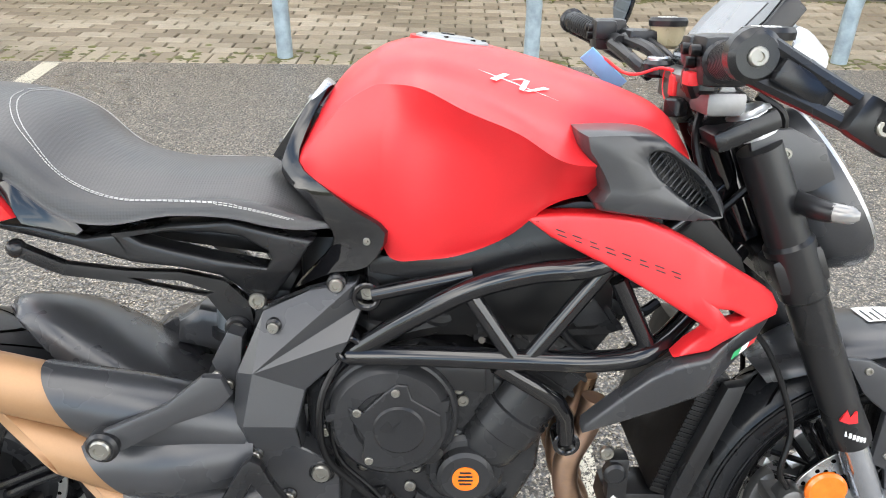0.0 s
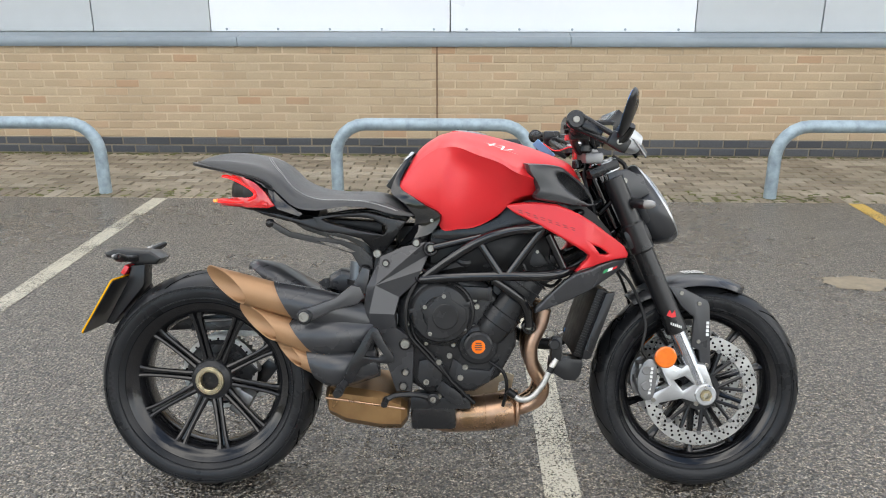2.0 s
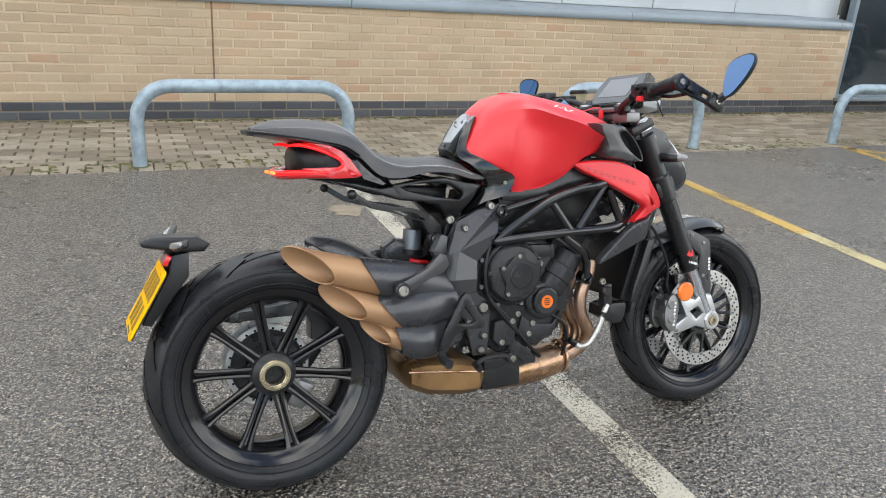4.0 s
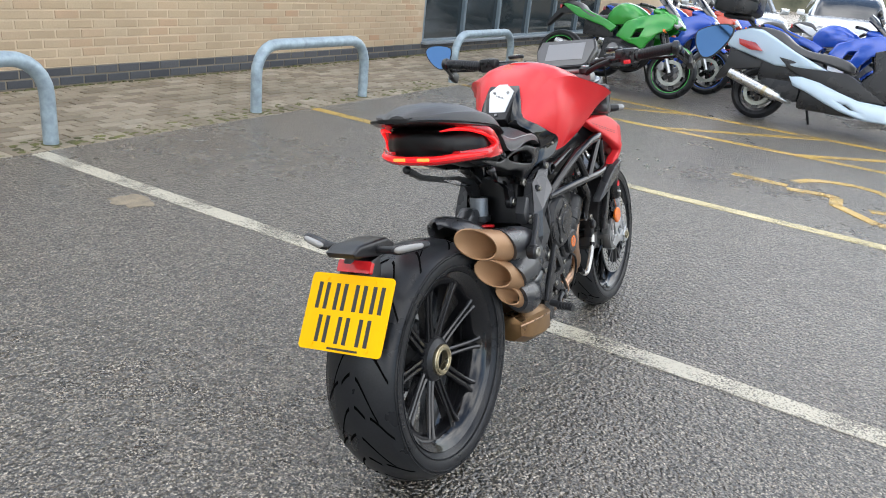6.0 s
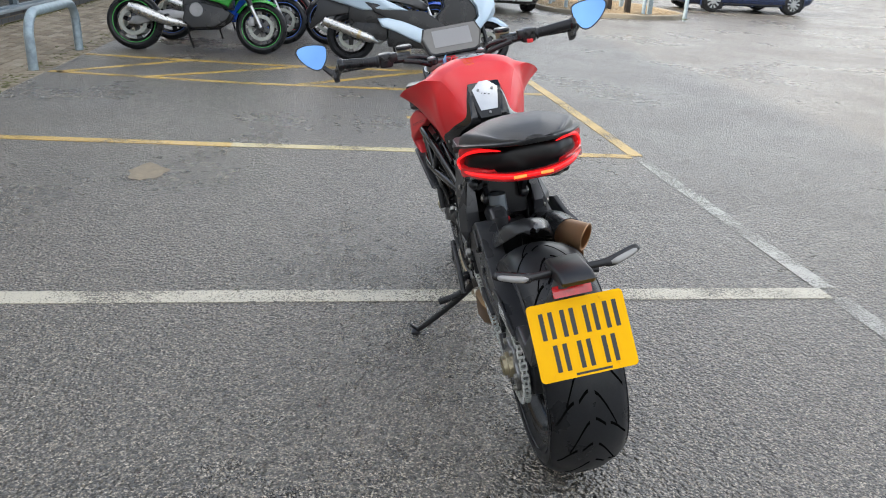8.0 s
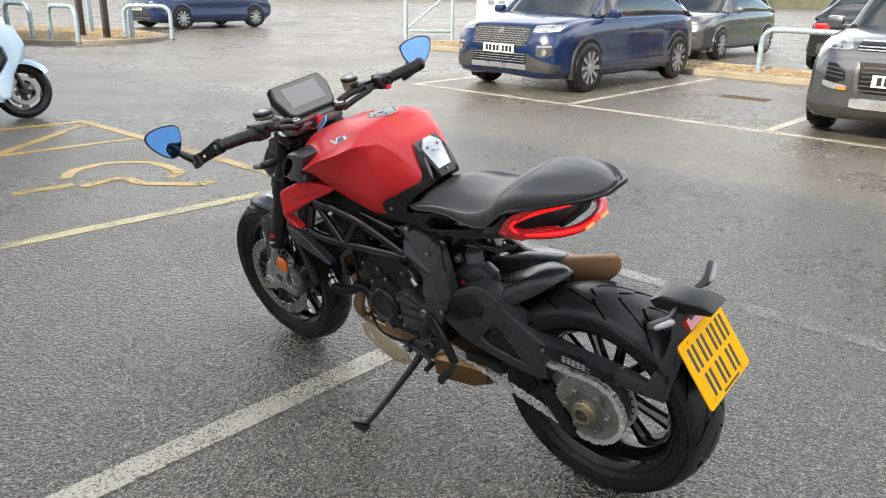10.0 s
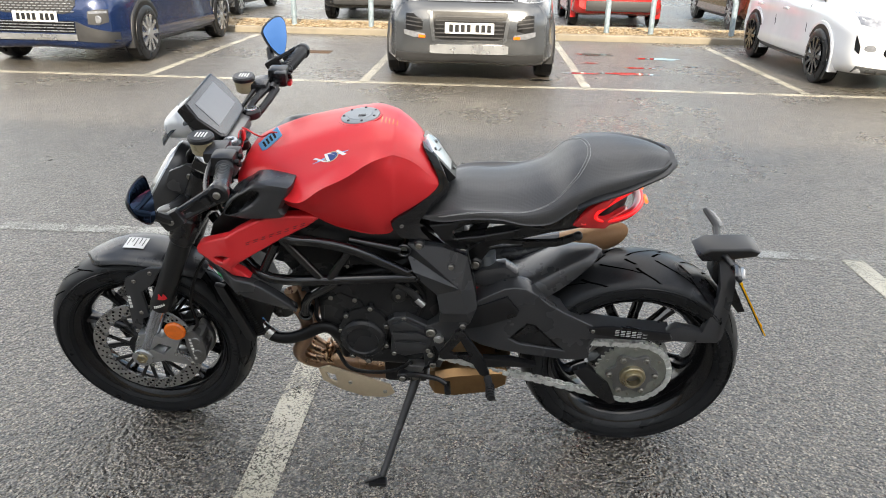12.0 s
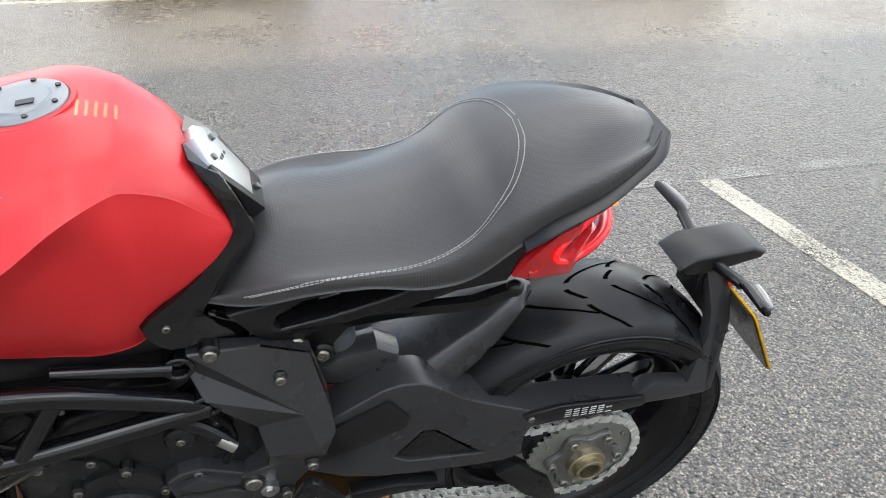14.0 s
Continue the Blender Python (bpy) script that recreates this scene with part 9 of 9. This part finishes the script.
    skin(b, [[(x, 0, t), (x, w * .6, t - .01), (x, w, t - .07), (x, w * .9, lo), (x, 0, lo)] for x, t, w, lo in ((.52, .86, .08, .76), (.58, .96, .13, .76), (.70, 1.03, .17, .76), (.85, 1.02, .18, .78), (1.0, .95, .15, .80), (1.08, .88, .08, .80))], 4, 3)
    part("fuel_tank", b, body, ob, "painted fuel tank", 50)
    b = bmesh.new()
    skin(b, [[(x, 0, t), (x, w * .7, t - .006), (x, w, t - .03), (x, w * .95, lo), (x, 0, lo)] for x, t, w, lo in
             ((-.10, .94 + seat_up, .06, .92), (.0, .98 + seat_up, .11, .92), (.16, .97, .13, .90), (.24, .91, .14, .85), (.38, .86, .15, .80), (.50, .86, .13, .80), (.58, .88, .09, .82))], 4, 3)
    part("seat", b, M["seat"], ob, "black seat", 50)
    b = bmesh.new()
    skin(b, [[(x, 0, t), (x, w * .7, t - .02), (x, w, (t + lo) / 2), (x, w * .6, lo + .01), (x, 0, lo)] for x, t, w, lo in ((1.10, 1.02, .16, .90), (1.24, 1.02, .17, .84), (1.36, .96, .14, .80), (1.46, .86, .07, .80), (1.48, .83, .02, .81))], 4, 3)
    part("nose_fairing", b, body, ob, "painted nose fairing", 50)
    b = bmesh.new()
    skin(b, [[(x, 0, z), (x - .01, w * .7, z - .02), (x - .03, w, z - .06), (x - .035, w * .98, z - .065), (x - .014, w * .68, z - .028), (x - .004, 0, z - .006)] for x, z, w in ((1.10, 1.20, .10), (1.20, 1.13, .15), (1.34, 1.00, .14), (1.38, .96, .10))], 4, 2)
    part("windscreen", b, M["screen"], ob, "smoked windscreen", 60)
    b = bmesh.new()
    box(b, (.46, .28, .30), (.78, 0, .46), .05)
    box(b, (.28, .26, .22), (.98, 0, .60), .04)
    box(b, (.40, .16, .20), (.45, 0, .70), .03)
    part("engine", b, M["cast"], ob, "dark engine", 40)
    b = bmesh.new()
    disc(b, .085, -.15, -.205, (.72, 0, .46), 28, .012)
    disc(b, .075, .15, .20, (.76, 0, .44), 28, .012)
    pieces("engine_cover", b, M["grey_alloy"], ob)
    b = bmesh.new()
    tube(b, [(.60, -.12, .30), (.36, -.17, .34), (.14, -.20, .42), (-.02, -.21, .47)], [.03, .055, .06, .045], 18, 4)
    part("silencer", b, M["steel"], ob, "steel silencer", 50)
    b = bmesh.new()
    skin(b, [[(1.43 + r * math.cos(a), 0, .30 + r * math.sin(a)), (1.43 + r * math.cos(a), .05, .30 + r * math.sin(a)), (1.43 + (r - .03) * math.cos(a), .072, .30 + (r - .03) * math.sin(a)), (1.43 + (r - .035) * math.cos(a), .065, .30 + (r - .035) * math.sin(a)), (1.43 + (r - .008) * math.cos(a), 0, .30 + (r - .008) * math.sin(a))]
             for a, r in ((radians(q), .325) for q in (150, 125, 100, 75, 55))], 3, 2)
    part("front_mudguard", b, body, ob, "painted front mudguard", 50)
    b = bmesh.new()
    prism(b, [(-.05, .92), (-.14, .86), (-.26, .66), (-.24, .65), (-.08, .82), (.08, .84)], -.05, .05, .01)
    part("rear_mudguard", b, M["satin"], ob)
    b = bmesh.new()
    box(b, (.03, .14, .05), (-.10, 0, .90), .01)
    part("tail_lamp", b, M["redlamp"], ob, "red tail lamp")
    b = bmesh.new()
    tube(b, [(.55, .12, .28), (.60, .30, .03)], .012, 8)
    part("side_stand", b, M["satin"], ob)
    if box_lid:
        b = bmesh.new()
        skin(b, [[(x, 0, t), (x, w * .75, t - .01), (x, w, t - .06), (x, w, lo + .03), (x, w * .8, lo), (x, 0, lo)] for x, t, w, lo in ((-.42, 1.10, .14, 1.00), (-.36, 1.20, .20, .99), (-.20, 1.25, .22, .98), (-.06, 1.24, .21, .98), (.0, 1.16, .16, 1.0))], 4, 3)
        tb = part("top_box", b, M["satin"], ob, "black plastic top box", 50)
        b = bmesh.new()
        skin(b, [[(x, 0, t), (x, w * .75, t - .01), (x, w, t - .05), (x, w * .98, t - .075), (x, 0, t - .08)] for x, t, w in ((-.37, 1.215, .185), (-.20, 1.262, .205), (-.08, 1.255, .195), (-.03, 1.22, .16))], 4, 3)
        part("lid", b, box_lid, tb, "coloured top box lid", 50)
    return ob


kgreen = paint("bright_green_paint", (0.02, 0.27, 0.03), 0.2)
rblue = paint("racing_blue_paint", (0.012, 0.07, 0.42), 0.2)
orange_red = paint("orange_red_paint", (0.50, 0.05, 0.02), 0.1)
whitep = paint("gloss_white_paint", (0.66, 0.69, 0.72), 0.0)
limegrn = mat("green_rim_tape", (0.03, 0.45, 0.05), 0.4, bump=0.0)
bluetape, redtape = mat("blue_rim_tape", (0.02, 0.12, 0.55), 0.4, bump=0.0), mat("red_rim_tape", (0.5, 0.03, 0.03), 0.4, bump=0.0)
sports_bike("motorcycle", "bright green faired motorcycle with a black top box", kgreen, M["satin"], pose(7.72, 2.95, 0, 0, 0, -90), M["rim"], limegrn, True, kgreen)
sports_bike("motorcycle", "royal blue faired motorcycle behind the green one", rblue, rblue, pose(8.75, 2.75, 0, 0, 0, -91), M["rim"], bluetape)
sports_bike("motorcycle", "orange-red and white motorcycle with red wheel tape", orange_red, whitep, pose(9.75, 2.70, 0, 0, 0, -90), M["rim"], redtape)
sports_bike("motorcycle", "dark blue motorcycle at the end of the row", rblue, M["satin"], pose(11.0, 2.65, 0, 0, 0, -88), M["rim"], bluetape)
sports_bike("motorcycle", "blue and white sports motorcycle behind the scooter", rblue, whitep, pose(8.85, 0.75, 0, 0, 0, -92), M["rim"], bluetape)
sports_bike("motorcycle", "white and grey motorcycle parked near the silver car", whitep, M["matt"], pose(10.6, 0.60, 0, 0, 0, -90), M["rim"])

# maxi scooter
M["pearl_blue"] = paint("pale_ice_blue_paint", (0.42, 0.53, 0.63), 0.25, 0.2)
scooter = thing("maxi_scooter", "pale ice-blue maxi scooter with a long black seat", "scooter", place=pose(7.44, 0.47, 0, 0, 0, -94) @ pose(0, 0, 0, -7, 0, 0))
moto_wheel(scooter, 0.0, .285, .07, M["rim"], None, "rear_wheel", 5)
moto_wheel(scooter, 1.60, .275, .06, M["rim"], None, "front_wheel", 5)
b = bmesh.new()
skin(b, [[(x, 0, t), (x, w * .75, t - .006), (x, w, t - .05), (x, w * .96, lo), (x, 0, lo)] for x, t, w, lo in
         ((-.26, .95, .09, .90), (-.08, .955, .15, .87), (.10, .93, .17, .83), (.26, .83, .18, .74), (.42, .775, .18, .70), (.64, .76, .17, .66), (.80, .725, .13, .62), (.87, .68, .07, .62))], 4, 3)
part("seat", b, M["seat"], scooter, "long black stepped seat", 50)
b = bmesh.new()
skin(b, [[(x, 0, t), (x, w * .75, t - .01), (x, w, t - .06), (x, w, lo + .03), (x, w * .8, lo), (x, 0, lo)] for x, t, w, lo in ((-.66, 1.24, .15, 1.08), (-.60, 1.34, .21, 1.06), (-.44, 1.40, .23, 1.05), (-.28, 1.39, .22, 1.05), (-.20, 1.30, .17, 1.08))], 4, 3)
tbx = part("top_box", b, M["satin"], scooter, "black plastic top box", 50)
b = bmesh.new()
skin(b, [[(x, 0, t), (x, w, t), (x, w + .006, t - .012), (x, w, t - .024), (x, 0, t - .024)] for x, t, w in ((-.655, 1.20, .165), (-.60, 1.205, .214), (-.44, 1.21, .235), (-.28, 1.21, .224), (-.205, 1.205, .178))], 3, 2)
part("lid_seam", b, M["matt"], tbx, "pannier box lid seam")
b = bmesh.new()
box(b, (.30, .20, .04), (-.40, 0, 1.03), .01)
tube(b, [(-.30, .08, 1.03), (-.20, .09, .94)], .012, 8)
tube(b, [(-.30, -.08, 1.03), (-.20, -.09, .94)], .012, 8)
part("rack", b, M["hose"], tbx, "black luggage rack")
b = bmesh.new()
box(b, (.62, .30, .30), (.28, 0, .55), .05)
box(b, (.85, .30, .24), (.85, 0, .30), .04)
part("frame_cover", b, M["satin"], scooter)
b = bmesh.new()
skin(b, [[(x, 0, t), (x, w * .8, t - .01), (x, w, t - .05), (x, w * .9, lo), (x, 0, lo)] for x, t, w, lo in ((.78, .64, .10, .40), (.92, .55, .12, .40), (1.06, .58, .13, .40), (1.20, .76, .16, .40))], 4, 3)
part("centre_tunnel", b, M["satin"], scooter, "black centre tunnel", 50)
for s in (-1, 1):
    b = bmesh.new()
    prism(b, [(-.47, .80), (-.36, .89), (-.21, .93), (-.08, .92), (.06, .86), (.30, .74), (.68, .59), (.42, .585), (.13, .575), (-.20, .66), (-.42, .71)], s * .04, s * .20, .03,
          bow=lambda x, z: -.30 * max(0, -.05 - x) + .02 * (x > .2), side=s, seg=4)
    part("rear_body", b, M["pearl_blue"], scooter, "ice-blue rear bodywork", 50)
    b = bmesh.new()
    prism(b, [(.15, .67), (.36, .645), (.68, .60), (.84, .60), (1.02, .50), (1.27, .36), (1.02, .34), (.80, .40), (.47, .47), (.28, .55)], s * .12, s * .21, .02, seg=3)
    part("side_band", b, M["satin"], scooter, "black side band", 50)
    b = bmesh.new()
    prism(b, [(.30, .49), (.42, .505), (.60, .475), (.80, .41), (1.00, .355), (1.26, .345), (1.40, .36), (1.36, .175), (1.10, .17), (.86, .22), (.68, .285), (.50, .36), (.36, .40)], s * .12, s * .235, .025,
          holes=[[(.86, .30), (.90, .295), (.98, .255), (.95, .255)]], seg=4)
    part("lower_body", b, M["pearl_blue"], scooter, "ice-blue lower bodywork", 50)
    b = bmesh.new()
    prism(b, [(1.14, .88), (1.26, .92), (1.44, .93), (1.58, .88), (1.66, .72), (1.60, .58), (1.50, .44), (1.46, .30), (1.42, .20), (1.33, .20), (1.29, .36), (1.40, .48), (1.46, .58), (1.43, .68), (1.33, .80), (1.20, .86)], s * .10, s * .24, .03,
          bow=lambda x, z: -.50 * max(0, x - 1.46) - .10 * max(0, z - .70), side=s, seg=4)
    part("leg_shield", b, M["pearl_blue"], scooter, "ice-blue leg shield", 50)
    b = bmesh.new()
    prism(b, [(1.02, .84), (1.14, .88), (1.30, .80), (1.42, .68), (1.45, .58), (1.38, .47), (1.26, .35), (1.02, .40), (.98, .55), (1.06, .66)], s * .05, s * .20, .02, seg=3)
    part("inner_panel", b, M["satin"], scooter, "black inner leg panel", 50)
    b = bmesh.new()
    tube(b, [(1.60, s * .08, .28), (1.52, s * .08, .50)], .022, 12)
    part("fork_leg", b, M["satin"], scooter)
    b = bmesh.new()
    tube(b, [(1.20, s * .08, 1.02), (1.14, s * .24, 1.02), (1.10, s * .36, 1.0)], .016, 10, 3)
    part("handlebar", b, M["satin"], scooter)
    b = bmesh.new()
    tube(b, [(1.34, s * .18, 1.06), (1.32, s * .30, 1.16)], .010, 8)
    sm = part("mirror_stalk", b, M["satin"], scooter)
    b = bmesh.new()
    bmesh.ops.create_uvsphere(b, u_segments=16, v_segments=10, radius=1.0, matrix=Matrix.Translation((1.31, s * .36, 1.20)) @ Matrix.Diagonal((.035, .08, .055, 1)))
    part("mirror", b, whitep, sm)
    b = bmesh.new()
    prism(b, [(1.36, .80), (1.50, .90), (1.60, .78), (1.52, .70)], s * .05, s * .19, .015, bow=lambda x, z: -.45 * max(0, x - 1.42), side=s)
    part("headlamp", b, M["lamp"], scooter, "large clear headlamp")
    b = bmesh.new()
    prism(b, [(-.30, .80), (-.12, .78), (-.02, .70), (-.16, .70), (-.28, .74)], s * .155, s * .20, .01)
    part("tail_lamp", b, M["redlamp"], scooter, "red and clear tail lamp")
    b = bmesh.new()
    for q in range(5):
        box(b, (.008, .006, .05), (1.235 + .016 * q, s * .224, .46 - .004 * q), .001, Matrix.Rotation(radians(20), 3, "Y"))
    pieces("vent", b, M["hose"], scooter)
b = bmesh.new()
skin(b, [[(x, 0, t), (x, w * .75, t - .02), (x, w, (t * .55 + lo * .45)), (x, w * .75, lo), (x, 0, lo)] for x, t, w, lo in ((1.22, .96, .14, .60), (1.36, .97, .17, .56), (1.50, .92, .16, .52), (1.62, .80, .11, .56), (1.67, .70, .05, .62))], 4, 3)
part("front_shield", b, M["pearl_blue"], scooter, "ice-blue front shield", 50)
b = bmesh.new()
skin(b, [[(x, 0, z), (x - .01, w * .7, z - .02), (x - .04, w, z - .08), (x - .045, w * .98, z - .085), (x - .014, w * .68, z - .028), (x - .004, 0, z - .006)] for x, z, w in ((1.20, 1.36, .13), (1.30, 1.26, .19), (1.46, 1.06, .20), (1.54, .94, .16))], 4, 2)
part("windscreen", b, glass_mat("pale_blue_screen", (0.75, 0.88, 0.95)), scooter, "clear blue-tinted windscreen", 60)
b = bmesh.new()
skin(b, [[(1.60 + r * math.cos(a), 0, .275 + r * math.sin(a)), (1.60 + r * math.cos(a), .06, .275 + r * math.sin(a)), (1.60 + (r - .05) * math.cos(a), .085, .275 + (r - .05) * math.sin(a)), (1.60 + (r - .055) * math.cos(a), .078, .275 + (r - .055) * math.sin(a)), (1.60 + (r - .008) * math.cos(a), 0, .275 + (r - .008) * math.sin(a))]
         for a, r in ((radians(q), .315) for q in (165, 140, 110, 80, 50, 35))], 3, 2)
part("front_mudguard", b, M["pearl_blue"], scooter, "ice-blue front mudguard", 50)
b = bmesh.new()
tube(b, [(.36, -.12, .24), (.32, -.17, .235), (.25, -.215, .258), (.20, -.225, .275), (-.26, -.235, .425), (-.28, -.235, .43)], [.022, .024, .03, .052, .052, .042], 18, 3)
part("silencer", b, M["steel"], scooter, "polished steel silencer with gold bands", 50)
b = bmesh.new()
for q in ((.10, .308), (-.24, .418)):
    p0 = Vector((q[0], -.231, q[1]))
    d = Vector((-.40, -.01, .13)).normalized() * .018
    tube(b, [p0 - d, p0 + d], .0545, 18)
pieces("silencer_band", b, M["gold"], scooter)
b = bmesh.new()
box(b, (.42, .26, .24), (.22, -.02, .36), .05)
part("engine", b, M["cast"], scooter)
b = bmesh.new()
prism(b, [(-.40, .72), (-.10, .66), (.05, .56), (-.10, .52), (-.30, .48), (-.46, .34), (-.49, .36), (-.40, .56)], -.07, .07, .012)
part("rear_mudguard", b, M["satin"], scooter)
b = bmesh.new()
tube(b, [(.50, .14, .20), (.54, .30, .02)], .014, 8)
part("side_stand", b, M["satin"], scooter)


# ---- bricks and blocks ----
def brick_mesh(name, sx, sy, sz, c, material, jit=0.0, seed=0):
    """A block with a chamfered front; 1 of several shapes."""
    rg = random.Random(seed)
    j = lambda: rg.uniform(-jit, jit)
    x, y, z = sx / 2, sy / 2, sz / 2
    back = [(-x, y, -z), (x, y, -z), (x, y, z), (-x, y, z)]
    mid = [(-x + j(), -y + c, -z + j()), (x + j(), -y + c, -z + j()), (x + j(), -y + c, z + j()), (-x + j(), -y + c, z + j())]
    front = [(-x + c, -y, -z + c), (x - c, -y, -z + c), (x - c, -y, z - c), (-x + c, -y, z - c)]
    me = bpy.data.meshes.new(name)
    f = [(8, 9, 10, 11)]
    for a in (0, 4):
        for i in range(4):
            f.append((a + i, a + (i + 1) % 4, a + 4 + (i + 1) % 4, a + 4 + i))
    me.from_pydata(back + mid + front, [], f)
    me.materials.append(material)
    return me


def lay(name, spots, shapes, parent, near, material):
    """Blocks on their spots: single parts inside near(x, y, z), the rest joined."""
    vs, fs = [], []
    rg = random.Random(7)
    for p, rot in spots:
        me = rg.choice(shapes)
        m = Matrix.Translation(p) @ rot
        if near(*p):
            ob = new(name, me)
            ob.matrix_world = m
            ob.parent = parent
        else:
            o = len(vs)
            vs += [tuple(m @ v.co) for v in me.vertices]
            fs += [tuple(o + i for i in q.vertices) for q in me.polygons]
    me = bpy.data.meshes.new(name + "_rest")
    me.from_pydata(vs, [], fs)
    me.materials.append(material)
    ob = new(name + "_rest", me)
    ob.parent = parent
    tagged(ob, kind="stuff")


rg = random.Random(12)
spots = []
for row in range(11):
    off = 0.0 if row % 2 else 0.1125
    k = 0
    while True:
        x = -14.0 + off + 0.225 * k
        k += 1
        if x > 7.72:
            break
        if abs(x - 0.455) < 0.03:
            continue
        spots.append(((x, WALL_Y + 0.05 + rg.uniform(-0.0015, 0.0015), 0.195 + 0.076 * row), Matrix.Rotation(rg.uniform(-0.004, 0.004), 4, "Y")))
lay("brick", spots, [brick_mesh("brick", 0.213, 0.10, 0.064, 0.004, M["brick"], 0.0018, s) for s in range(6)], wall,
    lambda x, y, z: -1.15 < x < 4.6, M["brick"])
spots = []
for row in range(2):
    k = 0
    while -14.0 + 0.1125 * row + 0.225 * k < WIN_X1:
        spots.append(((-14.0 + 0.1125 * row + 0.225 * k, WALL_Y + 0.045 + rg.uniform(-0.002, 0.002), 0.043 + 0.076 * row), Matrix.Identity(4)))
        k += 1
lay("plinth_brick", spots, [brick_mesh("plinth_brick", 0.214, 0.10, 0.065, 0.005, M["plinth"], 0.001, s) for s in range(4)], wall,
    lambda x, y, z: -3.5 < x < 8.5, M["plinth"])

flat = Matrix.Rotation(radians(-90), 4, "X")
spots = []
k = 0
x = -9.0
while x < 15.0:
    for j, y in enumerate((EDGE_Y + 0.10, EDGE_Y + 0.3025)):
        turn = Matrix.Rotation(radians(90 + rg.uniform(-1, 1)), 4, "Z")
        if j == 0:
            spots.append(((x, y, -0.022 + rg.uniform(-0.002, 0.003)), turn @ flat))
    x += 0.1025
row = 0
y = EDGE_Y + 0.255
while y < WALL_Y - 0.03:
    x = -9.0 + (0.1025 if row % 2 else 0.0)
    while x < 15.0:
        spots.append(((x, y, -0.022 + rg.uniform(-0.003, 0.003)), Matrix.Rotation(radians(rg.uniform(-1, 1)), 4, "Z") @ flat))
        x += 0.2055
    y += 0.104
    row += 1
lay("paver", spots, [brick_mesh("paver", 0.195, 0.05, 0.0940, 0.005, M["paver"], 0.002, s) for s in range(6)], pavement,
    lambda x, y, z: -0.55 < x < 2.4 and y < 4.95 or 2.4 <= x < 3.2 and y < 3.9, M["paver"])
